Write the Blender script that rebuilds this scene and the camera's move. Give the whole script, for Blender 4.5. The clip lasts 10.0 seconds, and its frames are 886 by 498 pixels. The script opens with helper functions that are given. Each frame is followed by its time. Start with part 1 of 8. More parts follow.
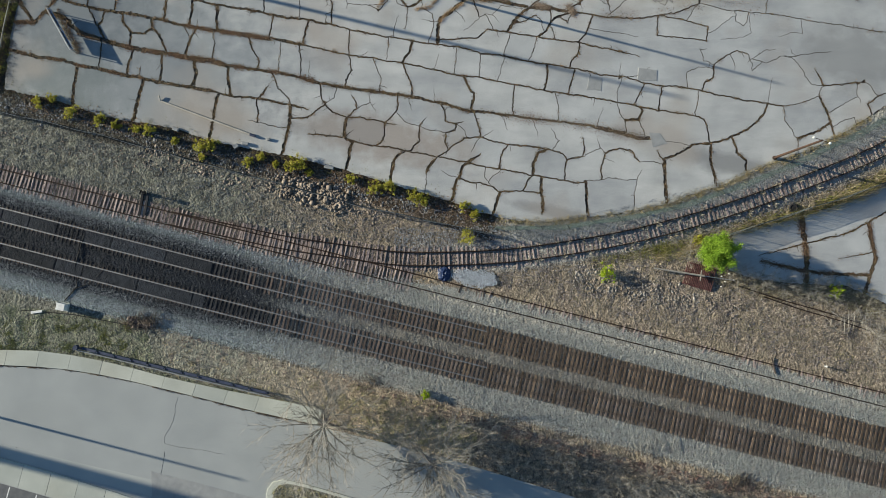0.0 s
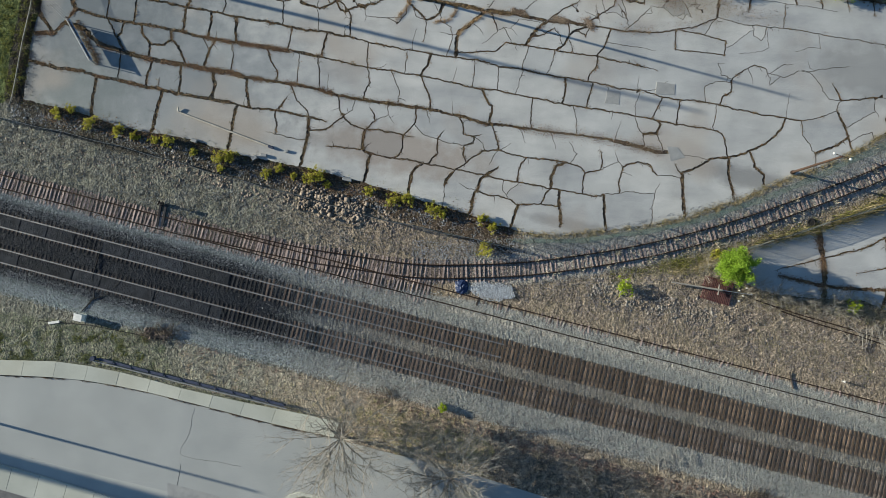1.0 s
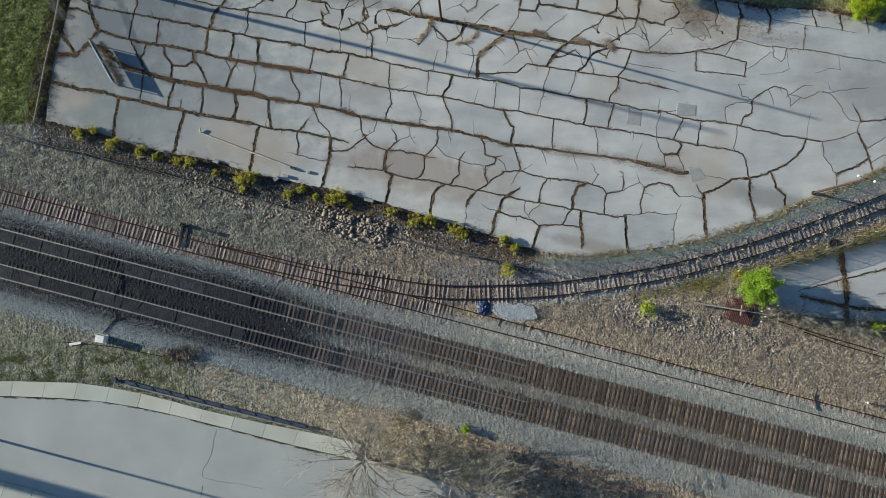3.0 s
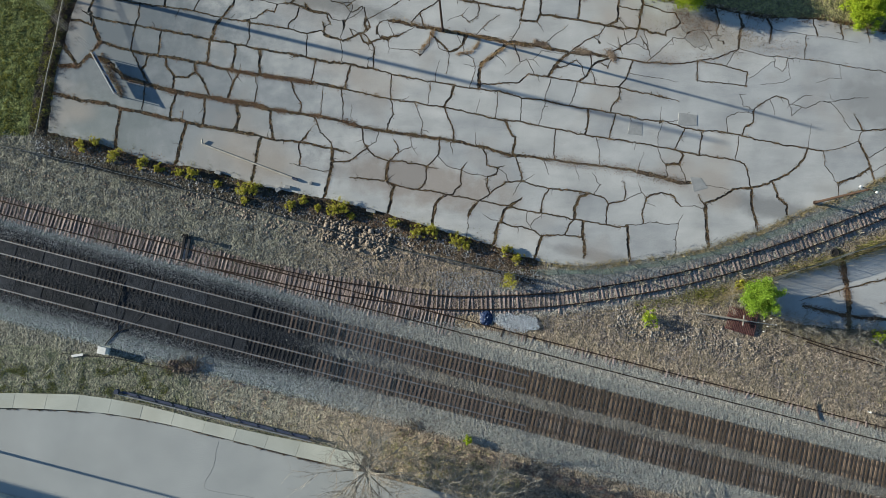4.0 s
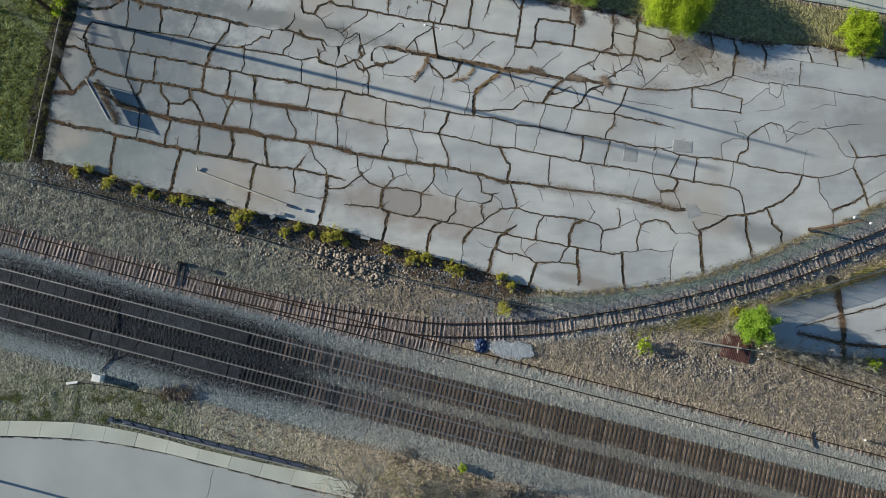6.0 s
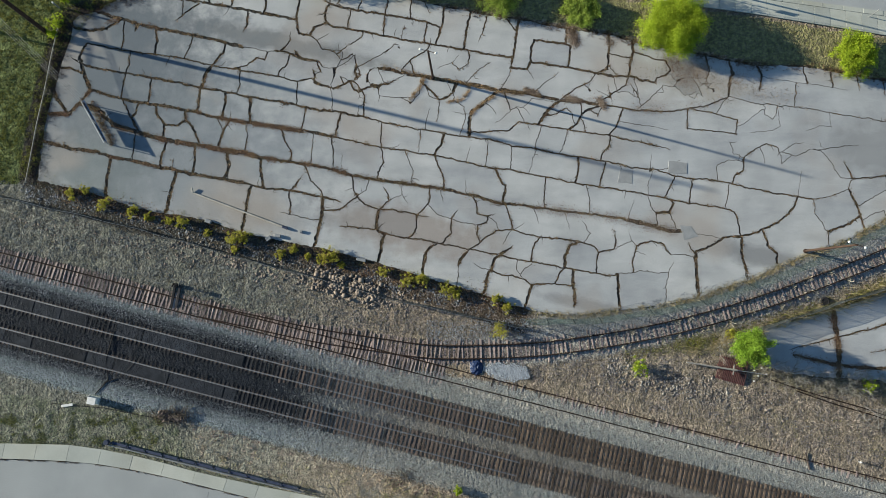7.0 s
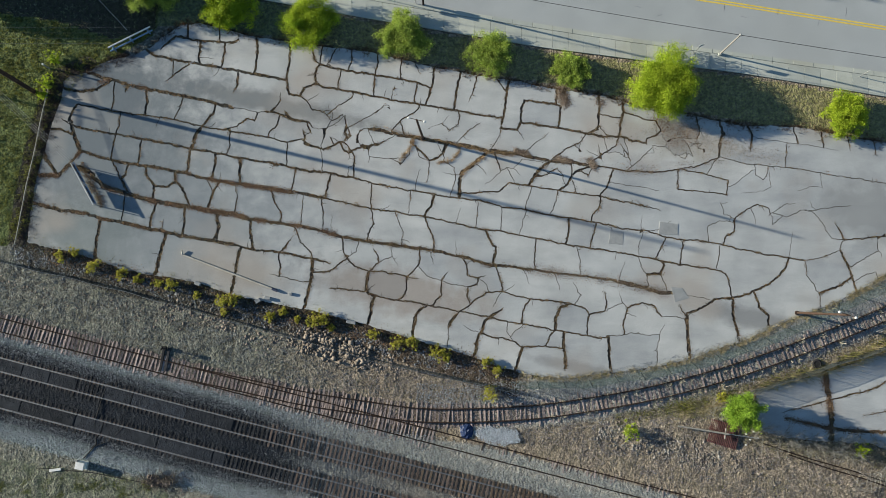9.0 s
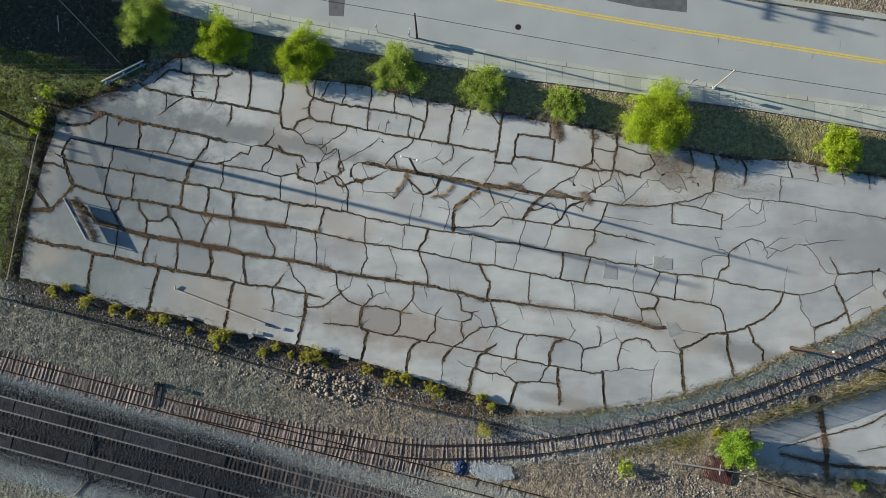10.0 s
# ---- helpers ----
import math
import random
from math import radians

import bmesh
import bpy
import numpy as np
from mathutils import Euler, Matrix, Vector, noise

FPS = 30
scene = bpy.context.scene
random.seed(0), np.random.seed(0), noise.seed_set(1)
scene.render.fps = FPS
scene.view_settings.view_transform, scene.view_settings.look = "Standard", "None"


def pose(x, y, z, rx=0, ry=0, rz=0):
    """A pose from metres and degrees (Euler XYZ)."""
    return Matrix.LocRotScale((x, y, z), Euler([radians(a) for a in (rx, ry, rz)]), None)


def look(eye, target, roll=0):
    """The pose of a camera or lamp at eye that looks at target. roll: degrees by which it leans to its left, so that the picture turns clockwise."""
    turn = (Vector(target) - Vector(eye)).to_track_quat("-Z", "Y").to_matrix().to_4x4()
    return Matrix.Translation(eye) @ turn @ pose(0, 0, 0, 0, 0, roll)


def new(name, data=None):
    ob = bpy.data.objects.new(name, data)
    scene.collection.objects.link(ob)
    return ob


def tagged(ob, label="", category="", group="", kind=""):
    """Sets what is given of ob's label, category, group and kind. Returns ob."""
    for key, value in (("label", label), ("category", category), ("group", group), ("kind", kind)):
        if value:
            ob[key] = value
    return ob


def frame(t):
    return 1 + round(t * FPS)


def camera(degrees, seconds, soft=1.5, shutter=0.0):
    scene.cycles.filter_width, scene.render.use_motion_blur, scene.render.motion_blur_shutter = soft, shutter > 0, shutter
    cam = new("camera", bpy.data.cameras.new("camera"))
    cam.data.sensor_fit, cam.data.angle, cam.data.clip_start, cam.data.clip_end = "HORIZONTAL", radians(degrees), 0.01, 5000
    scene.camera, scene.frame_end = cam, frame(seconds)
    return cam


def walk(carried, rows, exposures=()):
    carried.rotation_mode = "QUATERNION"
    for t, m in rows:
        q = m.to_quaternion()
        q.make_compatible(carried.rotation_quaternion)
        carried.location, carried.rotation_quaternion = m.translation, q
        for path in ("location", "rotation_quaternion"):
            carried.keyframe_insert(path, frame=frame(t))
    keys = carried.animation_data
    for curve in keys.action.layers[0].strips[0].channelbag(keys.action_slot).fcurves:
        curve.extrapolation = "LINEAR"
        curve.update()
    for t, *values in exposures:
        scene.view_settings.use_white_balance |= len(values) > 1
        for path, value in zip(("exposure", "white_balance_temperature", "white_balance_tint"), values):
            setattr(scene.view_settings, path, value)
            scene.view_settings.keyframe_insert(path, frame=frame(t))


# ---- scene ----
cam = camera(64.4, 10.0, soft=0.5)
PATH = [
    (0, (0.169, -0.468, 81.196), (0.157, -0.344, 79.2), -5.5),
    (0.5, (-0.817, -0.02, 81.22), (-0.831, 0.11, 79.224), -5.6),
    (1, (-1.836, 0.377, 81.267), (-1.849, 0.516, 79.272), -5.0),
    (1.5, (-2.796, 0.699, 81.3), (-2.807, 0.846, 79.306), -4.0),
    (2, (-3.569, 0.995, 81.308), (-3.579, 1.149, 79.314), -3.5),
    (2.5, (-4.118, 1.329, 81.344), (-4.129, 1.489, 79.351), -3.6),
    (4, (-4.771, 2.674, 81.491), (-4.781, 2.845, 79.498), -3.2),
    (4.5, (-4.76, 3.186, 81.533), (-4.769, 3.36, 79.541), -2.9),
    (5, (-4.556, 3.849, 81.614), (-4.566, 4.023, 79.622), -3.4),
    (5.5, (-4.336, 4.722, 81.681), (-4.347, 4.895, 79.689), -3.5),
    (7, (-3.724, 8.1, 81.93), (-3.732, 8.277, 79.937), -2.5),
    (7.5, (-3.501, 9.481, 82.037), (-3.508, 9.663, 80.045), -2.3),
    (8, (-3.197, 11.044, 82.123), (-3.205, 11.231, 80.132), -2.4),
    (8.5, (-2.815, 12.745, 82.193), (-2.825, 12.937, 80.202), -3.0),
    (9, (-2.489, 14.51, 82.269), (-2.499, 14.707, 80.279), -2.9),
    (9.5, (-2.171, 16.347, 82.375), (-2.18, 16.548, 80.385), -2.6),
    (10, (-1.894, 18.256, 82.437), (-1.901, 18.461, 80.448), -2.0),
]
walk(cam, [(t, look(eye, target, roll)) for t, eye, target, roll in PATH], [(0.0, 1.03, 6690.0, 5.2), (2.0, 1.03, 6490.0, 5.0), (8.0, 1.03, 6490.0, 5.0), (10.0, 1.03, 6590.0, 5.0)])
from mathutils import geometry

# ---- light ----
SUN_TURN, SUN_HEIGHT = -14.0, 13.5      # the way the shadows fall, and the sun's height, degrees
sky_world = bpy.data.worlds.new("sky")
scene.world = sky_world
sky_world.use_nodes = True
wn = sky_world.node_tree
sky = wn.nodes.new("ShaderNodeTexSky")
sky.sky_type = "NISHITA"
sky.sun_disc = False
sky.sun_elevation = radians(SUN_HEIGHT)
sky.sun_rotation = radians(270 + SUN_TURN * -1)
sky.air_density, sky.dust_density, sky.ozone_density = 1.0, 0.2, 3.0
wn.links.new(sky.outputs[0], wn.nodes["Background"].inputs[0])
wn.nodes["Background"].inputs[1].default_value = 0.068
sun_data = bpy.data.lights.new("sun", "SUN")
sun_data.energy, sun_data.angle, sun_data.color = 5.0, radians(0.53), (1.0, 0.91, 0.76)
sun = new("sun", sun_data)
sun_way = Vector((math.cos(radians(SUN_TURN)) * math.cos(radians(SUN_HEIGHT)), math.sin(radians(SUN_TURN)) * math.cos(radians(SUN_HEIGHT)), -math.sin(radians(SUN_HEIGHT))))
sun.matrix_world = look(-60 * sun_way + Vector((-10, 20, 40)), Vector((-10, 20, 40)))


# ---- materials ----
def shader(name, rough=0.85, metal=0.0):
    m = bpy.data.materials.new(name)
    m.use_nodes = True
    b = m.node_tree.nodes["Principled BSDF"]
    b.inputs["Roughness"].default_value, b.inputs["Metallic"].default_value = rough, metal
    b.inputs["Specular IOR Level"].default_value = 0.2
    return m, m.node_tree, b


def node(t, kind, **values):
    n = t.nodes.new(kind)
    for k, v in values.items():
        n.inputs[k].default_value = v
    return n


def noise_of(t, scale, detail=6.0, rough=0.6, stretch=None, turn=0.0):
    c = t.nodes.new("ShaderNodeTexCoord")
    n = node(t, "ShaderNodeTexNoise", Scale=scale, Detail=detail, Roughness=rough)
    if stretch:
        mp = t.nodes.new("ShaderNodeMapping")
        mp.inputs["Scale"].default_value = stretch
        mp.inputs["Rotation"].default_value = (0, 0, turn)
        t.links.new(c.outputs["Object"], mp.inputs[0])
        t.links.new(mp.outputs[0], n.inputs["Vector"])
    else:
        t.links.new(c.outputs["Object"], n.inputs["Vector"])
    return n.outputs["Fac"]


def ramp_of(t, value, *stops):
    r = t.nodes.new("ShaderNodeValToRGB")
    e = r.color_ramp.elements
    while len(e) < len(stops):
        e.new(0.5)
    for k, (p, c) in zip(e, stops):
        k.position, k.color = p, (*c, 1) if len(c) == 3 else c
    t.links.new(value, r.inputs[0])
    return r.outputs[0]


def mix_of(t, fac, a, b, mode="MIX"):
    m = t.nodes.new("ShaderNodeMix")
    m.data_type, m.blend_type = "RGBA", mode
    for s, v in ((m.inputs[0], fac), (m.inputs[6], a), (m.inputs[7], b)):
        if isinstance(v, bpy.types.NodeSocket):
            t.links.new(v, s)
        else:
            s.default_value = v if not isinstance(v, tuple) else (*v, 1)
    return m.outputs[2]


def maths(t, op, a, b=0.0):
    m = t.nodes.new("ShaderNodeMath")
    m.operation = op
    for s, v in zip(m.inputs, (a, b)):
        if isinstance(v, bpy.types.NodeSocket):
            t.links.new(v, s)
        else:
            s.default_value = v
    return m.outputs[0]


def bump_of(t, b, height, strength, distance):
    n = node(t, "ShaderNodeBump", Strength=strength, Distance=distance)
    t.links.new(height, n.inputs["Height"])
    t.links.new(n.outputs[0], b.inputs["Normal"])


def worn(name, dark, light, scale=1.5, fine=25.0, rough=0.85, metal=0.0, relief=0.3, distance=0.02, island=0.0, thing=0.0, stretch=None, turn=0.0):
    """Two tones in patches, a finer grain over them, relief, and a change of tone from piece to piece."""
    m, t, b = shader(name, rough, metal)
    big, small = noise_of(t, scale, 5, 0.6, stretch, turn), noise_of(t, fine, 4, 0.65)
    col = ramp_of(t, big, (0.32, dark), (0.68, light))
    col = mix_of(t, 1.0, col, ramp_of(t, small, (0.3, (0.72,) * 3), (0.7, (1.22,) * 3)), "MULTIPLY")
    for amount, kind, out in ((island, "ShaderNodeNewGeometry", "Random Per Island"), (thing, "ShaderNodeObjectInfo", "Random")):
        if amount:
            r = t.nodes.new(kind).outputs[out]
            col = mix_of(t, 1.0, col, ramp_of(t, r, (0, (1 - amount,) * 3), (1, (1 + amount,) * 3)), "MULTIPLY")
    t.links.new(col, b.inputs["Base Color"])
    if relief:
        bump_of(t, b, small, relief, distance)
    return m


def leafy(name, *tones, rough=0.6, glow=0.35):
    """Blades and leaves: each its own tone, with some light passing through."""
    m, t, b = shader(name, rough)
    r = t.nodes.new("ShaderNodeNewGeometry").outputs["Random Per Island"]
    stops = [(k / max(1, len(tones) - 1), c) for k, c in enumerate(tones)]
    col = mix_of(t, 1.0, ramp_of(t, r, *stops), ramp_of(t, noise_of(t, 0.5, 3), (0.3, (0.75,) * 3), (0.7, (1.2,) * 3)), "MULTIPLY")
    t.links.new(col, b.inputs["Base Color"])
    tr = t.nodes.new("ShaderNodeBsdfTranslucent")
    t.links.new(col, tr.inputs[0])
    mx = t.nodes.new("ShaderNodeMixShader")
    mx.inputs[0].default_value = glow
    out = t.nodes["Material Output"]
    t.links.new(b.outputs[0], mx.inputs[1])
    t.links.new(tr.outputs[0], mx.inputs[2])
    t.links.new(mx.outputs[0], out.inputs[0])
    return m


def attribute(t, name):
    a = t.nodes.new("ShaderNodeAttribute")
    a.attribute_name = name
    return a.outputs["Fac"]


def ground_material():
    """Soil with grass, dry grass, gravel, grease and dark earth, by the shares that the sheet carries; the last two
    also hold painted shade.
    """
    m, t, b = shader("soil", 0.95)
    mid, fine, patch = noise_of(t, 3.4, 10, 0.78), noise_of(t, 13, 8, 0.8), noise_of(t, 0.35, 6, 0.7)
    soil = ramp_of(t, mid, (0.36, (0.072, 0.06, 0.05)), (0.5, (0.172, 0.15, 0.124)), (0.64, (0.31, 0.275, 0.228)))
    soil = mix_of(t, ramp_of(t, patch, (0.45, (0, 0, 0)), (0.62, (1, 1, 1))), soil, ramp_of(t, mid, (0.3, (0.105, 0.094, 0.073)), (0.7, (0.25, 0.222, 0.175))))
    dry = ramp_of(t, mid, (0.36, (0.17, 0.145, 0.115)), (0.64, (0.37, 0.325, 0.26)))
    grass = ramp_of(t, mid, (0.36, (0.045, 0.056, 0.018)), (0.5, (0.115, 0.128, 0.042)), (0.64, (0.21, 0.208, 0.085)))
    stone = ramp_of(t, fine, (0.3, (0.14, 0.145, 0.14)), (0.7, (0.28, 0.288, 0.276)))
    # bluish black: grease, with skylit shade put into the same tone
    grease = ramp_of(t, fine, (0.3, (0.012, 0.014, 0.019)), (0.7, (0.035, 0.04, 0.05)))
    col = soil
    # dark earth tone, also used where tree shade is put into the ground
    humus_and_shade = ramp_of(t, fine, (0.3, (0.018, 0.015, 0.013)), (0.7, (0.085, 0.069, 0.055)))
    for share, tone in (("dry", dry), ("grass", grass), ("gravel", stone), ("grease", grease), ("humus_and_shade", humus_and_shade)):
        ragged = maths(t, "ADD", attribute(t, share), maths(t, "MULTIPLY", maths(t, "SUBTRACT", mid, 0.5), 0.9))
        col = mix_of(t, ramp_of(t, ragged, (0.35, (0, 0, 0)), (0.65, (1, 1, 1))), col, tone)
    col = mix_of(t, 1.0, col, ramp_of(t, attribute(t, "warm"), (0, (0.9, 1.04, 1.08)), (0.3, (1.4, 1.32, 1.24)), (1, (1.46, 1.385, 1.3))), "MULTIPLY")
    wide = noise_of(t, 1.7, 3, 0.6)
    col = mix_of(t, 1.0, col, ramp_of(t, wide, (0.36, (0.72,) * 3), (0.64, (1.26,) * 3)), "MULTIPLY")
    t.links.new(mix_of(t, 1.0, col, ramp_of(t, fine, (0.38, (0.42,) * 3), (0.62, (1.52,) * 3)), "MULTIPLY"), b.inputs["Base Color"])
    lump = noise_of(t, 4.6, 2, 0.55)
    bump_of(t, b, maths(t, "ADD", lump, maths(t, "ADD", maths(t, "MULTIPLY", mid, 0.5), maths(t, "MULTIPLY", wide, 1.4))), 1.0, 0.22)
    return m


def concrete_material(name, dark, light, warm, streak=True, stains_and_shade=()):
    """Weathered concrete: cloudy patches, streaks along the fall, a warm stain here and there, fine pitting."""
    m, t, b = shader(name, 0.9)
    cloud, fine = noise_of(t, 0.22, 6, 0.6), noise_of(t, 9, 8, 0.7)
    col = ramp_of(t, cloud, (0.3, dark), (0.7, light))
    if streak:
        s = noise_of(t, 0.35, 8, 0.65, (0.3, 1.0, 1), radians(14))
        col = mix_of(t, 1.0, col, ramp_of(t, s, (0.34, (0.84, 0.85, 0.87)), (0.56, (1.04,) * 3)), "MULTIPLY")
    # oval patches by place: stains, and the lot's dimmer west end
    for cx, cy, rx, ry, tone, share in stains_and_shade:
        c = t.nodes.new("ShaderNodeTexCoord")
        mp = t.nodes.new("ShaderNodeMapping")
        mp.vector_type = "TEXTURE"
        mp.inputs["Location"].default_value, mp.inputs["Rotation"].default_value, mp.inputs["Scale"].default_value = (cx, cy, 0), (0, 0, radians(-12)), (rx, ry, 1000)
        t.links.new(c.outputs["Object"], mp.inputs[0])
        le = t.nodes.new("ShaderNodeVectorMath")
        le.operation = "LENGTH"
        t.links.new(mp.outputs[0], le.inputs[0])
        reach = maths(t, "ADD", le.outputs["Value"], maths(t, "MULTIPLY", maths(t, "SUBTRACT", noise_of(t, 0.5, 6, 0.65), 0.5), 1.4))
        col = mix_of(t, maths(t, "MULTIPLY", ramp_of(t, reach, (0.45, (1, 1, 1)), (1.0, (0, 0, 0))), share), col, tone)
    stain = ramp_of(t, noise_of(t, 0.085, 3, 0.5), (0.52, (0, 0, 0)), (0.66, (1, 1, 1)))
    col = mix_of(t, maths(t, "MULTIPLY", stain, 0.7), col, warm)
    col = mix_of(t, 1.0, col, ramp_of(t, fine, (0.3, (0.8,) * 3), (0.7, (1.15,) * 3)), "MULTIPLY")
    r = t.nodes.new("ShaderNodeObjectInfo").outputs["Random"]
    col = mix_of(t, 1.0, col, ramp_of(t, r, (0, (0.86, 0.875, 0.9)), (0.5, (1.0,) * 3), (1, (1.07, 1.06, 1.05))), "MULTIPLY")
    t.links.new(col, b.inputs["Base Color"])
    bump_of(t, b, fine, 0.25, 0.015)
    return m


SOIL = ground_material()
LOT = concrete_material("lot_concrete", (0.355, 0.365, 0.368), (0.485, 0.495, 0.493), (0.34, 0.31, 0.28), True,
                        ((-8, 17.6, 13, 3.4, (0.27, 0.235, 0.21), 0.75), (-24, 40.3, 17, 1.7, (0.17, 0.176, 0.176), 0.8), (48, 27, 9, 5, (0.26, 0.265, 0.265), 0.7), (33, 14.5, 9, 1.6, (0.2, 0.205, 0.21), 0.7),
                         # first three: dim bluish west end, dirt and tree shade in one colour
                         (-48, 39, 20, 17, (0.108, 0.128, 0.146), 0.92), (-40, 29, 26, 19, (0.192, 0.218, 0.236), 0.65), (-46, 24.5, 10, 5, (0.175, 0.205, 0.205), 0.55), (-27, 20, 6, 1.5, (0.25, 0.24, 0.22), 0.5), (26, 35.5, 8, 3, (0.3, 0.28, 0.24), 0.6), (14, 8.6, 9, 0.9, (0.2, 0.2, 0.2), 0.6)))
WALK = concrete_material("walk_concrete", (0.365, 0.385, 0.35), (0.475, 0.495, 0.45), (0.34, 0.335, 0.275), False)
ROAD = concrete_material("road_surface", (0.335, 0.352, 0.35), (0.405, 0.42, 0.414), (0.35, 0.362, 0.355), False)
STREET_TOP = concrete_material("street_surface", (0.385, 0.4, 0.396), (0.46, 0.474, 0.468), (0.4, 0.412, 0.402), False)
DARK_PATCH = worn("asphalt_patch", (0.1, 0.105, 0.115), (0.16, 0.165, 0.17), 1, 30)
PATCH = worn("old_patch", (0.24, 0.25, 0.26), (0.33, 0.34, 0.34), 1, 30)
YELLOW = worn("yellow_paint", (0.62, 0.45, 0.07), (0.78, 0.6, 0.12), 2, 30)
WHITE = worn("white_paint", (0.6, 0.6, 0.58), (0.8, 0.8, 0.78), 2, 30, 0.5)
TIE = worn("tie_wood", (0.072, 0.052, 0.038), (0.162, 0.12, 0.088), 3.0, 18, 0.92, relief=0.6, thing=0.6)
DULL_TIE = worn("dull_tie_wood", (0.058, 0.045, 0.04), (0.138, 0.107, 0.094), 3.0, 18, 0.92, relief=0.6, thing=0.35)
# near-black ties: grease and painted shade in one colour
DARK_TIE = worn("dark_tie_wood", (0.012, 0.014, 0.018), (0.035, 0.036, 0.04), 2.0, 18, 0.9, relief=0.5, thing=0.4)
OLD_TIE = worn("grey_tie_wood", (0.215, 0.172, 0.158), (0.43, 0.35, 0.322), 3.0, 18, 0.95, relief=0.8, thing=0.3)
PIPE = worn("dull_pipe", (0.12, 0.13, 0.14), (0.22, 0.235, 0.25), 3, 30, 0.6, 0.4)
RUST = worn("rust", (0.018, 0.012, 0.0105), (0.045, 0.029, 0.023), 3, 30, 0.9, 0.0)
STEEL = worn("worn_steel", (0.19, 0.197, 0.21), (0.3, 0.312, 0.33), 2, 40, 0.5, 0.5)
BROWN_RAIL = worn("brown_steel", (0.065, 0.052, 0.044), (0.13, 0.106, 0.09), 2, 40, 0.75, 0.1)
PLATE = worn("plate_steel", (0.065, 0.05, 0.043), (0.14, 0.108, 0.092), 3, 30, 0.8, 0.2)
STONE = worn("ballast_stone", (0.285, 0.298, 0.285), (0.385, 0.402, 0.385), 0.7, 10, 1.0, island=0.2)
BLUE_STONE = worn("blue_grey_stone", (0.275, 0.308, 0.33), (0.38, 0.42, 0.448), 0.7, 10, 1.0, island=0.2)
TIE_STONE = worn("brown_ballast", (0.1, 0.08, 0.064), (0.21, 0.17, 0.138), 0.5, 10, 0.97, island=0.3)
MID_STONE = worn("dull_stone", (0.095, 0.105, 0.118), (0.19, 0.205, 0.222), 0.5, 10, 0.9, island=0.4)
SPUR_STONE = worn("spur_stone", (0.21, 0.225, 0.24), (0.35, 0.37, 0.39), 0.6, 10, 1.0, island=0.35)
# greasy stone whose bluish black also holds painted shade
SHADED_GREASY_STONE = worn("shaded_greasy_stone", (0.013, 0.017, 0.025), (0.034, 0.041, 0.054), 0.5, 10, 0.7, island=0.5)
ROCK = worn("pale_rock", (0.11, 0.093, 0.08), (0.26, 0.222, 0.188), 0.7, 12, 0.92, island=0.3)
DEAD = leafy("dead_weed", (0.05, 0.035, 0.022), (0.12, 0.08, 0.045), (0.24, 0.17, 0.095), (0.13, 0.06, 0.035), (0.07, 0.062, 0.032), rough=0.9, glow=0.2)
# darker dead weed: the west fence strip's shade put into its colour
SHADED_DEAD = leafy("shaded_dead_weed", (0.03, 0.024, 0.022), (0.07, 0.053, 0.046), (0.11, 0.08, 0.062), (0.05, 0.042, 0.04), rough=0.95, glow=0.1)
STRIP_OLIVE = leafy("brown_olive_grass", (0.24, 0.22, 0.11), (0.34, 0.305, 0.165), (0.18, 0.175, 0.08), (0.28, 0.24, 0.15), rough=0.9, glow=0.2)
OLIVE = leafy("olive_grass", (0.34, 0.32, 0.165), (0.48, 0.44, 0.25), (0.26, 0.25, 0.12), (0.4, 0.345, 0.22), rough=0.9, glow=0.2)
JOINT_WEED = leafy("joint_weed", (0.05, 0.036, 0.022), (0.24, 0.18, 0.1), (0.03, 0.024, 0.016), (0.36, 0.29, 0.17), (0.16, 0.075, 0.045), (0.05, 0.04, 0.025), (0.15, 0.13, 0.06), (0.27, 0.16, 0.09), (0.04, 0.03, 0.02), rough=0.9, glow=0.2)
CRACK_DIRT = worn("crack_dirt", (0.05, 0.042, 0.034), (0.12, 0.1, 0.08), 1.5, 20, 0.95)
LITTER = leafy("leaf_litter", (0.17, 0.085, 0.05), (0.09, 0.05, 0.032), (0.3, 0.18, 0.105), (0.06, 0.04, 0.03), (0.22, 0.15, 0.09), (0.36, 0.26, 0.17), rough=0.9, glow=0.1)
BUFF = worn("buff_paint", (0.3, 0.285, 0.25), (0.45, 0.43, 0.385), 2, 25, 0.7)
HEAP_STONE = worn("pale_blue_gravel", (0.4, 0.43, 0.46), (0.58, 0.61, 0.64), 0.7, 10, 1.0, island=0.3)
BETWEEN_STONE = worn("olive_ballast", (0.15, 0.138, 0.12), (0.27, 0.25, 0.218), 0.5, 10, 0.97, island=0.35)
TAN_ROCK = worn("tan_rock", (0.17, 0.157, 0.142), (0.32, 0.296, 0.268), 0.7, 12, 0.92, island=0.4)
GREY_TIE = worn("grey_brown_tie_wood", (0.068, 0.055, 0.049), (0.15, 0.123, 0.108), 3.0, 18, 0.92, relief=0.6, thing=0.45)
CHIP = worn("wood_chips", (0.105, 0.083, 0.074), (0.26, 0.21, 0.187), 1.0, 14, 0.95, island=0.5)
TAN_BRUSH = leafy("tan_brush", (0.46, 0.395, 0.34), (0.62, 0.54, 0.47), (0.36, 0.305, 0.26), (0.52, 0.475, 0.36), rough=0.95, glow=0.2)
BLEACHED = leafy("bleached_straw", (0.5, 0.45, 0.35), (0.68, 0.62, 0.5), (0.4, 0.34, 0.24), rough=0.9, glow=0.3)
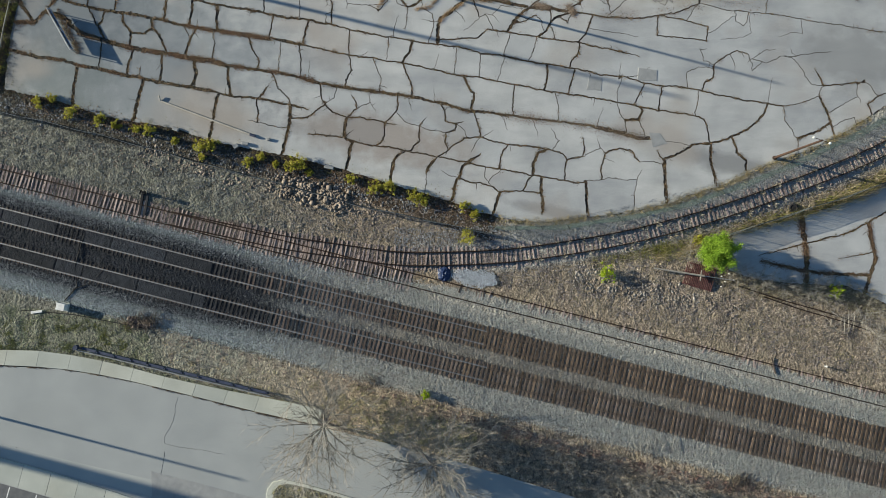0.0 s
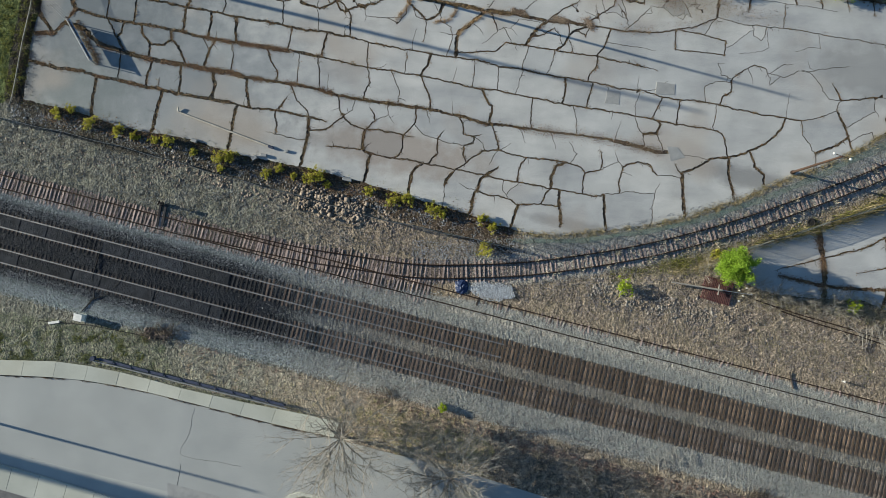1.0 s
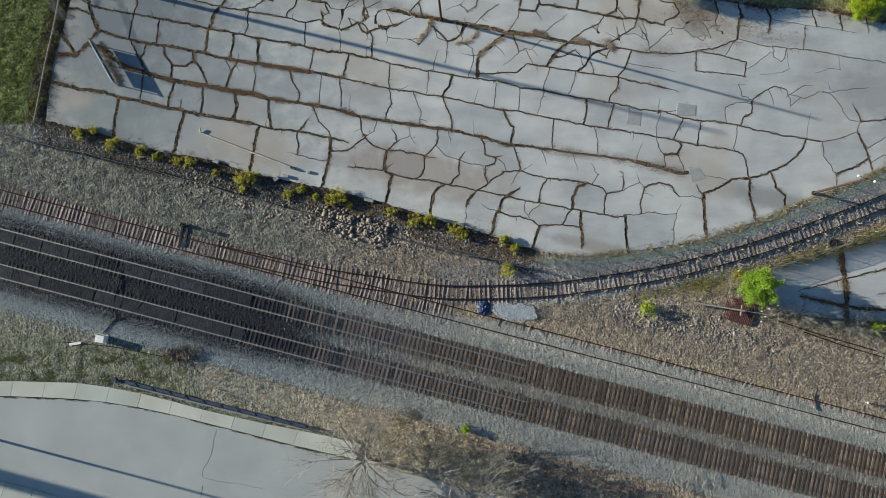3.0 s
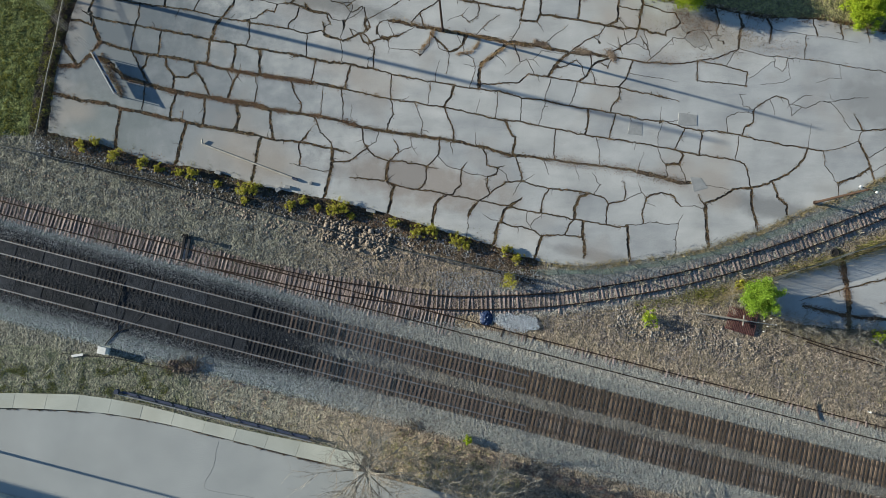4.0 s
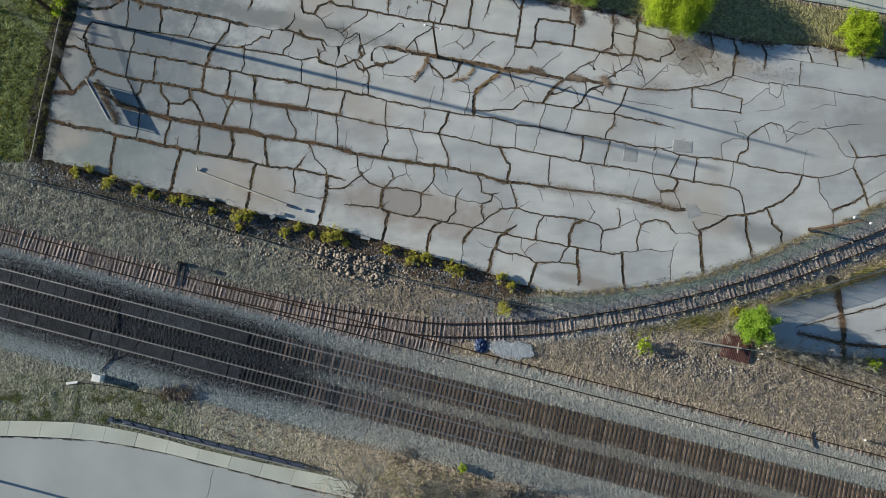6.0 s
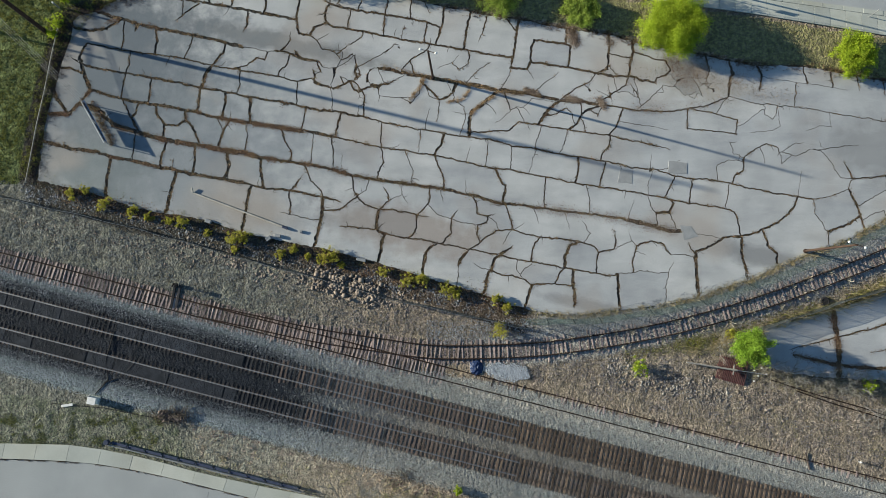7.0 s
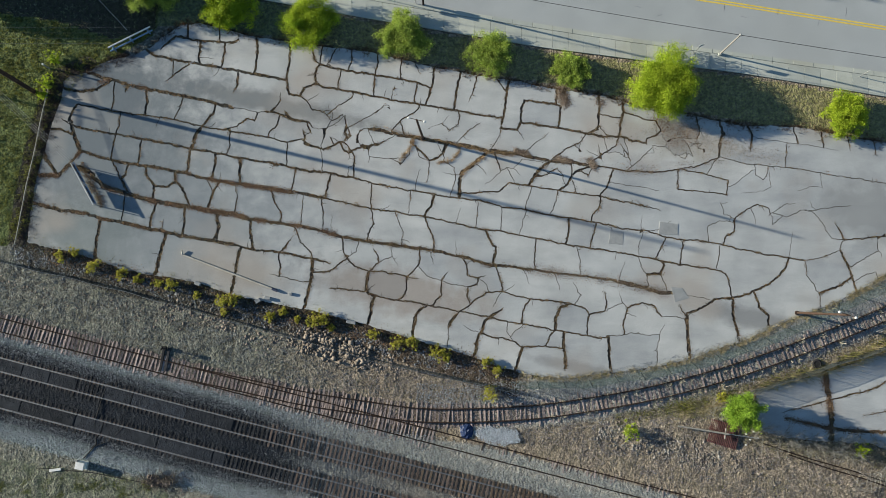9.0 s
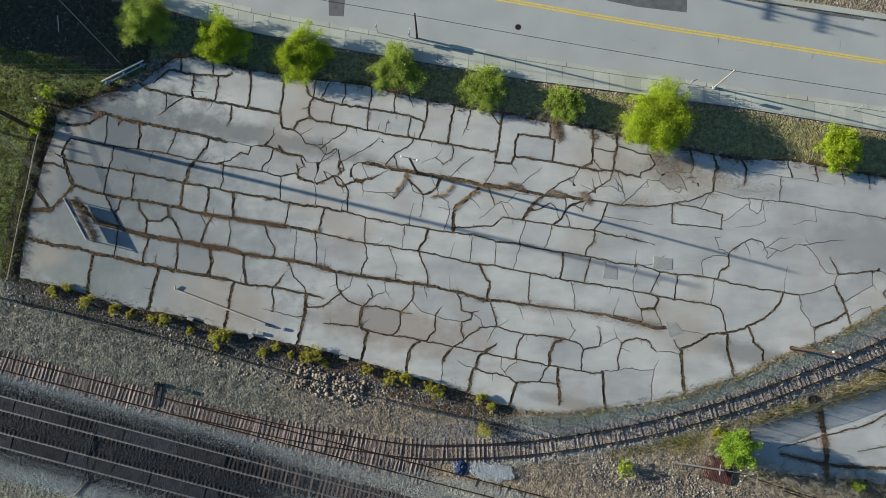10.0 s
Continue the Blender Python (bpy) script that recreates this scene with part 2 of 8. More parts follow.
RED_WEED = leafy("red_brown_weed", (0.23, 0.145, 0.125), (0.34, 0.24, 0.205), (0.15, 0.09, 0.08), (0.4, 0.32, 0.26), rough=0.95, glow=0.2)
DARK_WEED = leafy("grey_brown_weed", (0.16, 0.142, 0.126), (0.29, 0.26, 0.232), (0.1, 0.088, 0.078), (0.36, 0.33, 0.295), rough=0.95, glow=0.15)
STRAW = leafy("straw", (0.34, 0.29, 0.18), (0.52, 0.45, 0.3), (0.3, 0.255, 0.14), (0.2, 0.16, 0.09), rough=0.85, glow=0.3)
GREY_WEED = leafy("grey_weed", (0.16, 0.14, 0.105), (0.3, 0.265, 0.205), (0.23, 0.21, 0.14), (0.12, 0.1, 0.072), rough=0.95, glow=0.2)
BROWN_WEED = leafy("brown_brush", (0.22, 0.192, 0.15), (0.38, 0.335, 0.26), (0.28, 0.265, 0.17), (0.13, 0.112, 0.09), rough=0.95, glow=0.2)
GRASS = leafy("grass_blade", (0.1, 0.118, 0.026), (0.17, 0.188, 0.046), (0.215, 0.21, 0.066), (0.12, 0.14, 0.034))
DULL_GRASS = leafy("dull_grass", (0.13, 0.17, 0.085), (0.24, 0.285, 0.165), (0.34, 0.36, 0.26), (0.17, 0.215, 0.12))
YELLOW_GRASS = leafy("yellow_grass", (0.22, 0.235, 0.045), (0.31, 0.31, 0.075), (0.16, 0.175, 0.036))
CRUMB = worn("joint_crumbs", (0.14, 0.1, 0.074), (0.36, 0.275, 0.2), 0.8, 12, 0.95, island=0.7)
LEAF = leafy("spring_leaf", (0.29, 0.41, 0.022), (0.46, 0.55, 0.045), (0.17, 0.28, 0.02), glow=0.38)
PALE_LEAF = leafy("pale_leaf", (0.27, 0.38, 0.06), (0.42, 0.5, 0.11), (0.17, 0.27, 0.045), glow=0.4)
GREEN_LEAF = leafy("green_leaf", (0.19, 0.33, 0.03), (0.3, 0.45, 0.055), (0.09, 0.17, 0.015), glow=0.3)
GOLD = leafy("golden_straw", (0.42, 0.29, 0.15), (0.56, 0.42, 0.26), (0.26, 0.16, 0.08), (0.36, 0.25, 0.13), rough=0.9, glow=0.2)
BUSH_LEAF = leafy("bush_leaf", (0.36, 0.4, 0.05), (0.5, 0.5, 0.08), (0.3, 0.27, 0.06), (0.4, 0.33, 0.08), glow=0.4)
BARK = worn("bark", (0.07, 0.058, 0.046), (0.16, 0.135, 0.11), 3, 25, 0.95)
GREY_BARK = worn("grey_bark", (0.19, 0.18, 0.16), (0.4, 0.38, 0.35), 2, 20, 0.95, island=0.35)
WIRE = worn("dark_wire", (0.025, 0.032, 0.033), (0.06, 0.07, 0.07), 3, 30, 0.6, 0.3)
FENCE = worn("green_wire", (0.05, 0.09, 0.083), (0.1, 0.155, 0.14), 3, 30, 0.55, 0.3)
GREY_STEEL = worn("galvanised_steel", (0.3, 0.31, 0.32), (0.45, 0.46, 0.47), 3, 30, 0.45, 0.6)
BLUE = worn("blue_paint", (0.12, 0.22, 0.36), (0.22, 0.33, 0.48), 3, 30, 0.5)
NAVY = worn("navy_paint", (0.03, 0.04, 0.075), (0.06, 0.075, 0.12), 3, 30, 0.6)
TARP = worn("blue_tarp", (0.012, 0.025, 0.07), (0.03, 0.05, 0.12), 4, 20, 0.4)
RED = worn("red_oxide", (0.07, 0.03, 0.03), (0.14, 0.065, 0.062), 3, 30, 0.8)
WOOD = worn("weathered_wood", (0.2, 0.188, 0.17), (0.35, 0.328, 0.298), 2, 20, 0.9, stretch=(1, 6, 6))
POLE = worn("pole_wood", (0.035, 0.022, 0.018), (0.08, 0.05, 0.036), 2, 20, 0.9)
RUBBER = worn("black_rubber", (0.012, 0.012, 0.013), (0.03, 0.03, 0.032), 3, 20, 0.8)
# greasy mat colour, shade painted in with the grease
PAN = worn("shaded_greasy_mat", (0.013, 0.0165, 0.023), (0.036, 0.043, 0.055), 1.2, 14, 0.9, relief=0.7, distance=0.05, thing=0.35)


# ---- building helpers ----
def part(name, bm, material, parent=None, label=""):
    """Links a bmesh (or (points, faces)) as one mesh object."""
    me = bpy.data.meshes.new(name)
    if isinstance(bm, tuple):
        me.from_pydata([tuple(p) for p in bm[0]], [], [tuple(f) for f in bm[1]])
    else:
        bm.to_mesh(me)
        bm.free()
    me.materials.append(material)
    ob = new(name, me)
    if parent:
        ob.parent = parent
    if label:
        tagged(ob, label)
    return ob


def share(name, me, parent, m=None):
    ob = new(name, me)
    ob.parent = parent
    if m is not None:
        ob.matrix_basis = m
    return ob


def thing(name, label, category, at=(0, 0, 0), group="", kind=""):
    ob = new(name)
    ob.location = at
    ob.empty_display_size = 0.2
    return tagged(ob, label, category, group, kind)


def box(bm, size, at=(0, 0, 0), turn=(0, 0, 0), bevel=0.0):
    m = pose(*at, *turn) @ Matrix.Diagonal((*size, 1))
    g = bmesh.ops.create_cube(bm, size=1, matrix=m)
    if bevel:
        edges = {e for v in g["verts"] for e in v.link_edges}
        bmesh.ops.bevel(bm, geom=list(edges), offset=bevel, segments=1, affect="EDGES")
    return bm


def rod(bm, a, b, r1, r2=None, sides=8):
    a, b = Vector(a), Vector(b)
    d = b - a
    m = Matrix.Translation((a + b) / 2) @ d.to_track_quat("Z", "Y").to_matrix().to_4x4()
    bmesh.ops.create_cone(bm, cap_ends=True, segments=sides, radius1=r1, radius2=r1 if r2 is None else r2, depth=d.length, matrix=m)
    return bm


def new_bm():
    return bmesh.new()


def array_mesh(name, points, faces, material, size=3):
    """A mesh straight from arrays, for the many small pieces."""
    me = bpy.data.meshes.new(name)
    points, faces = np.asarray(points, "f"), np.asarray(faces, "i")
    me.vertices.add(len(points))
    me.vertices.foreach_set("co", points.ravel())
    me.loops.add(faces.size)
    me.loops.foreach_set("vertex_index", faces.ravel())
    me.polygons.add(len(faces))
    me.polygons.foreach_set("loop_start", np.arange(0, faces.size, size, dtype="i"))
    me.update(calc_edges=True)
    me.materials.append(material)
    return me


def stuff(name, points, faces, material, label, category, size=3, rounded=False):
    me = array_mesh(name, points, faces, material, size)
    if rounded:
        me.shade_smooth()
    return tagged(new(name, me), label, category, kind="stuff")


RNG = np.random.default_rng(7)


def stones(at, radius, rise=0.3, bedded=False):
    """Angular stones, one at each place: points and faces. Bedded ones are sunk and need no underside."""
    n = len(at)
    base = np.array([(1, 0, 0), (-1, 0, 0), (0, 1, 0), (0, -1, 0), (0, 0, rise), (0, 0, -0.5)], float)
    face = np.array([(0, 2, 4), (2, 1, 4), (1, 3, 4), (3, 0, 4), (2, 0, 5), (1, 2, 5), (3, 1, 5), (0, 3, 5)])
    if bedded:
        base, face = base[:5], face[:4]
    k = len(base)
    p = base[None] * (radius[:, None, None] * RNG.uniform(0.65, 1.25, (n, k, 1))) + RNG.normal(0, 0.18, (n, k, 3)) * radius[:, None, None]
    a = RNG.uniform(0, 2 * np.pi, n)
    c, s = np.cos(a)[:, None], np.sin(a)[:, None]
    p = np.stack([p[..., 0] * c - p[..., 1] * s, p[..., 0] * s + p[..., 1] * c, p[..., 2]], -1) + at[:, None]
    return p.reshape(-1, 3), (face[None] + k * np.arange(n)[:, None, None]).reshape(-1, 3)


def blades(at, length, spread=0.6, lift=0.7, width=0.16, per=5):
    """Tufts of narrow blades that lean outwards from each place: points and faces."""
    n = len(at)
    at, length = np.repeat(at, per, 0), np.repeat(length, per) * RNG.uniform(0.55, 1.3, n * per)
    a = RNG.uniform(0, 2 * np.pi, n * per)
    out = np.stack([np.cos(a), np.sin(a), np.zeros_like(a)], -1)
    side = np.stack([-np.sin(a), np.cos(a), np.zeros_like(a)], -1)
    root = at + out * (length * 0.12)[:, None] + RNG.normal(0, 0.03, at.shape) * np.array([1, 1, 0.2])
    lean = spread * RNG.uniform(0.4, 1.4, n * per)
    tip = root + out * (length * lean)[:, None] + np.array([0, 0, 1]) * (length * lift * RNG.uniform(0.5, 1.2, n * per))[:, None]
    w = (length * width)[:, None]
    p = np.stack([root - side * w / 2, root + side * w / 2, tip], 1).reshape(-1, 3)
    return p, np.arange(len(p)).reshape(-1, 3)


def inside(points, ring):
    """Which of the points lie in the ring."""
    x, y = points[:, 0], points[:, 1]
    ring = np.asarray(ring, float)
    hit = np.zeros(len(points), bool)
    for (x0, y0), (x1, y1) in zip(ring, np.roll(ring, -1, 0)):
        if y0 != y1:
            hit ^= ((y0 > y) != (y1 > y)) & (x < (x1 - x0) * (y - y0) / (y1 - y0) + x0)
    return hit


def away(points, line):
    """The distance of each point from a line of several pieces."""
    best = np.full(len(points), 1e9)
    line = np.asarray(line, float)
    for a, b in zip(line[:-1], line[1:]):
        d = b - a
        k = np.clip(((points - a) @ d) / (d @ d), 0, 1)
        best = np.minimum(best, np.hypot(*(points - a - k[:, None] * d).T))
    return best


def ruffle(points, size, seed=0.0):
    """Smooth noise from -1 to 1 over the plan."""
    return np.array([noise.noise(Vector((x / size + seed, y / size, seed))) for x, y in points])


def smooth(line, step):
    """A curve through the points, at even steps: places and directions."""
    line = np.asarray(line, float)
    ext = np.vstack([2 * line[0] - line[1], line, 2 * line[-1] - line[-2]])
    dense = []
    for i in range(1, len(ext) - 2):
        p0, p1, p2, p3 = ext[i - 1:i + 3]
        u = np.linspace(0, 1, 24, endpoint=False)[:, None]
        dense.append(0.5 * (2 * p1 + (p2 - p0) * u + (2 * p0 - 5 * p1 + 4 * p2 - p3) * u ** 2 + (3 * p1 - p0 - 3 * p2 + p3) * u ** 3))
    dense = np.vstack(dense + [ext[-2:-1]])
    run = np.concatenate([[0], np.cumsum(np.hypot(*np.diff(dense, axis=0).T))])
    s = np.arange(0, run[-1], step)
    p = np.stack([np.interp(s, run, dense[:, 0]), np.interp(s, run, dense[:, 1])], -1)
    d = np.gradient(p, axis=0)
    return p, d / np.hypot(*d.T)[:, None]


def sweep(p, d, offset, profile):
    """A closed profile (across, up) carried along a plan curve."""
    side = np.stack([-d[:, 1], d[:, 0]], -1)
    pts = []
    for across, up in profile:
        pts.append(np.column_stack([p + side * (offset + across), np.full(len(p), up)]))
    pts = np.stack(pts, 1)
    n, k = pts.shape[:2]
    faces = []
    for i in range(n - 1):
        for j in range(k):
            faces.append((i * k + j, i * k + (j + 1) % k, (i + 1) * k + (j + 1) % k, (i + 1) * k + j))
    faces += [tuple(range(k))[::-1], tuple((n - 1) * k + j for j in range(k))]
    return pts.reshape(-1, 3), faces


def slab_ring(outer, top, thick, lip=0.03, drop=0.025):
    """A slab with a worn upper edge from its outline: points and faces."""
    o = np.asarray(outer, float)
    nxt, prv = np.roll(o, -1, 0) - o, o - np.roll(o, 1, 0)
    def left(v):
        return np.stack([-v[:, 1], v[:, 0]], -1) / np.maximum(np.hypot(*v.T), 1e-9)[:, None]
    n = left(nxt) + left(prv)
    n /= np.maximum(np.hypot(*n.T), 0.5)[:, None]
    k = len(o)
    inner = o + n * lip
    pts = np.vstack([np.column_stack([inner, np.full(k, top)]), np.column_stack([o, np.full(k, top - drop)]), np.column_stack([o, np.full(k, top - thick)])])
    faces = [tuple(range(k))]
    for r in (0, 1):
        for i in range(k):
            j = (i + 1) % k
            faces.append((r * k + j, r * k + i, (r + 1) * k + i, (r + 1) * k + j))
    return pts, faces


def sheet_outline(name, line, top, thick, material, parent=None, label="", wobble=0.0, step=0.5):
    """A flat paved piece from its plan outline, counted anticlockwise."""
    ring = np.asarray(line, float)
    if wobble:
        dense = []
        for a, b in zip(ring, np.roll(ring, -1, 0)):
            n = max(1, int(np.hypot(*(b - a)) / step))
            dense += [a + (b - a) * i / n for i in range(n)]
        ring = np.array(dense)
        ring = ring + np.stack([ruffle(ring, 0.8, 3.1), ruffle(ring, 0.8, 9.7)], -1) * wobble
    bm = new_bm()
    pts, faces = slab_ring(ring, top, thick)
    vs = [bm.verts.new(p) for p in pts]
    for f in faces:
        try:
            bm.faces.new([vs[i] for i in f])
        except ValueError:
            pass
    bmesh.ops.triangulate(bm, faces=[f for f in bm.faces if len(f.verts) > 4])
    return part(name, bm, material, parent, label)


# ---- the plan: lines of the place, metres ----
FALL = 0.2525                                   # the tracks fall by this much towards the east
MAIN_A, MAIN_B, SIDING = -4.5, -8.6, 0.0        # where each straight track crosses x = 0
SPUR = [(-32, 8.15), (-25.5, 6.75), (-18.9, 5.35), (-12.3, 4.35), (-5.8, 3.5), (0.1, 3.45), (7.3, 3.8), (13.8, 4.65), (20.3, 5.8), (26.9, 7.4), (33.5, 9.4), (40, 11.75), (46.7, 14.35), (51.2, 16.4), (60, 21), (70, 27)]
STREET_BACK = [(-75, 67), (-55, 61.6), (-39, 57.1), (-32, 54.9), (-25, 53.1), (-11.4, 50.6), (9.2, 47), (33, 43.8), (51, 40.7), (80, 36)]
STREET_CURB = [(-75, 68.6), (-55, 63.5), (-36, 58.8), (-28.7, 57.1), (-21.8, 55.5), (-1.1, 51.7), (19.4, 48.3), (39.7, 45.4), (51, 43.8), (80, 39.6)]
STREET_FAR = [(80, 50), (51.7, 54.5), (40.3, 56.3), (19.4, 59.8), (-1.1, 63.2), (-21.8, 67.2), (-36, 70.8), (-75, 80)]
CURB_BACK = [(-80, -7.6), (-55.2, -7.0), (-51.3, -7.05), (-45.4, -7.2), (-38.2, -8.5), (-31.7, -10.2), (-25.1, -11.6), (-18.6, -12.8), (-14, -13.8)]
CURB_FRONT = [(-80, -9.4), (-55.1, -8.8), (-51.2, -8.9), (-44.7, -9.2), (-38.1, -10.2), (-31.6, -11.7), (-25.1, -13.3), (-20.6, -14.4), (-14.7, -15.6)]
DRIVE_EDGE = [(-9.6, -16.9), (-4.4, -18.1), (0.7, -19.4), (7.1, -21.3), (13.5, -23.2), (30, -28.5), (45, -34)]
LOWER_WALK = [(-80, -12.2), (-50.8, -19.2), (-44.3, -21.0), (-35.8, -23.6), (-25, -26.8), (-10, -31)]
VERGE_WEST = [(-80, 21), (-54, 23.2), (-51.7, 25.5), (-50.2, 38.4), (-46, 44), (-42, 46.3), (-38.1, 48.9), (-37, 55), (-80, 70)]
VERGE_SOUTH = [(-80, -1), (-51.5, -1.6), (-43, -2.9), (-38.4, -3.4), (-34.5, -4.8), (-33, -9), (-38, -8.3), (-45, -7), (-80, -7)]
VERGE_STREET = [(-38, 50), (-25.7, 48.7), (-4.5, 45), (15.8, 41.5), (33, 37.7), (46, 36.2), (75, 31), (75, 37), (51, 40.5), (33, 43.6), (9.2, 46.8), (-11.4, 50.4), (-32, 54.7), (-38, 56.5)]
# weedy strip by the west fence, its shade painted into the ground
WEST_STRIP = [(-53.0, 24), (-52.4, 30), (-51.6, 35), (-50.7, 39), (-49.6, 43.2), (-46, 44.9)]
# deep shade of the west trees, put into the ground as dark earth
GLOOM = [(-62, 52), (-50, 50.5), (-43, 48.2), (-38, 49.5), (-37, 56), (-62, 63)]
BRUSH = [(-33, -4.6), (-24, -7), (-15, -9.6), (-5.7, -12), (7, -15.6), (23, -19.8), (35, -22.4), (60, -28), (60, -45), (30, -28), (13.5, -23), (0.7, -19.3), (-9.6, -16.7), (-16, -13.6), (-25, -11.4), (-32, -9.8)]
EAST_LOT = [(33.2, 6.4), (36, 7.2), (39.3, 7.9), (43.2, 9.0), (47.8, 10.6), (53.2, 13.3), (62, 18), (62, -6), (52.5, -2.6), (46.1, 0.3), (39.7, 0.6), (35.4, 1.1), (32.6, 2.2)]

LOT_EDGE = []
LOT_EDGE += [(-52.0, 23.5), (-51.8, 26.9), (-51.4, 30.9), (-50.5, 34.7), (-49.9, 37.7), (-48.9, 40.9), (-48.7, 42.9), (-47.9, 43.7), (-45.4, 44.3), (-44.9, 45.0), (-43.1, 45.7), (-40.0, 46.4), (-37.9, 47.5), (-37.2, 48.5)]
LOT_EDGE += [(-36.0, 49.2), (-35.0, 50.0), (-32.3, 50.3), (-25.7, 48.5), (-18.5, 47.5), (-11.3, 46.5), (-4.5, 44.8), (2.3, 43.5), (5.7, 43.0), (10.8, 41.9), (15.8, 41.3), (19.2, 40.2), (25.9, 39.0), (32.6, 37.5)]
LOT_EDGE += [(39.3, 37.3), (45.9, 36.0), (50.4, 35.3), (59.2, 33.8), (58.5, 24.8), (52.4, 22.1), (49.5, 20.1), (47.5, 18.8), (44.8, 17.3), (41.5, 15.8), (38.1, 14.7), (34.8, 13.2), (31.5, 11.8), (28.2, 10.8)]
LOT_EDGE += [(25.5, 9.8), (21.6, 8.9), (15.1, 8.1), (11.8, 7.7), (8.6, 7.8), (6.3, 8.2), (3.4, 9.0), (0.8, 10.0), (-2.5, 11.1), (-6.4, 12.1), (-11.6, 13.7), (-14.3, 14.4), (-18.2, 15.4), (-21.5, 16.0)]
LOT_EDGE += [(-24.8, 16.7), (-28.1, 17.4), (-31.5, 18.6), (-34.8, 19.3), (-38.1, 19.7), (-40.8, 20.3), (-43.5, 21.3), (-46.9, 22.3), (-50.3, 23.0)]


# ---- the ground ----
def soft(d, edge, width):
    return np.clip(0.5 + (edge - d) / width, 0, 1)


def band(v, low, high, width):
    return soft(low, v, width) * soft(v, high, width)


def build_ground():
    xs, ys = np.arange(-76, 76.1, 0.4), np.arange(-46, 84.1, 0.4)
    gx, gy = np.meshgrid(xs, ys)
    p = np.stack([gx.ravel(), gy.ravel()], -1)
    v = p[:, 1] + FALL * p[:, 0]
    paved = inside(p, LOT_EDGE) | inside(p, EAST_LOT)
    streets = inside(p, STREET_BACK + STREET_FAR) | inside(p, CURB_BACK + DRIVE_EDGE + [(45, -60), (-80, -60)])
    bed = band(v, -12.9, -0.4, 1.0)
    spur = away(p, SPUR)
    rough = np.where(paved | streets, 0.0, 1.0) * (1 - 0.8 * bed) * np.clip(spur / 3, 0.25, 1)
    z = np.where(paved, -0.05, -0.1) + rough * (0.06 + 0.07 * ruffle(p, 1.3, 2.0) + 0.12 * ruffle(p, 0.6, 5.0)) + 0.05 * bed
    k = soft(spur, 1.7, 0.8) * (p[:, 0] > -30)
    z = z * (1 - k) + k * (-0.02 + 0.03 * ruffle(p, 0.6, 7.0))
    k = soft(np.abs(v), 1.7, 0.8) * ~paved
    z = z * (1 - k) + k * (np.where(p[:, 0] < -2, -0.045, 0.045) + 0.03 * ruffle(p, 0.6, 7.0))
    grass = np.maximum.reduce([inside(p, VERGE_WEST) * 1.0, inside(p, VERGE_SOUTH) * 0.4, inside(p, VERGE_STREET) * 0.56, (p[:, 1] > 66) * 0.8])
    lower = np.minimum(away(p, LOT_EDGE[38:]), 9)
    dry = np.maximum(np.maximum(inside(p, BRUSH) * 0.85, np.maximum(inside(p, VERGE_STREET) * 0.6, inside(p, VERGE_SOUTH) * 0.45)), soft(lower, np.where(p[:, 0] < 6, 1.6, 0.3), 0.9) * ~paved * 0.9)
    dry = np.maximum(dry, soft(np.abs(spur - 3.2), 0.8, 1) * (p[:, 0] > 15) * (p[:, 1] < 12 + 0.3 * (p[:, 0] - 34)) * 0.7)
    gravel = np.maximum(soft(-12.8, v, 0.9) * soft(v, np.interp(p[:, 0], [-12, 2], [-1.2, 0.5]), 0.9), np.maximum(soft(spur, 2.0, 1.4) * soft(-p[:, 0], 2, 8) * 0.72, soft(spur, 4.2, 0.8) * soft(-p[:, 0], -7, 3) * (p[:, 1] > np.interp(p[:, 0], [k[0] for k in SPUR], [k[1] for k in SPUR])) * 0.95))
    # dark west track bed, grease and shade in one share
    grease = band(v, -10.9, -2.1, 1.8) * soft(p[:, 0], -19, 16)
    nx = len(xs)
    idx = np.arange(len(p)).reshape(len(ys), nx)
    faces = np.stack([idx[:-1, :-1], idx[:-1, 1:], idx[1:, 1:], idx[1:, :-1]], -1).reshape(-1, 4)
    far = 2500.0
    rim = np.array([(-far, -far), (far, -far), (far, far), (-far, far)])
    corner = [idx[0, 0], idx[0, -1], idx[-1, -1], idx[-1, 0]]
    n = len(p)
    pts = np.vstack([np.column_stack([p, z]), np.column_stack([rim, np.full(4, -0.2)])])
    skirt = [(n + i, n + (i + 1) % 4, corner[(i + 1) % 4], corner[i]) for i in range(4)]
    # dark earth share doubles as painted shade in GLOOM, fence strip, lot edge, street strip
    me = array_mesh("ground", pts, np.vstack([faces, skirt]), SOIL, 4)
    for name, values in (("grass", grass), ("dry", dry), ("gravel", gravel), ("grease", grease), ("humus_and_shade", np.maximum.reduce([paved * 1.0, inside(p, GLOOM) * 0.62, soft(away(p, WEST_STRIP), 1.3, 0.8) * 1.0, band(v, -10.1, -3.0, 0.5) * np.clip((p[:, 0] + 22) / 8, 0, 1) * 0.42, inside(p, BRUSH) * np.clip((p[:, 0] - 2) / 6, 0, 1) * 0.3, soft(lower, 3.0, 1.4) * (p[:, 0] < 6) * 0.95, soft(np.abs(v - 0.3), 1.7, 0.5) * soft(p[:, 0], 1, 8) * 0.42, soft(spur, 1.35, 0.5) * soft(p[:, 0], 12, 10) * 0.42, inside(p, VERGE_STREET) * 0.27])), ("warm", np.clip((p[:, 0] + 25) / 45, 0, 1))):
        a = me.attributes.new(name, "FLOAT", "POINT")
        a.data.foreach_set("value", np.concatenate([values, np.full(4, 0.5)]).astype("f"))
    me.shade_smooth()
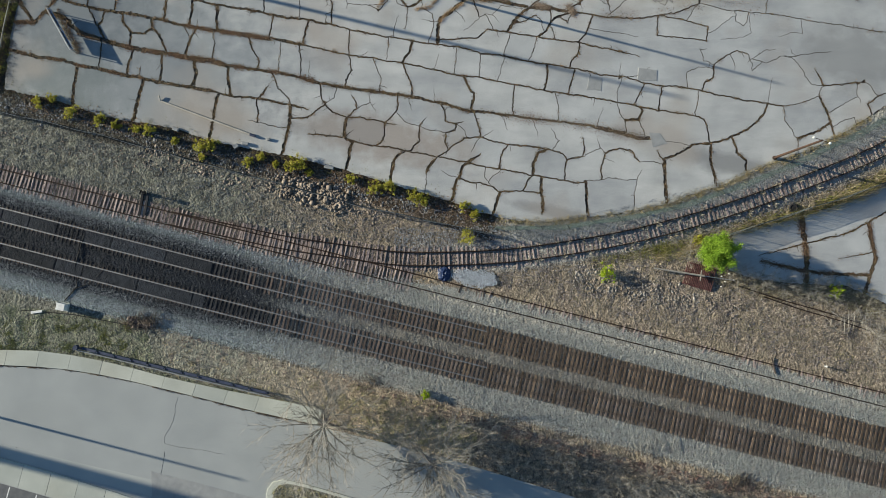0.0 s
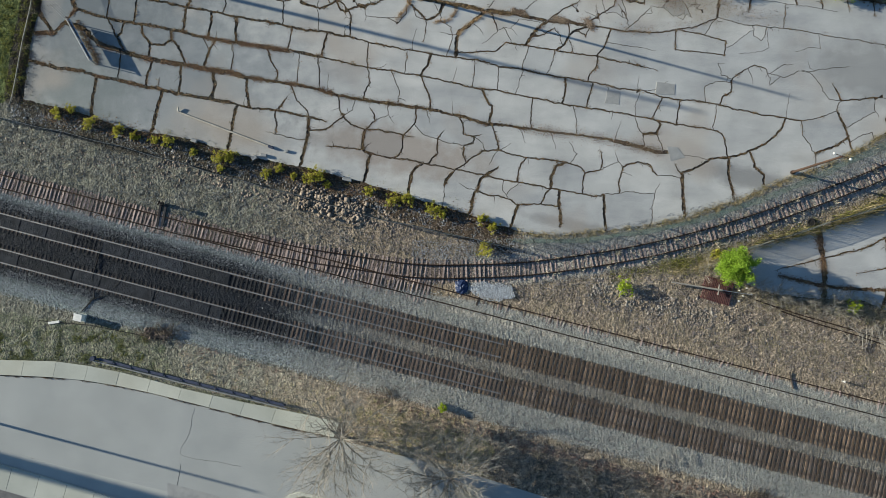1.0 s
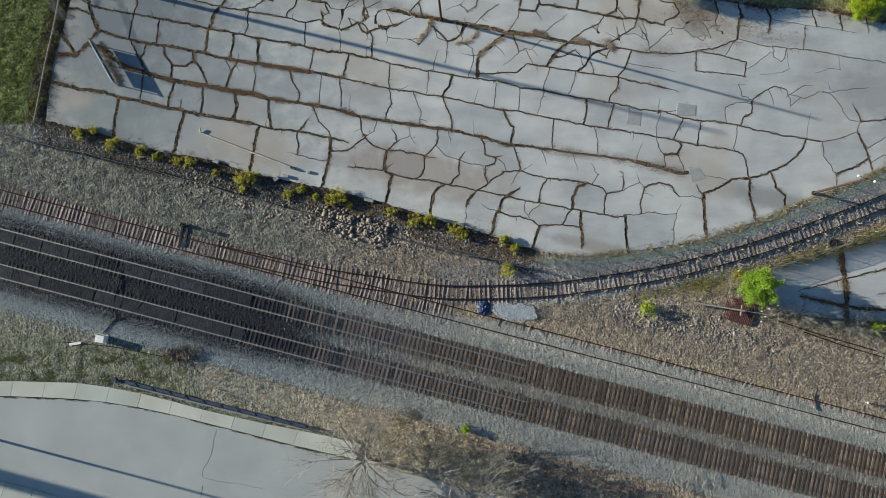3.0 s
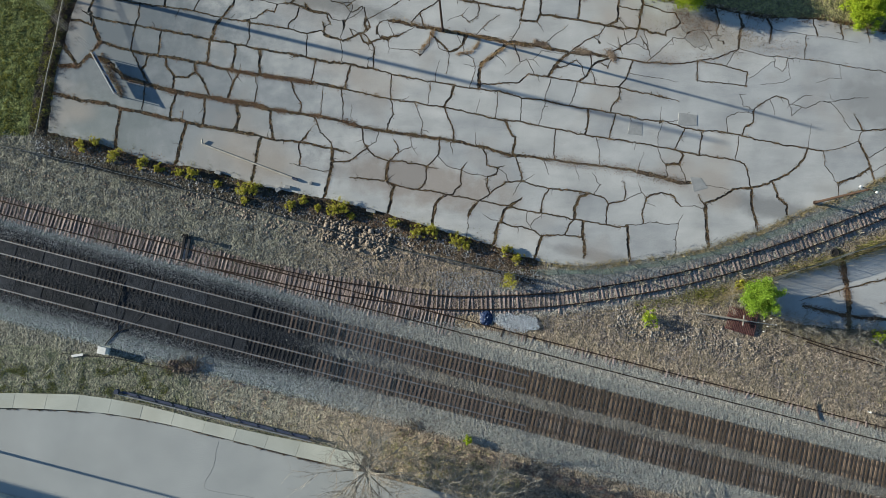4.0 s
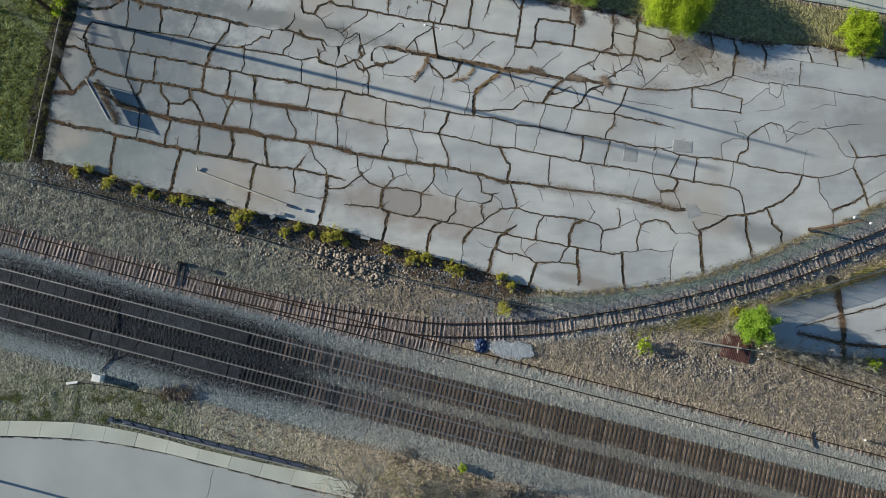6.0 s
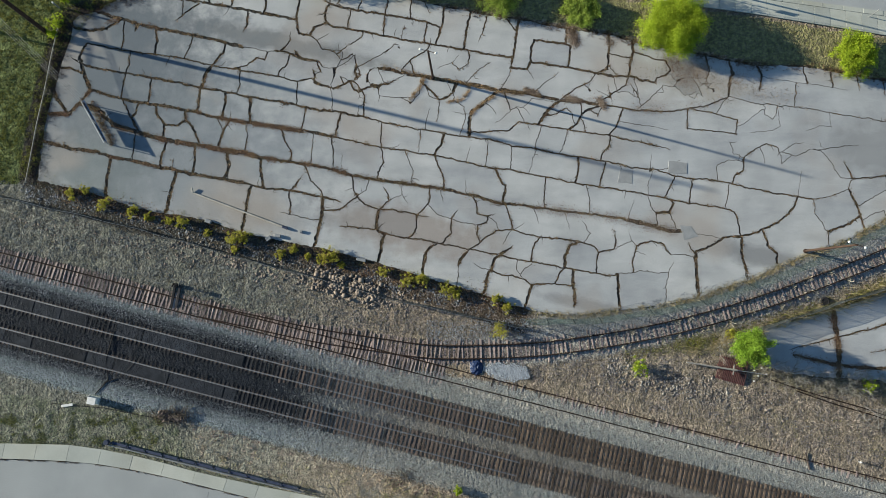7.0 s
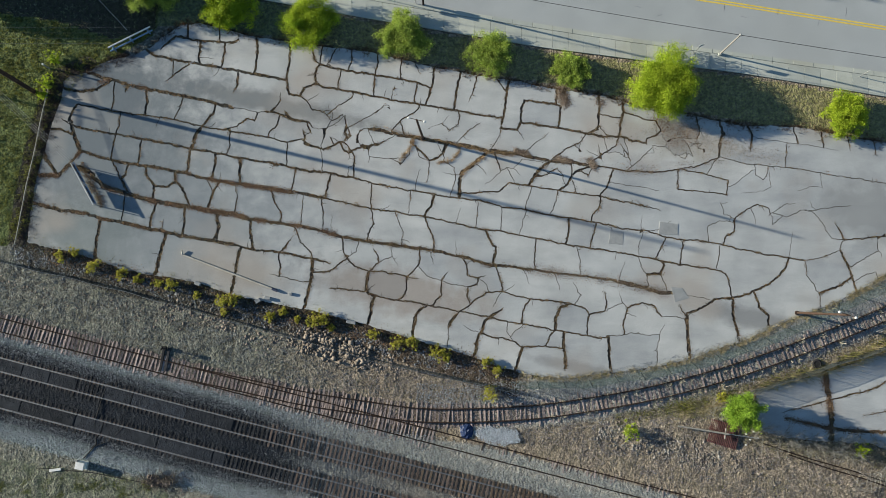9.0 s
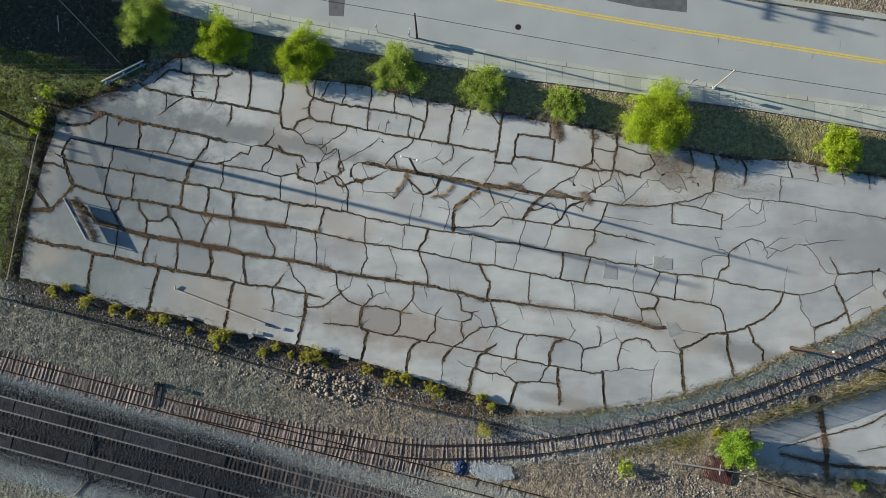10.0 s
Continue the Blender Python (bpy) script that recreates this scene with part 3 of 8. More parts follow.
    return tagged(new("ground", me), "bare soil with patchy grass and gravel", "ground", kind="structure")


ground = build_ground()


# ---- paving ----
def along(line, s):
    line = np.asarray(line, float)
    run = np.concatenate([[0], np.cumsum(np.hypot(*np.diff(line, axis=0).T))])
    return np.stack([np.interp(s, run, line[:, 0]), np.interp(s, run, line[:, 1])], -1), run[-1]


def paving_strip(parent, name, back, front, f0, f1, length, top, material, lo=-62, hi=62, gap=0.022, uneven=0.012):
    """Panels laid end to end between two lines; f0 and f1 say how much of the breadth they take."""
    _, run = along(front, np.array([0.0]))
    n = int(run / length)
    s = np.linspace(0, 1, n + 1)
    _, rb = along(back, np.array([0.0]))
    pf, _ = along(front, s * run)
    pb, _ = along(back, s * rb)
    for i in range(n):
        q = [pf[i] + (pb[i] - pf[i]) * f0, pf[i + 1] + (pb[i + 1] - pf[i + 1]) * f0, pf[i + 1] + (pb[i + 1] - pf[i + 1]) * f1, pf[i] + (pb[i] - pf[i]) * f1]
        q = np.array(q)
        c = q.mean(0)
        if not lo < c[0] < hi:
            continue
        e = (q[1] - q[0]) / np.hypot(*(q[1] - q[0]))
        w = (q[3] - q[0]) / np.hypot(*(q[3] - q[0]))
        q += np.array([e + w, w - e, -e - w, e - w]) * gap / 2
        area = np.cross(q[1] - q[0], q[2] - q[0])
        ring = q if area > 0 else q[::-1]
        pts, faces = slab_ring(ring, top + random.uniform(-uneven, uneven), 0.14, 0.015)
        part(name, (pts, faces), material, parent)


def flat_sheet(name, ring, top, material, label, category, thick=0.2, wobble=0.0, kind="structure"):
    ring = np.asarray(ring, float)
    x, y = ring.T
    if np.sum(x * np.roll(y, -1) - np.roll(x, -1) * y) < 0:
        ring = ring[::-1]
    ob = sheet_outline(name, ring, top, thick, material, None, "", wobble)
    return tagged(ob, label, category, kind=kind)


# the street to the north
street = flat_sheet("road", STREET_CURB + STREET_FAR, 0.0, STREET_TOP, "grey worn two-lane street with faint cracks", "road")
walk_n = thing("pavement", "pale concrete sidewalk in square panels beside the street", "sidewalk", kind="structure")
paving_strip(walk_n, "panel", STREET_BACK, STREET_CURB, 0.205, 0.98, 1.9, 0.14, WALK, gap=0.014, uneven=0.006)
kerb_n = thing("kerb", "buff concrete kerb blocks along the street", "kerb", kind="structure")
paving_strip(kerb_n, "kerb_block", STREET_BACK, STREET_CURB, 0.0, 0.2, 2.4, 0.15, WALK)
flat_sheet("far_kerb", [(80, 50.2), (51.7, 54.7), (40.3, 56.5), (19, 60), (19, 60.7), (40.3, 57.2), (51.7, 55.4), (80, 50.9)], 0.15, WALK, "concrete kerb on the street's far side", "kerb")

# the road and its kerb walk to the south
drive = flat_sheet("road_south", CURB_FRONT + DRIVE_EDGE + [(45, -60), (-80, -60)], 0.0, ROAD, "smooth grey concrete road beside the railway", "road")
walk_s = thing("pavement_south", "weathered concrete kerb walk along a bend in the road", "sidewalk", kind="structure")
paving_strip(walk_s, "panel", CURB_BACK, CURB_FRONT, 0.06, 1.0, 3.5, 0.12, WALK, hi=-15, gap=0.012, uneven=0.006)
walk_l = thing("pavement_parking", "pale concrete walk beside a parking row", "sidewalk", kind="structure")
paving_strip(walk_l, "panel", [(x - 0.6, y - 2.6) for x, y in LOWER_WALK], LOWER_WALK, 0.0, 1.0, 3.2, 0.12, WALK)
parking = flat_sheet("parking_row", [(x - 0.7, y - 2.7) for x, y in LOWER_WALK] + [(-12, -50), (-80, -50)], 0.02, DARK_PATCH, "dark asphalt parking row", "parking")
for k in range(9):
    x = -62 + 3.1 * k
    y = np.interp(x, [-80.7, -51.5, -45, -36.5], [-14.9, -21.9, -23.7, -26.3])
    ob = part("parking_line", (box_line := [(x, y - 0.1, 0.028), (x + 0.12, y - 0.13, 0.028), (x - 1.1, y - 5, 0.028), (x - 1.22, y - 4.97, 0.028)], [(0, 3, 2, 1)]), WHITE)
    tagged(ob, "white painted stall line on asphalt", "road marking", "stall lines", "structure")
gutter = flat_sheet("gutter", [(-80, -10.6), (-50.9, -17.7), (-41.1, -20), (-33.3, -21.7), (-20, -25), (-20, -26.2), (-33.6, -23.5), (-44.4, -20.9), (-50.9, -19.1), (-80, -12.1)], 0.008, ROAD, "concrete gutter strip along the road", "gutter")
flat_sheet("road_patch", [(-33.5, -20.7), (-22, -23.6), (-10, -26.6), (-11, -31), (-24, -27.5), (-33.3, -24.2)], 0.012, PATCH, "grey asphalt repair in the road", "patch")


def kerbed_island():
    isle = thing("traffic_island", "kerbed island with rough grass in the drive", "island", (-15, -24, 0))
    ring = np.array([(-5.6, -2), (-5.2, 1.3), (-4.6, 2.1), (-3.4, 2.4), (-1, 1.9), (3, 0.8), (8, -0.7), (8, -4), (-4, -4)])
    x, y = ring.T
    ring = ring[::-1]
    sheet_outline("kerb", ring, 0.15, 0.25, WALK, isle)
    inner = ring * 0.9 + np.array([0.15, -0.2])
    sheet_outline("lawn", inner, 0.17, 0.1, SOIL, isle)


kerbed_island()


# road markings and repairs
def stripe(name, line, offset, width, material, label):
    p, d = smooth(line, 1.0)
    side = np.stack([-d[:, 1], d[:, 0]], -1)
    a, b = p + side * (offset - width / 2), p + side * (offset + width / 2)
    n = len(p)
    pts = np.vstack([np.column_stack([a, np.full(n, 0.006)]), np.column_stack([b, np.full(n, 0.006)])])
    return tagged(part(name, (pts, [(i, i + 1, n + i + 1, n + i) for i in range(n - 1)]), material), label, "road marking", kind="structure")


CENTRE = [(-60, 69.8), (-20, 62), (4.5, 57.5), (23, 54.1), (33.2, 52.4), (51.4, 49.35), (75, 45.4)]
for off in (-0.165, 0.165):
    stripe("centre_line", CENTRE, off, 0.18, YELLOW, "worn yellow centre line on the street")
for ring, mat_ in (([(-16.3, 59.5), (-14.1, 59.2), (-14.3, 55.3), (-16.1, 55.4)], DARK_PATCH), ([(17.9, 58.4), (27.6, 57.3), (27.5, 55.7), (21.7, 56.4), (17.9, 57.2)], DARK_PATCH), ([(40.8, 56.0), (49, 54.6), (49, 55.0), (41.3, 56.3)], DARK_PATCH)):
    flat_sheet("road_patch", ring, 0.012, mat_, "dark asphalt repair in the street", "patch", 0.05)
bm = new_bm()
rod(bm, (6.97, 53.9, -0.05), (6.97, 53.9, 0.01), 0.36, sides=20)
for k in range(4):
    box(bm, (0.5, 0.05, 0.012), (6.97, 53.72 + 0.12 * k, 0.014))
tagged(part("manhole_cover", bm, RUST), "round iron manhole cover set in the street", "manhole cover")


# ---- the railway ----
RAIL_PROFILE = [(-0.07, 0.0), (-0.07, 0.012), (-0.012, 0.03), (-0.012, 0.12), (-0.036, 0.13), (-0.036, 0.168), (0.036, 0.168), (0.036, 0.13), (0.012, 0.12), (0.012, 0.03), (0.07, 0.012), (0.07, 0.0)]


def tie_mesh(name, seed, material, ragged):
    r = random.Random(seed)
    bm = new_bm()
    box(bm, (0.235, 2.6, 0.18), (0, 0, 0.0), bevel=0.02)
    for v in bm.verts:
        v.co += Vector((r.uniform(-1, 1) * 0.5, r.uniform(-1, 1) * 2.5, r.uniform(-1, 1) * 0.3)) * 0.02 * ragged
    me = bpy.data.meshes.new(name)
    bm.to_mesh(me)
    bm.free()
    me.materials.append(material)
    return me


TIES = [tie_mesh("tie", k, TIE, 1.0) for k in range(4)]
DARK_TIES = [tie_mesh("dark_tie", 40 + k, DARK_TIE, 1.0) for k in range(3)]
GREY_TIES = [tie_mesh("grey_brown_tie", 60 + k, GREY_TIE, 1.0) for k in range(4)]
DULL_TIES = [tie_mesh("dull_tie", 70 + k, DULL_TIE, 1.0) for k in range(3)]
OLD_TIES = [tie_mesh("old_tie", 20 + k, OLD_TIE, 4.0) for k in range(6)]


def track(name, line, label, spacing, ties, tie_from, tie_to, top, rail_material, plates=True, skew=1.0, sunk=0.0, keep=1.0):
    """A track along a plan line: rails, ties that lie across it, and the plates between."""
    t = thing(name, label, "railway track", kind="structure")
    p, d = smooth(line, 1.0)
    # main rails change from pale to brown steel east of x = 4
    split = int(np.argmax(p[:, 0] > 4)) if rail_material is STEEL else 0
    for side in (-0.755, 0.755):
        profile = [(a, top + u) for a, u in RAIL_PROFILE]
        if split:
            part("rail", sweep(p[:split + 1], d[:split + 1], side, profile), STEEL, t)
            part("rail", sweep(p[split:], d[split:], side, profile), BROWN_RAIL, t, "brown rail")
        else:
            part("rail", sweep(p, d, side, profile), rail_material, t)
    p, d = smooth(line, spacing)
    pts, faces = [], []
    for i, (c, w) in enumerate(zip(p, d)):
        if not tie_from < c[0] < tie_to or random.random() > keep:
            continue
        a = math.degrees(math.atan2(w[1], w[0])) + random.gauss(0, skew)
        drop = top - 0.09 - random.uniform(0, sunk)
        pick = ties
        # ties darken westward, grease and painted shade together
        if ties in (TIES, MIXED_TIES):
            stain = c[0] + random.gauss(0, 4)
            pick = DARK_TIES if stain < -19 else DULL_TIES if stain < 1 else ties
        share("tie", random.choice(pick), t, pose(c[0] - w[1] * random.gauss(0, 0.05), c[1] + w[0] * random.gauss(0, 0.05), drop, random.gauss(0, 0.4), random.gauss(0, 0.6), a) @ Matrix.Diagonal((random.uniform(0.6, 0.95), random.uniform(0.88, 1.06), 1, 1) if sunk else (1, 1, 1, 1)))
        if plates:
            n = np.array([-w[1], w[0]])
            for s in (-0.755, 0.755):
                k = len(pts)
                q = c + n * s
                for u, v in ((-0.1, -0.19), (0.1, -0.19), (0.1, 0.19), (-0.1, 0.19)):
                    pts.append((*(q + w * u + n * v), top + 0.012))
                faces.append((k, k + 1, k + 2, k + 3))
    if pts:
        tagged(part("tie_plate", (pts, faces), PLATE, t), kind="stuff")
    return t


MIXED_TIES = GREY_TIES + TIES[:1]


def straight(c):
    return [(x, c - FALL * x) for x in (-75, -40, 0, 40, 75)]


track("track", straight(MAIN_A), "main line track with brown wooden ties and worn rails", 0.51, TIES, -56, 56, 0.1, STEEL)
track("track", straight(MAIN_B), "main line track with dark wooden ties in stone ballast", 0.51, MIXED_TIES, -56, 56, 0.1, STEEL)
siding = track("siding_track", straight(SIDING), "disused siding with rusty rails, ties half buried in dirt", 0.46, OLD_TIES, -58, -4, 0.045, RUST, False, 3.0, 0.07, 1.0)
for k in range(120):
    x = 2 + 0.46 * k + random.gauss(0, 0.15)
    clump = noise.noise(Vector((x / 2.6, 4.4, 0)))
    if random.random() < 0.85 + 0.8 * clump:
        reach = random.uniform(0.35, 0.9) + max(0.0, clump) * random.uniform(0.2, 1.4)
        share("tie", random.choice(GREY_TIES + OLD_TIES), siding, pose(x, SIDING + 0.755 + random.uniform(0.05, 0.28) - reach / 2 - FALL * x, random.uniform(-0.035, 0.0), 0, random.gauss(0, 3), -14.2 + random.gauss(0, 7)) @ Matrix.Diagonal((random.uniform(0.5, 0.9), reach / 2.6, 1, 1)))
spur = track("spur_track", SPUR, "curved spur track with rusty rails and grey weathered ties", 0.52, OLD_TIES, -24, 58, 0.06, RUST, False, 3.0, 0.08)

# greasy mats between the main rails, bluish shade put into their colour
for c, x0, x1, last in ((MAIN_A, -58, -26.5, -27.0), (MAIN_B, -58, -22, -27.8)):
    mats = thing("track_mat", "black greasy mats with shade in their colour, between the rails", "track mat", group="track mats")
    x = x0
    while x < x1:
        n = random.choice((3.2, 3.2, 6.4))
        if not (c == MAIN_A and -46 < x < -42.5):
            m, rise = min(n, last - x), random.uniform(0, 0.015)
            if m < 0.8:
                break
            bm = new_bm()
            box(bm, (m - 0.05, 1.3, 0.05), (x + m / 2, c - FALL * (x + m / 2), 0.11 + rise), (0, 0, -14.17), 0.01)
            part("panel", bm, PAN, mats)
        x += n


def ballast():
    """The loose stone of the railway, by kind."""
    n = 185000
    p = np.stack([RNG.uniform(-58, 57, n), RNG.uniform(-13.1, 0.75, n)], -1)
    p = p[p[:, 1] < np.interp(p[:, 0], [-12, 2], [-0.7, 0.6]) + RNG.normal(0, 0.12, n)]
    n = len(p)
    v = p[:, 1].copy()
    p[:, 1] -= FALL * p[:, 0]
    in_track = (np.abs(v - MAIN_A) < 1.45) | (np.abs(v - MAIN_B) < 1.45)
    edge = (v < -12.3) | (v > np.interp(p[:, 0], [-12, 2], [-1.2, 0.2]))
    keep = ~(edge & (RNG.random(n) < 0.55)) 
    p, v, in_track = p[keep], v[keep], in_track[keep]
    between = (np.abs(v - (MAIN_A + MAIN_B) / 2) < 1.1)
    brown = in_track
    olive = ~in_track & between & (RNG.random(len(p)) < 0.9)
    # blackness fades outward and eastward: grease and bluish shade in one
    dark_share = np.clip((-16 - p[:, 0]) / 22 + 0.5, 0, 1) * np.clip(1.5 - np.abs(v + 6.5) / 3.7, 0, 1) + RNG.normal(0, 0.14, len(p))
    west = p[:, 0] < -14 + RNG.normal(0, 5, len(p))
    greasy, dull = dark_share > 0.62, (dark_share > 0.16) & (dark_share <= 0.62)
    z = np.where(in_track, 0.064, np.where(v > -1.0, 0.05, 0.005)) + RNG.uniform(-0.03, 0.03, len(p))
    r = RNG.uniform(0.035, 0.07, len(p))
    for name, m, mat_, label in (("dull_ballast", dull, MID_STONE, "dull grey ballast at the edge of the dark tracks"), ("olive_ballast", olive & ~greasy & ~dull, BETWEEN_STONE, "olive-brown dusty ballast between the tracks"), ("ballast", ~brown & ~olive & ~greasy & ~dull & ~west, STONE, "pale grey crushed stone ballast"), ("ballast", ~brown & ~olive & ~greasy & ~dull & west, BLUE_STONE, "blue-grey crushed stone ballast"), ("brown_ballast", brown & ~greasy & ~dull, TIE_STONE, "brown stained ballast between the ties"), ("greasy_ballast", greasy, SHADED_GREASY_STONE, "ballast blackened by grease and painted shade")):
        pts, faces = stones(np.column_stack([p[m], z[m]]), r[m], 0.3, True)
        stuff(name, pts, faces, mat_, label, "ballast", 3, True)
    # grit that lies on the mats
    n = 5200
    q = np.column_stack([RNG.uniform(-58, -27.5, n), RNG.choice([MAIN_A, MAIN_B], n) + RNG.uniform(-0.6, 0.6, n)])
    q[:, 1] -= FALL * q[:, 0]
    q = q[ruffle(q, 1.7, 3.0) > -0.2]
    pts, faces = stones(np.column_stack([q, np.full(len(q), 0.15)]), RNG.uniform(0.025, 0.07, len(q)))
    stuff("mat_grit", pts, faces, SHADED_GREASY_STONE, "greasy grit with shade in its colour, on the track mats", "ballast")
    # chips and dirt clods between the old ties
    c, d = smooth([(x, SIDING - FALL * x) for x in (-58, -30, -10)], 0.02)
    e, f = smooth(SPUR[1:7], 0.02)
    c, d = np.vstack([c, e]), np.vstack([d, f])
    k = RNG.integers(0, len(c), 15000)
    q = c[k] + np.stack([-d[k, 1], d[k, 0]], -1) * RNG.uniform(-1.35, 1.35, 15000)[:, None]
    pts, faces = stones(np.column_stack([q, RNG.uniform(-0.05, 0.0, len(q))]), RNG.uniform(0.03, 0.1, len(q)), 0.5, True)
    stuff("tie_chips", pts, faces, CHIP, "splintered wood and dirt clods between old ties", "debris")
    # the spur's thin gravel
    c, d = smooth(SPUR, 0.02)
    k = RNG.integers(0, len(c), 40000)
    off = np.where(RNG.random(40000) < 0.5, RNG.normal(0.3, 1.1, 40000), RNG.uniform(0.9, 3.6, 40000))
    q = c[k] + np.stack([-d[k, 1], d[k, 0]], -1) * off[:, None]
    m = (q[:, 0] > -6) & (q[:, 0] < 57) & ((q[:, 0] > 9 + RNG.normal(0, 4, len(q))) & (np.abs(off) > 0.9) | (RNG.random(len(q)) < 0.75))
    q = q[m]
    inner = np.abs(off[m]) < 0.95
    for pick, mat_, name, label in ((~inner, SPUR_STONE, "spur_gravel", "blue-grey gravel along the spur track"), (inner, CHIP, "spur_dirt", "brown dirt and chips between the spur's ties")):
        pts, faces = stones(np.column_stack([q[pick], RNG.uniform(-0.03, 0.025, int(pick.sum()))]), RNG.uniform(0.03, 0.07, int(pick.sum())), 0.3, True)
        stuff(name, pts, faces, mat_, label, "gravel", 3, True)


ballast()


# ---- the broken concrete lots ----
class Paving:
    """A concrete yard cut by joints and cracks: the lines are laid down one by one, then every piece between them becomes a slab."""

    def __init__(self, ring):
        ring = np.asarray(ring, float)
        x, y = ring.T
        self.ring = ring if np.sum(x * np.roll(y, -1) - np.roll(x, -1) * y) > 0 else ring[::-1]
        self.lines = []

    def joint(self, width, *points):
        self.lines.append((width, np.array(points, float)))

    def pieces(self, snap=0.7):
        rim = np.vstack([self.ring, self.ring[:1]])
        lines = [(0.06, rim)] + self.lines
        # hair cracks that start from the joints
        r = random.Random(5)
        for w, p in list(self.lines):
            for a, b in zip(p[:-1], p[1:]):
                d = b - a
                n = float(np.hypot(*d))
                if n < 0.6 or w < 0.08:
                    continue
                for _ in range(int(n * 0.13 + r.random())):
                    s = a + d * r.uniform(0.08, 0.92)
                    turn = r.choice((-1, 1)) * r.uniform(0.7, 1.9)
                    c, q = math.cos(turn), math.sin(turn)
                    e = np.array([d[0] * c - d[1] * q, d[0] * q + d[1] * c]) / n
                    reach = r.uniform(0.25, 0.55) if r.random() < 0.7 else r.uniform(0.6, 1.2)
                    bend = np.array([-e[1], e[0]]) * r.gauss(0, 0.12)
                    lines.append((r.uniform(0.035, 0.08), np.array([s, s + e * reach * 0.5 + bend, s + e * reach])))
        # loose ends reach the line beside them
        for i, (w, p) in enumerate(self.lines, 1):
            for e in (0, -1):
                best, at = snap, None
                for j, (_, q) in enumerate(lines):
                    if j == i:
                        continue
                    a, d = q[:-1], q[1:] - q[:-1]
                    k = np.clip(np.sum((p[e] - a) * d, 1) / np.maximum(np.sum(d * d, 1), 1e-9), 0, 1)
                    c = a + d * k[:, None]
                    g = np.hypot(*(c - p[e]).T)
                    m = int(np.argmin(g))
                    if g[m] < best:
                        best, at = g[m], c[m]
                if at is not None:
                    p[e] = at
        seg = [(a, b, w) for w, p in lines for a, b in zip(p[:-1], p[1:])]
        A, B, W = np.array([s[0] for s in seg]), np.array([s[1] for s in seg]), np.array([s[2] for s in seg])
        D = B - A
        nodes = []

        def node_at(c):
            for k, q in enumerate(nodes):
                if abs(q[0] - c[0]) < 0.16 and abs(q[1] - c[1]) < 0.16:
                    return k
            nodes.append((float(c[0]), float(c[1])))
            return len(nodes) - 1

        edges = {}
        for i in range(len(seg)):
            den = D[i, 0] * D[:, 1] - D[i, 1] * D[:, 0]
            ok = np.abs(den) > 1e-9
            r = A - A[i]
            s = np.where(ok, (r[:, 0] * D[:, 1] - r[:, 1] * D[:, 0]) / np.where(ok, den, 1), -1)
            u = np.where(ok, (r[:, 0] * D[i, 1] - r[:, 1] * D[i, 0]) / np.where(ok, den, 1), -1)
            le, lo = 0.06 / max(1e-6, np.hypot(*D[i])), 0.06 / np.maximum(1e-6, np.hypot(*D.T))
            cut = ok & (s > -le) & (s < 1 + le) & (u > -lo) & (u < 1 + lo)
            stops = sorted({0.0, 1.0, *np.clip(s[cut], 0, 1).tolist()})
            ids = [node_at(A[i] + D[i] * k) for k in stops]
            for a, b in zip(ids[:-1], ids[1:]):
                if a != b:
                    key = (min(a, b), max(a, b))
                    edges[key] = max(edges.get(key, 0), W[i])
        P = np.array(nodes)
        keys = list(edges)
        mid = np.array([(P[a] + P[b]) / 2 for a, b in keys])
        keep = inside(mid, self.ring) | (away(mid, rim) < 0.05)
        edges = {k: edges[k] for k, ok in zip(keys, keep) if ok}
        near = {}
        for a, b in edges:
            near.setdefault(a, []).append(b)
            near.setdefault(b, []).append(a)
        # only what hangs together with the rim
        start = int(np.argmin(np.hypot(*(P - self.ring[0]).T)))
        seen, todo = {start}, [start]
        while todo:
            for b in near.get(todo.pop(), ()):
                if b not in seen:
                    seen.add(b)
                    todo.append(b)
        edges = {k: w for k, w in edges.items() if k[0] in seen}
        near = {a: sorted(bs, key=lambda b: math.atan2(P[b][1] - P[a][1], P[b][0] - P[a][0])) for a, bs in near.items() if a in seen}
        used, loops = set(), []
        for a in near:
            for b in near[a]:
                if (a, b) in used:
                    continue
                loop, u, v = [], a, b
                while (u, v) not in used:
                    used.add((u, v))
                    loop.append(u)
                    ring = near[v]
                    u, v = v, ring[(ring.index(u) - 1) % len(ring)]
                q = P[loop]
                area = 0.5 * np.sum(q[:, 0] * np.roll(q[:, 1], -1) - np.roll(q[:, 0], -1) * q[:, 1])
                if area > 0.1:
                    loops.append(loop)
        return P, edges, near, loops

    def build(self, name, label, material, top=0.0):
        P, edges, near, loops = self.pieces()
        yard = thing(name, label, "concrete yard", kind="structure")

        def crook(q):
            v = Vector((q[0] * 1.1, q[1] * 1.1, 3.3))
            f = noise.noise_vector(v) * 0.13 + noise.noise_vector(v * 3.7) * 0.11 + noise.noise_vector(v * 9.0) * 0.06
            return np.array([q[0] + f.x, q[1] + f.y])

        for loop in loops:
            pts, half, tip = [], [], []
            n = len(loop)
            for i in range(n):
                a, b = loop[i], loop[(i + 1) % n]
                w = edges[(min(a, b), max(a, b))]
                length = float(np.hypot(*(P[b] - P[a])))
                m = max(1, int(length / 0.17))
                for k in range(m):
                    u = k / m
                    q = P[a] + (P[b] - P[a]) * u
                    g = (w * 1.35 if w > 0.17 else w * 1.12 if w > 0.1 else w * 0.75) * (0.72 + 0.75 * abs(noise.noise(Vector((q[0] * 1.7, q[1] * 1.7, 8.8)))))
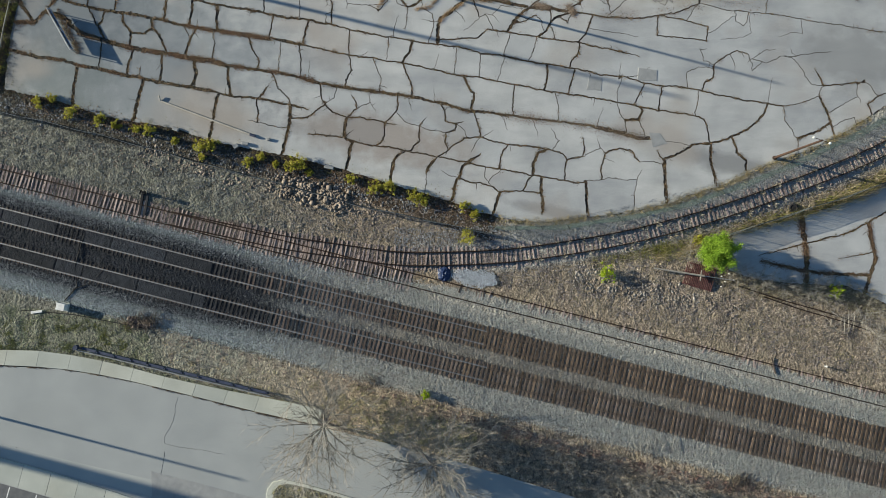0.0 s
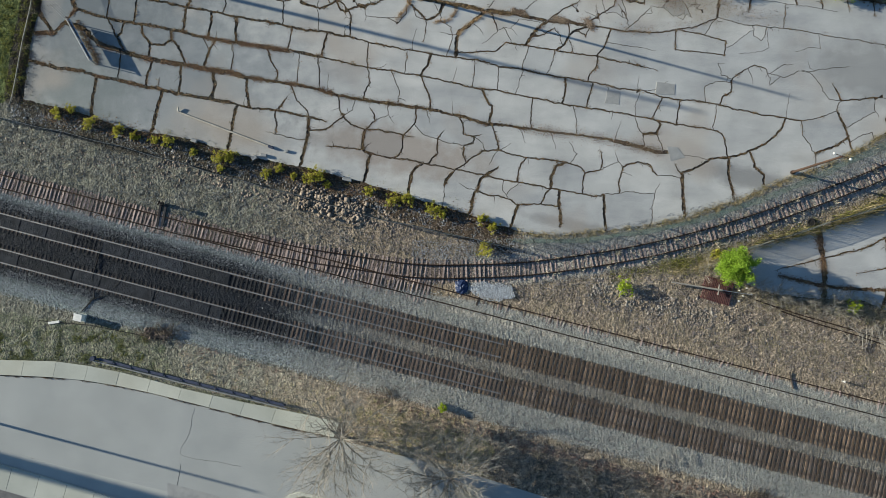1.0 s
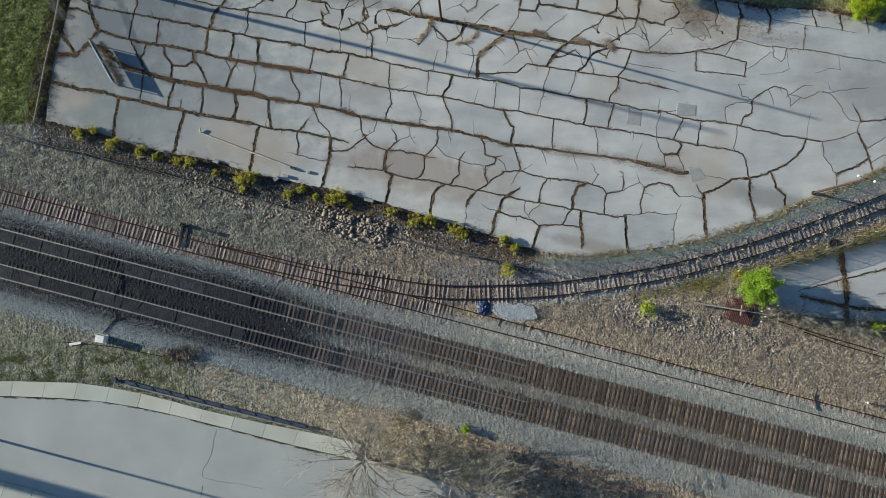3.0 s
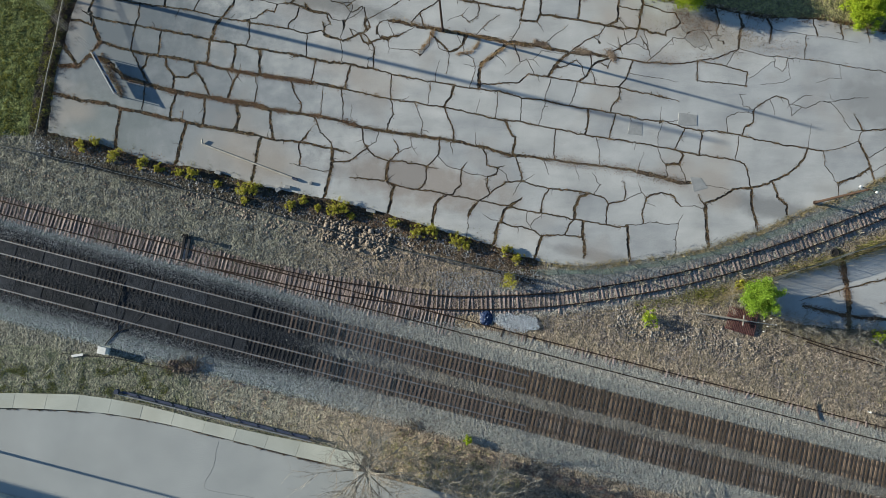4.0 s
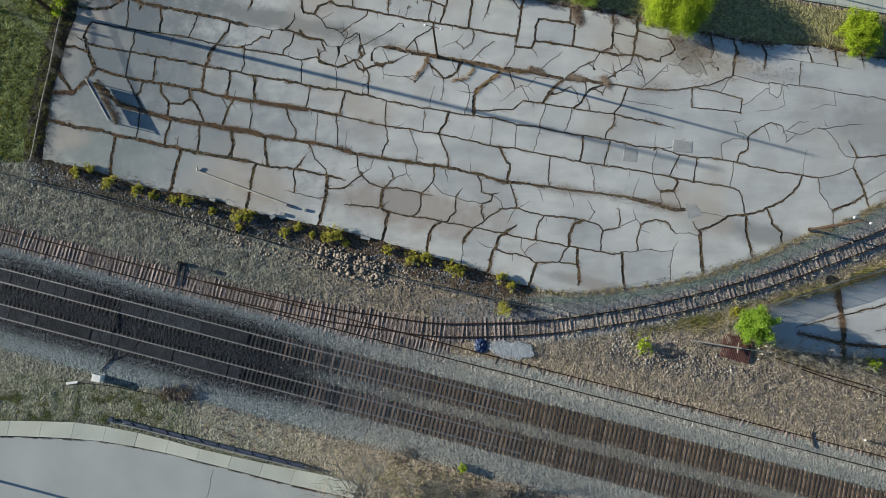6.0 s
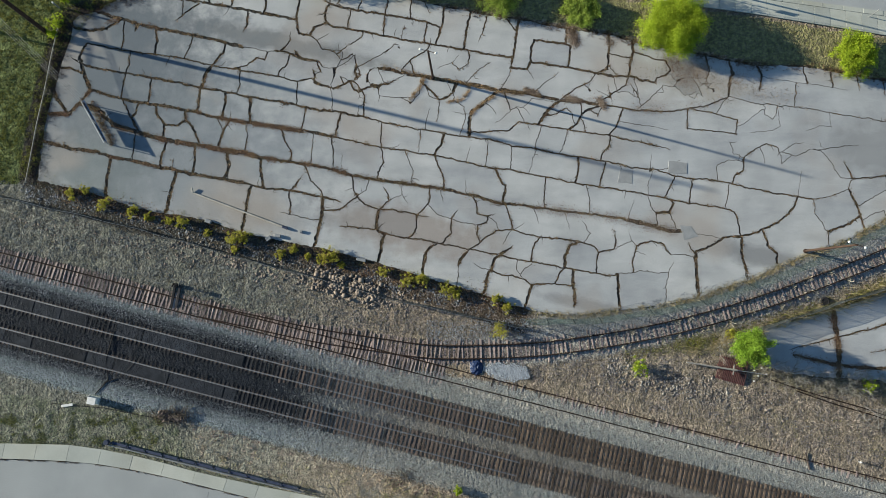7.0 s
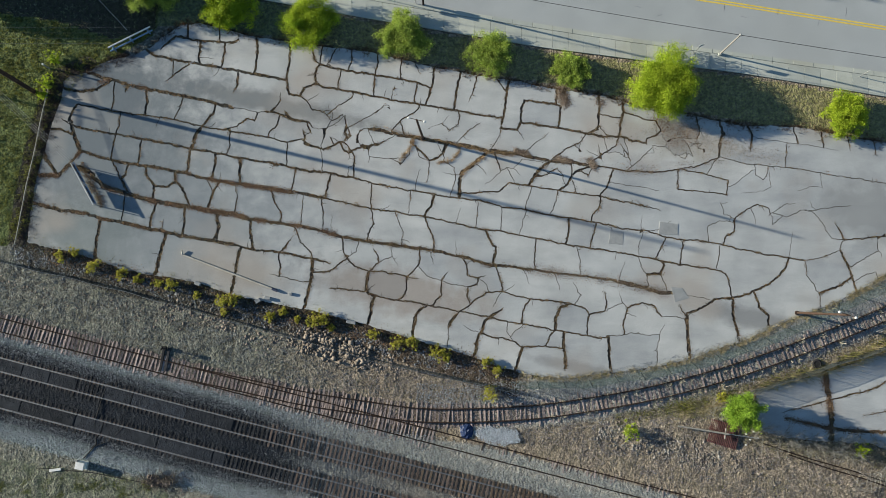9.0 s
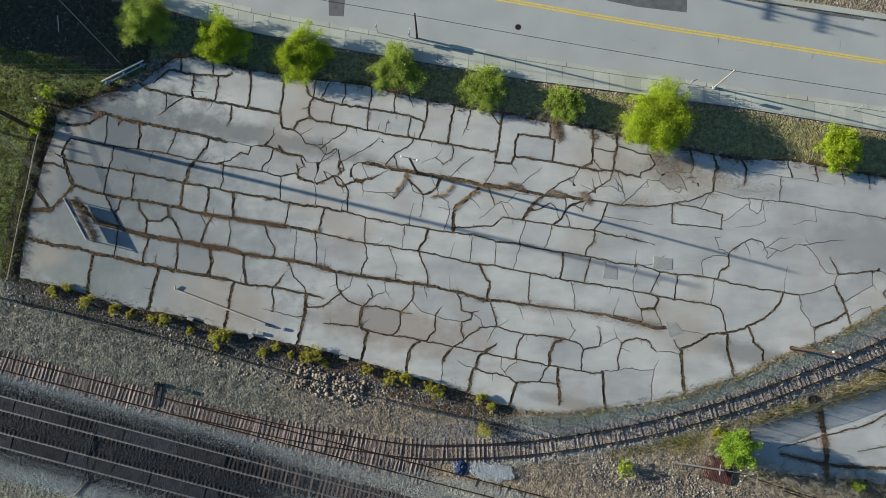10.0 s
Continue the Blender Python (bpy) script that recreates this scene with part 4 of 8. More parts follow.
                    if len(near[b]) == 1:
                        g *= 1 - 0.85 * u
                    if len(near[a]) == 1:
                        g *= 0.15 + 0.85 * u
                    pts.append(crook(q))
                    half.append(max(0.012, g / 2))
                    tip.append(k == 0 and len(near[a]) == 1)
            pts, half = np.array(pts), np.array(half)
            nxt, prv = np.roll(pts, -1, 0) - pts, pts - np.roll(pts, 1, 0)
            nxt /= np.maximum(np.hypot(*nxt.T), 1e-9)[:, None]
            prv /= np.maximum(np.hypot(*prv.T), 1e-9)[:, None]
            ln, lp = np.stack([-nxt[:, 1], nxt[:, 0]], -1), np.stack([-prv[:, 1], prv[:, 0]], -1)
            bis = ln + lp
            size = np.hypot(*bis.T)
            bis = np.where(size[:, None] > 0.3, bis / np.maximum(size, 0.3)[:, None] * (2 / np.maximum(size, 1.0))[:, None], prv)
            ring = pts + bis * half[:, None]
            x, y = ring.T
            if 0.5 * np.sum(x * np.roll(y, -1) - np.roll(x, -1) * y) < 0.15:
                continue
            bm = new_bm()
            lift = top + random.gauss(0, 0.008)
            c = ring.mean(0)
            flatter = min(1.0, 4.0 / float(np.ptp(ring, axis=0).max()))
            sx, sy = random.gauss(0, 0.0022) * flatter, random.gauss(0, 0.0022) * flatter
            q, faces = slab_ring(ring, 0, 0.16, 0.01, 0.008)
            q[:, 2] += lift + (q[:, 0] - c[0]) * sx + (q[:, 1] - c[1]) * sy
            k = len(ring)
            vs = [bm.verts.new(v) for v in q]
            for f in faces[1:]:
                bm.faces.new([vs[i] for i in f]).material_index = 1
            flat, _, tris, *_ = geometry.delaunay_2d_cdt([Vector(v[:2]) for v in q[:k]], [], [list(range(k))], 0, 1e-4)
            plan = np.array([v[:] for v in flat])
            tris = [f for f, ok in zip(tris, inside(plan[np.array(tris)].mean(1), q[:k, :2])) if ok]
            tops = [bm.verts.new((v.x, v.y, lift + (v.x - c[0]) * sx + (v.y - c[1]) * sy)) for v in flat]
            for f in tris:
                bm.faces.new([tops[i] for i in f])
            part("slab", bm, material, yard).data.materials.append(CRACK_DIRT)
        return yard, P, edges


def joint_weeds(name, P, edges, label, dense=1.0):
    """Dead growth in the wider joints, thicker where they gape."""
    at = []
    for (a, b), w in edges.items():
        if w < 0.1:
            continue
        length = np.hypot(*(P[b] - P[a]))
        n = int(length * (w * 95 - 5) * dense * RNG.uniform(0.6, 1.4))
        if n > 0:
            u = RNG.random((n, 1))
            at.append(P[a] + (P[b] - P[a]) * u + RNG.normal(0, w * 0.36, (n, 2)))
    at = np.vstack(at)
    lush = ruffle(at, 1.5, 41.0) + 0.6 * ruffle(at, 0.5, 43.0)
    at = np.vstack([at[lush > -0.2], at[lush > 0.22] + RNG.normal(0, 0.1, at[lush > 0.22].shape)])
    crumbs = np.repeat(at[::3], 3, 0)
    crumbs = crumbs[:24000] + RNG.normal(0, 0.11, crumbs[:24000].shape)
    spill = np.repeat(at[RNG.random(len(at)) < np.clip(ruffle(at, 2.2, 81.0) - 0.1, 0, 1)], 3, 0)[:15000]
    crumbs = np.vstack([crumbs, spill + RNG.normal(0, 0.24, spill.shape)])
    cp, cf = stones(np.column_stack([crumbs, RNG.uniform(-0.04, 0.02, len(crumbs))]), 0.02 + 0.045 * RNG.random(len(crumbs)) ** 2, 0.35, True)
    stuff("joint_crumbs", cp, cf, CRUMB, "crumbled concrete and dirt in the slab joints", "rubble")
    pts, faces = blades(np.column_stack([at, RNG.uniform(-0.05, 0.0, len(at))]), RNG.uniform(0.06, 0.24, len(at)), 1.0, 0.42, 0.26, 5)
    stuff(name, pts, faces, JOINT_WEED, label, "weeds")


def leaf_litter(name, p, wide, label, material, size=(0.03, 0.075)):
    """Dead leaves that lie nearly flat about the places given."""
    p = p + RNG.normal(0, wide, p.shape)
    n = len(p)
    at = np.column_stack([p, RNG.uniform(0.006, 0.045, n)])
    a, b = RNG.uniform(0, 2 * np.pi, n), RNG.uniform(*size, n)
    corner = [np.column_stack([np.cos(a + k) * b, np.sin(a + k) * b, RNG.normal(0, 0.02, n)]) for k in (0, 2.1, 4.0)]
    pts = (at[:, None] + np.stack(corner, 1)).reshape(-1, 3)
    stuff(name, pts, np.arange(3 * n).reshape(-1, 3), material, label, "leaf litter")


def on_line(line, n):
    q, _ = smooth(line, 0.02)
    q = q[RNG.integers(0, len(q), n)]
    keep = ruffle(q, 1.9, 91.0) + 0.5 * ruffle(q, 0.6, 93.0)
    return q[keep + RNG.normal(0, 0.12, len(q)) > 0.02]


yard = Paving(LOT_EDGE)
joint = yard.joint
joint(0.2, (-37.2, 46.9), (-36.3, 47.8), (-35.3, 48.6), (-32.2, 48.0), (-28.4, 47.8), (-27.4, 48.4))
joint(0.2, (-34.0, 50.3), (-33.8, 48.5))
joint(0.15, (-30.1, 49.6), (-29.9, 47.9))
joint(0.25, (-38.8, 46.8), (-37.8, 46.2), (-35.2, 45.6), (-32.1, 45.1), (-29.0, 44.5), (-25.6, 43.9), (-21.8, 43.1))
joint(0.2, (-32.3, 48.0), (-32.4, 45.2))
joint(0.18, (-29.3, 47.9), (-29.4, 46.2), (-29.7, 44.6))
joint(0.2, (-25.6, 48.4), (-25.4, 46.7), (-25.5, 43.9))
joint(0.2, (-21.4, 47.9), (-21.5, 45.0), (-21.8, 43.1))
joint(0.12, (-35.5, 45.6), (-35.9, 44.1))
joint(0.15, (-33.3, 45.4), (-35.1, 44.0), (-36.4, 42.9))
joint(0.1, (-36.7, 44.5), (-37.5, 43.8), (-37.7, 43.1))
joint(0.1, (-29.7, 44.6), (-30.7, 43.5))
joint(0.2, (-27.6, 44.2), (-27.7, 42.6), (-28.1, 41.5))
joint(0.2, (-21.8, 43.1), (-21.4, 41.3), (-20.1, 41.2), (-19.6, 42.2), (-18.2, 42.7))
joint(0.15, (-18.8, 47.4), (-18.5, 45.7), (-17.9, 45.1))
joint(0.12, (-17.5, 47.4), (-17.7, 45.7), (-17.9, 45.1))
joint(0.12, (-15.8, 47.1), (-16.8, 45.1), (-16.2, 44.6))
joint(0.2, (-17.9, 45.1), (-18.4, 43.9), (-18.2, 42.7))
joint(0.1, (-19.4, 43.6), (-18.4, 43.9))
joint(0.18, (-17.9, 45.1), (-16.1, 44.6), (-14.7, 44.3), (-11.3, 43.8), (-7.9, 43.2), (-6.2, 42.8), (-4.5, 42.1))
joint(0.15, (-14.0, 46.7), (-13.9, 45.7), (-14.4, 44.3))
joint(0.15, (-10.8, 46.4), (-10.8, 45.0), (-11.1, 43.8))
joint(0.12, (-8.0, 45.7), (-8.0, 43.2))
joint(0.12, (-6.3, 45.2), (-5.6, 43.8))
joint(0.18, (-4.0, 44.6), (-4.1, 42.9), (-4.6, 41.1), (-5.0, 40.0))
joint(0.18, (-18.2, 42.7), (-17.4, 42.3), (-14.7, 41.8), (-11.3, 41.1), (-7.9, 40.4), (-5.0, 40.0), (-1.8, 39.4), (0.9, 38.9), (4.3, 38.4))
joint(0.12, (-15.2, 44.3), (-15.1, 42.9))
joint(0.12, (-15.5, 42.9), (-15.5, 42.0))
joint(0.12, (-11.1, 43.8), (-11.3, 41.1))
joint(0.1, (-7.7, 43.2), (-7.7, 42.2))
joint(0.1, (-8.7, 42.5), (-9.1, 40.7))
joint(0.14, (-6.0, 42.8), (-6.2, 41.5), (-6.4, 40.2))
joint(0.2, (-0.8, 44.0), (-1.1, 42.9), (-1.4, 40.8), (-1.6, 39.4))
joint(0.12, (1.2, 43.6), (0.8, 41.8), (0.1, 40.3))
joint(0.12, (3.4, 43.1), (4.3, 41.7))
joint(0.2, (5.0, 43.0), (4.7, 41.5), (4.4, 39.0), (4.0, 37.2))
joint(0.2, (4.0, 37.2), (6.0, 37.0), (6.4, 38.0), (6.5, 39.7), (6.9, 40.6), (9.1, 40.3), (10.6, 40.0), (11.2, 39.8))
joint(0.2, (10.6, 40.0), (10.8, 41.8))
joint(0.2, (6.4, 37.9), (9.0, 37.5), (10.9, 37.2), (13.7, 36.6), (14.7, 36.4), (16.4, 36.1), (18.1, 36.2), (19.7, 35.6), (21.3, 35.4))
joint(0.18, (11.2, 39.8), (11.1, 38.7), (10.9, 37.2))
joint(0.2, (15.7, 41.3), (15.8, 39.7), (15.7, 38.0), (15.5, 37.0), (14.4, 36.5))
joint(0.12, (15.8, 38.9), (17.1, 38.6), (18.0, 38.5))
joint(0.1, (15.7, 37.6), (16.7, 36.8))
joint(0.2, (18.5, 40.3), (18.7, 39.2), (18.3, 38.0), (18.1, 36.2))
joint(0.15, (18.7, 39.1), (20.5, 38.5), (22.5, 38.0), (23.1, 36.9), (22.4, 36.1), (21.4, 35.9), (21.3, 35.4))
joint(0.1, (4.0, 37.2), (3.7, 36.3))
joint(0.1, (6.0, 37.0), (6.8, 35.7))
joint(0.1, (1.8, 37.9), (0.2, 37.0), (-1.4, 35.3))
joint(0.1, (4.3, 36.3), (3.5, 35.6), (2.5, 34.4))
joint(0.1, (9.8, 36.6), (8.3, 35.5), (6.6, 33.9))
joint(0.12, (14.2, 36.5), (13.4, 35.4), (11.3, 34.4), (9.9, 33.3))
joint(0.12, (18.2, 36.1), (17.6, 34.9), (16.0, 34.0), (14.3, 32.8))
joint(0.1, (21.7, 34.7), (20.7, 33.5), (19.0, 32.0))
joint(0.12, (-13.6, 41.6), (-14.0, 40.8), (-15.6, 39.8), (-17.1, 38.7))
joint(0.12, (-5.6, 40.0), (-6.2, 39.2), (-7.8, 38.2), (-8.9, 37.5))
joint(0.1, (-9.8, 40.0), (-11.2, 38.9), (-14.1, 37.3))
joint(0.08, (-2.1, 38.7), (-3.1, 37.8), (-4.8, 37.0))
joint(0.3, (-46.0, 44.1), (-43.3, 43.3), (-40.9, 42.6), (-39.1, 42.1), (-36.7, 41.7), (-33.6, 41.0), (-30.9, 40.5), (-28.2, 39.9))
joint(0.35, (-11.9, 37.2), (-10.2, 36.9), (-8.5, 36.4), (-6.5, 36.1), (-4.8, 35.8), (-1.8, 35.3), (0.9, 34.8), (2.6, 34.4), (5.6, 34.1))
joint(0.3, (5.6, 34.1), (7.3, 33.7), (9.6, 33.2), (12.3, 33.0), (15.0, 32.7))
joint(0.15, (15.0, 32.7), (18.3, 32.0), (22.3, 31.8), (25.0, 32.2))
joint(0.15, (-46.9, 40.2), (-42.1, 39.2), (-38.6, 38.8), (-34.9, 38.2), (-31.8, 37.4), (-28.1, 36.8), (-26.1, 36.5), (-24.0, 36.1), (-21.5, 35.5), (-19.8, 35.8), (-18.6, 35.1), (-17.2, 34.7))
joint(0.15, (-42.6, 43.1), (-42.5, 41.2), (-42.7, 39.3))
joint(0.1, (-40.6, 42.5), (-41.2, 41.7))
joint(0.2, (-38.6, 41.9), (-38.5, 40.5), (-38.7, 38.8))
joint(0.12, (-34.2, 41.2), (-34.3, 40.1), (-34.9, 39.0), (-35.2, 38.3))
joint(0.2, (-30.2, 40.3), (-30.5, 39.0), (-31.4, 37.9), (-31.8, 37.4))
joint(0.2, (-48.8, 38.4), (-47.0, 37.4), (-45.0, 37.0), (-42.3, 36.5), (-39.9, 36.1), (-36.8, 35.5), (-33.1, 34.7), (-30.0, 34.2), (-27.7, 33.6), (-25.3, 33.3), (-21.6, 32.6), (-19.9, 32.1), (-17.2, 31.8), (-13.8, 31.2))
joint(0.15, (-13.8, 31.2), (-11.1, 30.5), (-7.8, 29.8), (-5.1, 29.4), (-1.8, 28.8), (1.6, 28.4), (4.2, 27.6), (6.2, 27.4), (9.5, 26.7), (12.2, 26.3), (15.2, 25.8), (18.1, 25.1), (20.8, 24.8), (24.4, 23.8))
joint(0.15, (24.4, 23.8), (26.0, 23.7), (28.0, 23.5), (30.0, 23.1), (32.6, 22.5), (35.2, 22.0), (37.8, 21.6), (39.5, 21.3))
joint(0.15, (-41.7, 39.2), (-41.8, 37.4), (-42.1, 36.5), (-42.4, 34.6), (-42.6, 33.3))
joint(0.1, (-40.1, 37.0), (-39.7, 36.1))
joint(0.1, (-36.9, 38.6), (-37.4, 37.2))
joint(0.3, (-31.8, 37.4), (-32.5, 36.3), (-32.9, 34.7))
joint(0.12, (-28.4, 36.8), (-28.4, 35.0), (-28.7, 33.8))
joint(0.12, (-21.5, 35.5), (-21.5, 33.6), (-21.6, 32.6))
joint(0.09, (-17.5, 34.8), (-17.2, 33.2), (-17.2, 31.8))
joint(0.1, (-4.5, 33.2), (-4.6, 31.5), (-4.8, 30.5))
joint(0.08, (-5.6, 32.3), (-6.1, 30.9), (-6.1, 29.5))
joint(0.1, (-1.4, 32.8), (-1.4, 31.0), (-2.1, 28.9))
joint(0.18, (-6.4, 35.6), (-5.5, 34.3), (-4.5, 33.2), (-3.5, 33.6), (-2.8, 34.3), (-2.4, 35.3))
joint(0.3, (2.6, 34.2), (0.9, 32.9), (-0.6, 31.9), (-0.9, 31.0), (-1.0, 28.7))
joint(0.12, (3.1, 34.1), (3.9, 32.2))
joint(0.15, (-1.0, 29.2), (3.6, 29.5), (4.9, 30.5), (7.2, 30.2), (8.6, 30.0), (10.9, 29.6), (12.9, 29.3), (15.6, 28.9), (17.5, 28.5), (20.2, 27.9), (22.8, 27.3))
joint(0.25, (9.8, 33.2), (8.6, 32.2), (7.6, 30.8), (7.3, 30.2))
joint(0.2, (15.0, 32.5), (12.8, 31.9), (11.9, 30.5), (10.9, 29.6))
joint(0.1, (12.3, 31.4), (12.9, 29.8))
joint(0.15, (17.3, 32.2), (16.6, 30.2), (15.6, 28.9))
joint(0.1, (7.6, 30.2), (7.2, 28.8), (6.7, 27.3))
joint(0.1, (10.7, 29.6), (10.3, 27.8), (9.7, 26.7))
joint(0.15, (15.8, 28.9), (15.5, 27.5), (14.8, 26.8), (14.5, 25.9))
joint(0.25, (-48.7, 31.5), (-47.5, 32.8), (-46.2, 34.4), (-44.2, 33.8), (-41.4, 33.1), (-39.1, 32.7), (-35.3, 32.1), (-33.3, 31.7), (-31.6, 31.2), (-27.9, 30.5))
joint(0.3, (-27.9, 30.5), (-25.9, 30.2), (-22.5, 29.7), (-20.5, 29.4), (-18.5, 29.0), (-16.9, 28.7))
joint(0.15, (-16.9, 28.7), (-15.1, 28.3), (-11.8, 27.5), (-8.4, 27.0), (-5.1, 26.5), (-1.8, 25.8), (0.9, 25.1), (4.2, 24.7), (7.5, 24.0), (11.1, 23.3), (14.1, 22.8), (17.4, 22.3), (20.7, 21.7), (22.6, 21.3), (25.3, 20.8), (28.9, 20.2), (30.2, 19.8))
joint(0.35, (-51.3, 31.5), (-48.7, 31.5))
joint(0.4, (-47.5, 32.9), (-45.1, 31.9), (-43.3, 30.2), (-41.3, 29.5), (-38.5, 28.7), (-36.5, 28.2), (-33.1, 27.7), (-30.5, 27.2), (-27.8, 26.8), (-25.8, 26.3))
joint(0.26, (-25.8, 26.3), (-23.1, 25.8), (-19.7, 25.4), (-17.1, 24.8), (-14.4, 24.0), (-11.7, 23.6), (-7.8, 23.0), (-4.4, 22.5), (-1.8, 22.0), (0.2, 21.5), (2.2, 20.8), (4.2, 20.7))
joint(0.2, (4.2, 20.7), (7.4, 20.2), (10.7, 19.8), (14.0, 19.4), (17.3, 18.9))
joint(0.35, (17.3, 18.9), (19.9, 18.3), (22.5, 17.5), (24.2, 17.1))
joint(0.3, (-51.9, 28.2), (-50.5, 27.9), (-47.8, 27.2), (-45.1, 26.9), (-43.1, 26.2), (-41.1, 25.9), (-38.4, 25.2), (-35.7, 24.7), (-33.7, 24.2), (-31.0, 23.8), (-27.7, 23.2))
joint(0.18, (-27.7, 23.2), (-25.0, 22.5), (-22.3, 22.3), (-19.7, 21.8), (-18.2, 21.5), (-16.0, 21.0))
joint(0.15, (-39.0, 35.5), (-39.1, 34.0), (-39.3, 32.7))
joint(0.25, (-33.1, 34.7), (-33.2, 33.3), (-33.4, 31.8))
joint(0.22, (-30.0, 34.2), (-30.1, 32.6), (-30.4, 31.0))
joint(0.25, (-27.1, 33.5), (-27.1, 31.2), (-27.1, 30.4))
joint(0.1, (-22.9, 32.9), (-23.2, 32.1))
joint(0.15, (-20.4, 32.2), (-20.7, 30.5), (-21.0, 29.5))
joint(0.18, (-16.3, 31.6), (-16.6, 30.2), (-16.9, 28.7))
joint(0.12, (-11.3, 30.6), (-11.5, 28.8), (-11.3, 27.4))
joint(0.1, (-6.7, 29.6), (-6.9, 27.8), (-7.0, 26.8))
joint(0.2, (-3.9, 29.2), (-4.3, 27.8), (-5.2, 26.5))
joint(0.06, (-0.9, 27.6), (-1.3, 25.8))
joint(0.1, (1.2, 28.4), (1.2, 26.8), (1.0, 25.1))
joint(0.1, (4.1, 27.6), (4.0, 26.1), (3.9, 24.7))
joint(0.08, (7.0, 27.3), (6.5, 25.8), (6.0, 24.3))
joint(0.18, (12.0, 26.3), (11.9, 24.5), (11.6, 23.3))
joint(0.15, (15.2, 25.8), (14.8, 24.5), (14.3, 22.8))
joint(0.06, (20.8, 24.8), (20.1, 23.1), (20.0, 21.7))
joint(0.12, (23.4, 24.1), (22.7, 22.8), (22.0, 21.4))
joint(0.15, (25.4, 23.7), (25.0, 22.1), (24.9, 20.9))
joint(0.1, (29.6, 23.2), (29.4, 21.5), (29.1, 20.1))
joint(0.2, (-40.4, 32.9), (-40.7, 31.6), (-41.3, 30.9), (-40.6, 29.9), (-40.2, 29.3))
joint(0.15, (-42.1, 32.9), (-41.3, 30.9))
joint(0.2, (-38.4, 32.6), (-38.1, 31.2), (-37.1, 30.2), (-37.3, 28.9), (-37.5, 28.5))
joint(0.2, (-37.1, 30.2), (-35.6, 30.1), (-34.7, 30.6), (-34.8, 32.0))
joint(0.2, (-34.6, 30.8), (-33.9, 29.9), (-33.2, 28.5), (-32.8, 27.6))
joint(0.2, (-29.4, 30.8), (-30.2, 29.5), (-30.6, 27.9), (-30.7, 27.2))
joint(0.1, (-31.1, 30.5), (-30.1, 29.5))
joint(0.1, (-27.6, 30.5), (-26.5, 28.3))
joint(0.12, (-27.0, 29.0), (-27.5, 27.5), (-27.6, 26.8))
joint(0.14, (-23.4, 29.7), (-22.8, 28.2), (-22.0, 26.8), (-22.1, 25.8))
joint(0.1, (-19.4, 29.2), (-19.6, 27.2), (-19.6, 25.4))
joint(0.12, (-17.3, 28.8), (-17.0, 26.5), (-17.3, 25.5))
joint(0.06, (-16.0, 26.8), (-16.1, 24.7))
joint(0.12, (-11.4, 27.5), (-11.1, 25.6), (-11.7, 24.5), (-11.9, 23.7))
joint(0.1, (-8.6, 27.0), (-8.1, 25.8), (-7.6, 24.5), (-7.8, 23.0))
joint(0.15, (-5.0, 26.5), (-4.6, 25.2), (-4.0, 23.8), (-4.0, 22.4))
joint(0.08, (-1.5, 23.5), (-1.3, 22.0))
joint(0.2, (2.1, 24.9), (2.7, 23.5), (3.3, 22.8), (3.0, 20.8))
joint(0.12, (8.1, 23.9), (7.9, 22.2), (7.8, 20.1))
joint(0.1, (12.8, 23.0), (13.1, 21.5), (13.2, 19.5))
joint(0.08, (17.4, 22.3), (17.2, 21.3))
joint(0.08, (18.4, 21.2), (17.6, 18.8))
joint(0.1, (20.0, 21.7), (20.3, 20.5), (20.9, 19.6), (21.2, 18.1))
joint(0.2, (20.9, 19.6), (22.6, 19.8), (23.0, 20.8), (22.6, 21.3))
joint(0.1, (22.8, 19.8), (23.3, 17.4))
joint(0.15, (30.2, 19.8), (30.5, 18.8), (30.7, 17.5), (30.9, 16.9))
joint(0.12, (-40.6, 29.4), (-40.8, 26.9), (-40.9, 25.9))
joint(0.18, (-36.8, 28.3), (-37.4, 26.5), (-37.6, 25.0))
joint(0.1, (-36.1, 26.2), (-36.1, 24.8))
joint(0.22, (-33.5, 27.7), (-33.5, 25.8), (-33.7, 24.2))
joint(0.3, (-29.8, 27.0), (-29.4, 25.2), (-29.6, 24.2), (-30.0, 23.6))
joint(0.22, (-25.6, 26.2), (-25.6, 24.5), (-25.2, 22.6))
joint(0.18, (-20.7, 24.0), (-21.5, 22.8), (-22.1, 22.3))
joint(0.12, (-20.6, 25.5), (-19.7, 23.5), (-18.4, 22.3), (-18.2, 21.5))
joint(0.3, (-43.4, 26.3), (-43.7, 24.2), (-43.9, 22.2), (-43.8, 21.2))
joint(0.3, (-35.5, 24.6), (-36.0, 22.9), (-36.3, 21.2), (-36.8, 19.4))
joint(0.28, (-26.7, 22.9), (-27.1, 20.9), (-27.7, 17.2))
joint(0.15, (-22.2, 22.3), (-22.0, 20.9), (-22.0, 19.7))
joint(0.1, (-23.3, 19.8), (-20.9, 19.2), (-19.3, 18.7), (-18.4, 18.9))
joint(0.3, (-18.3, 21.5), (-18.2, 19.9), (-18.6, 17.9), (-19.1, 15.5))
joint(0.3, (25.4, 15.1), (25.5, 12.3), (25.7, 9.8))
joint(0.18, (25.4, 15.1), (27.4, 15.8), (28.7, 16.8), (30.7, 16.9), (32.7, 17.4), (33.4, 17.7), (35.0, 18.5), (36.4, 19.5), (37.1, 20.5), (37.7, 21.6))
joint(0.06, (24.5, 17.5), (28.4, 16.8))
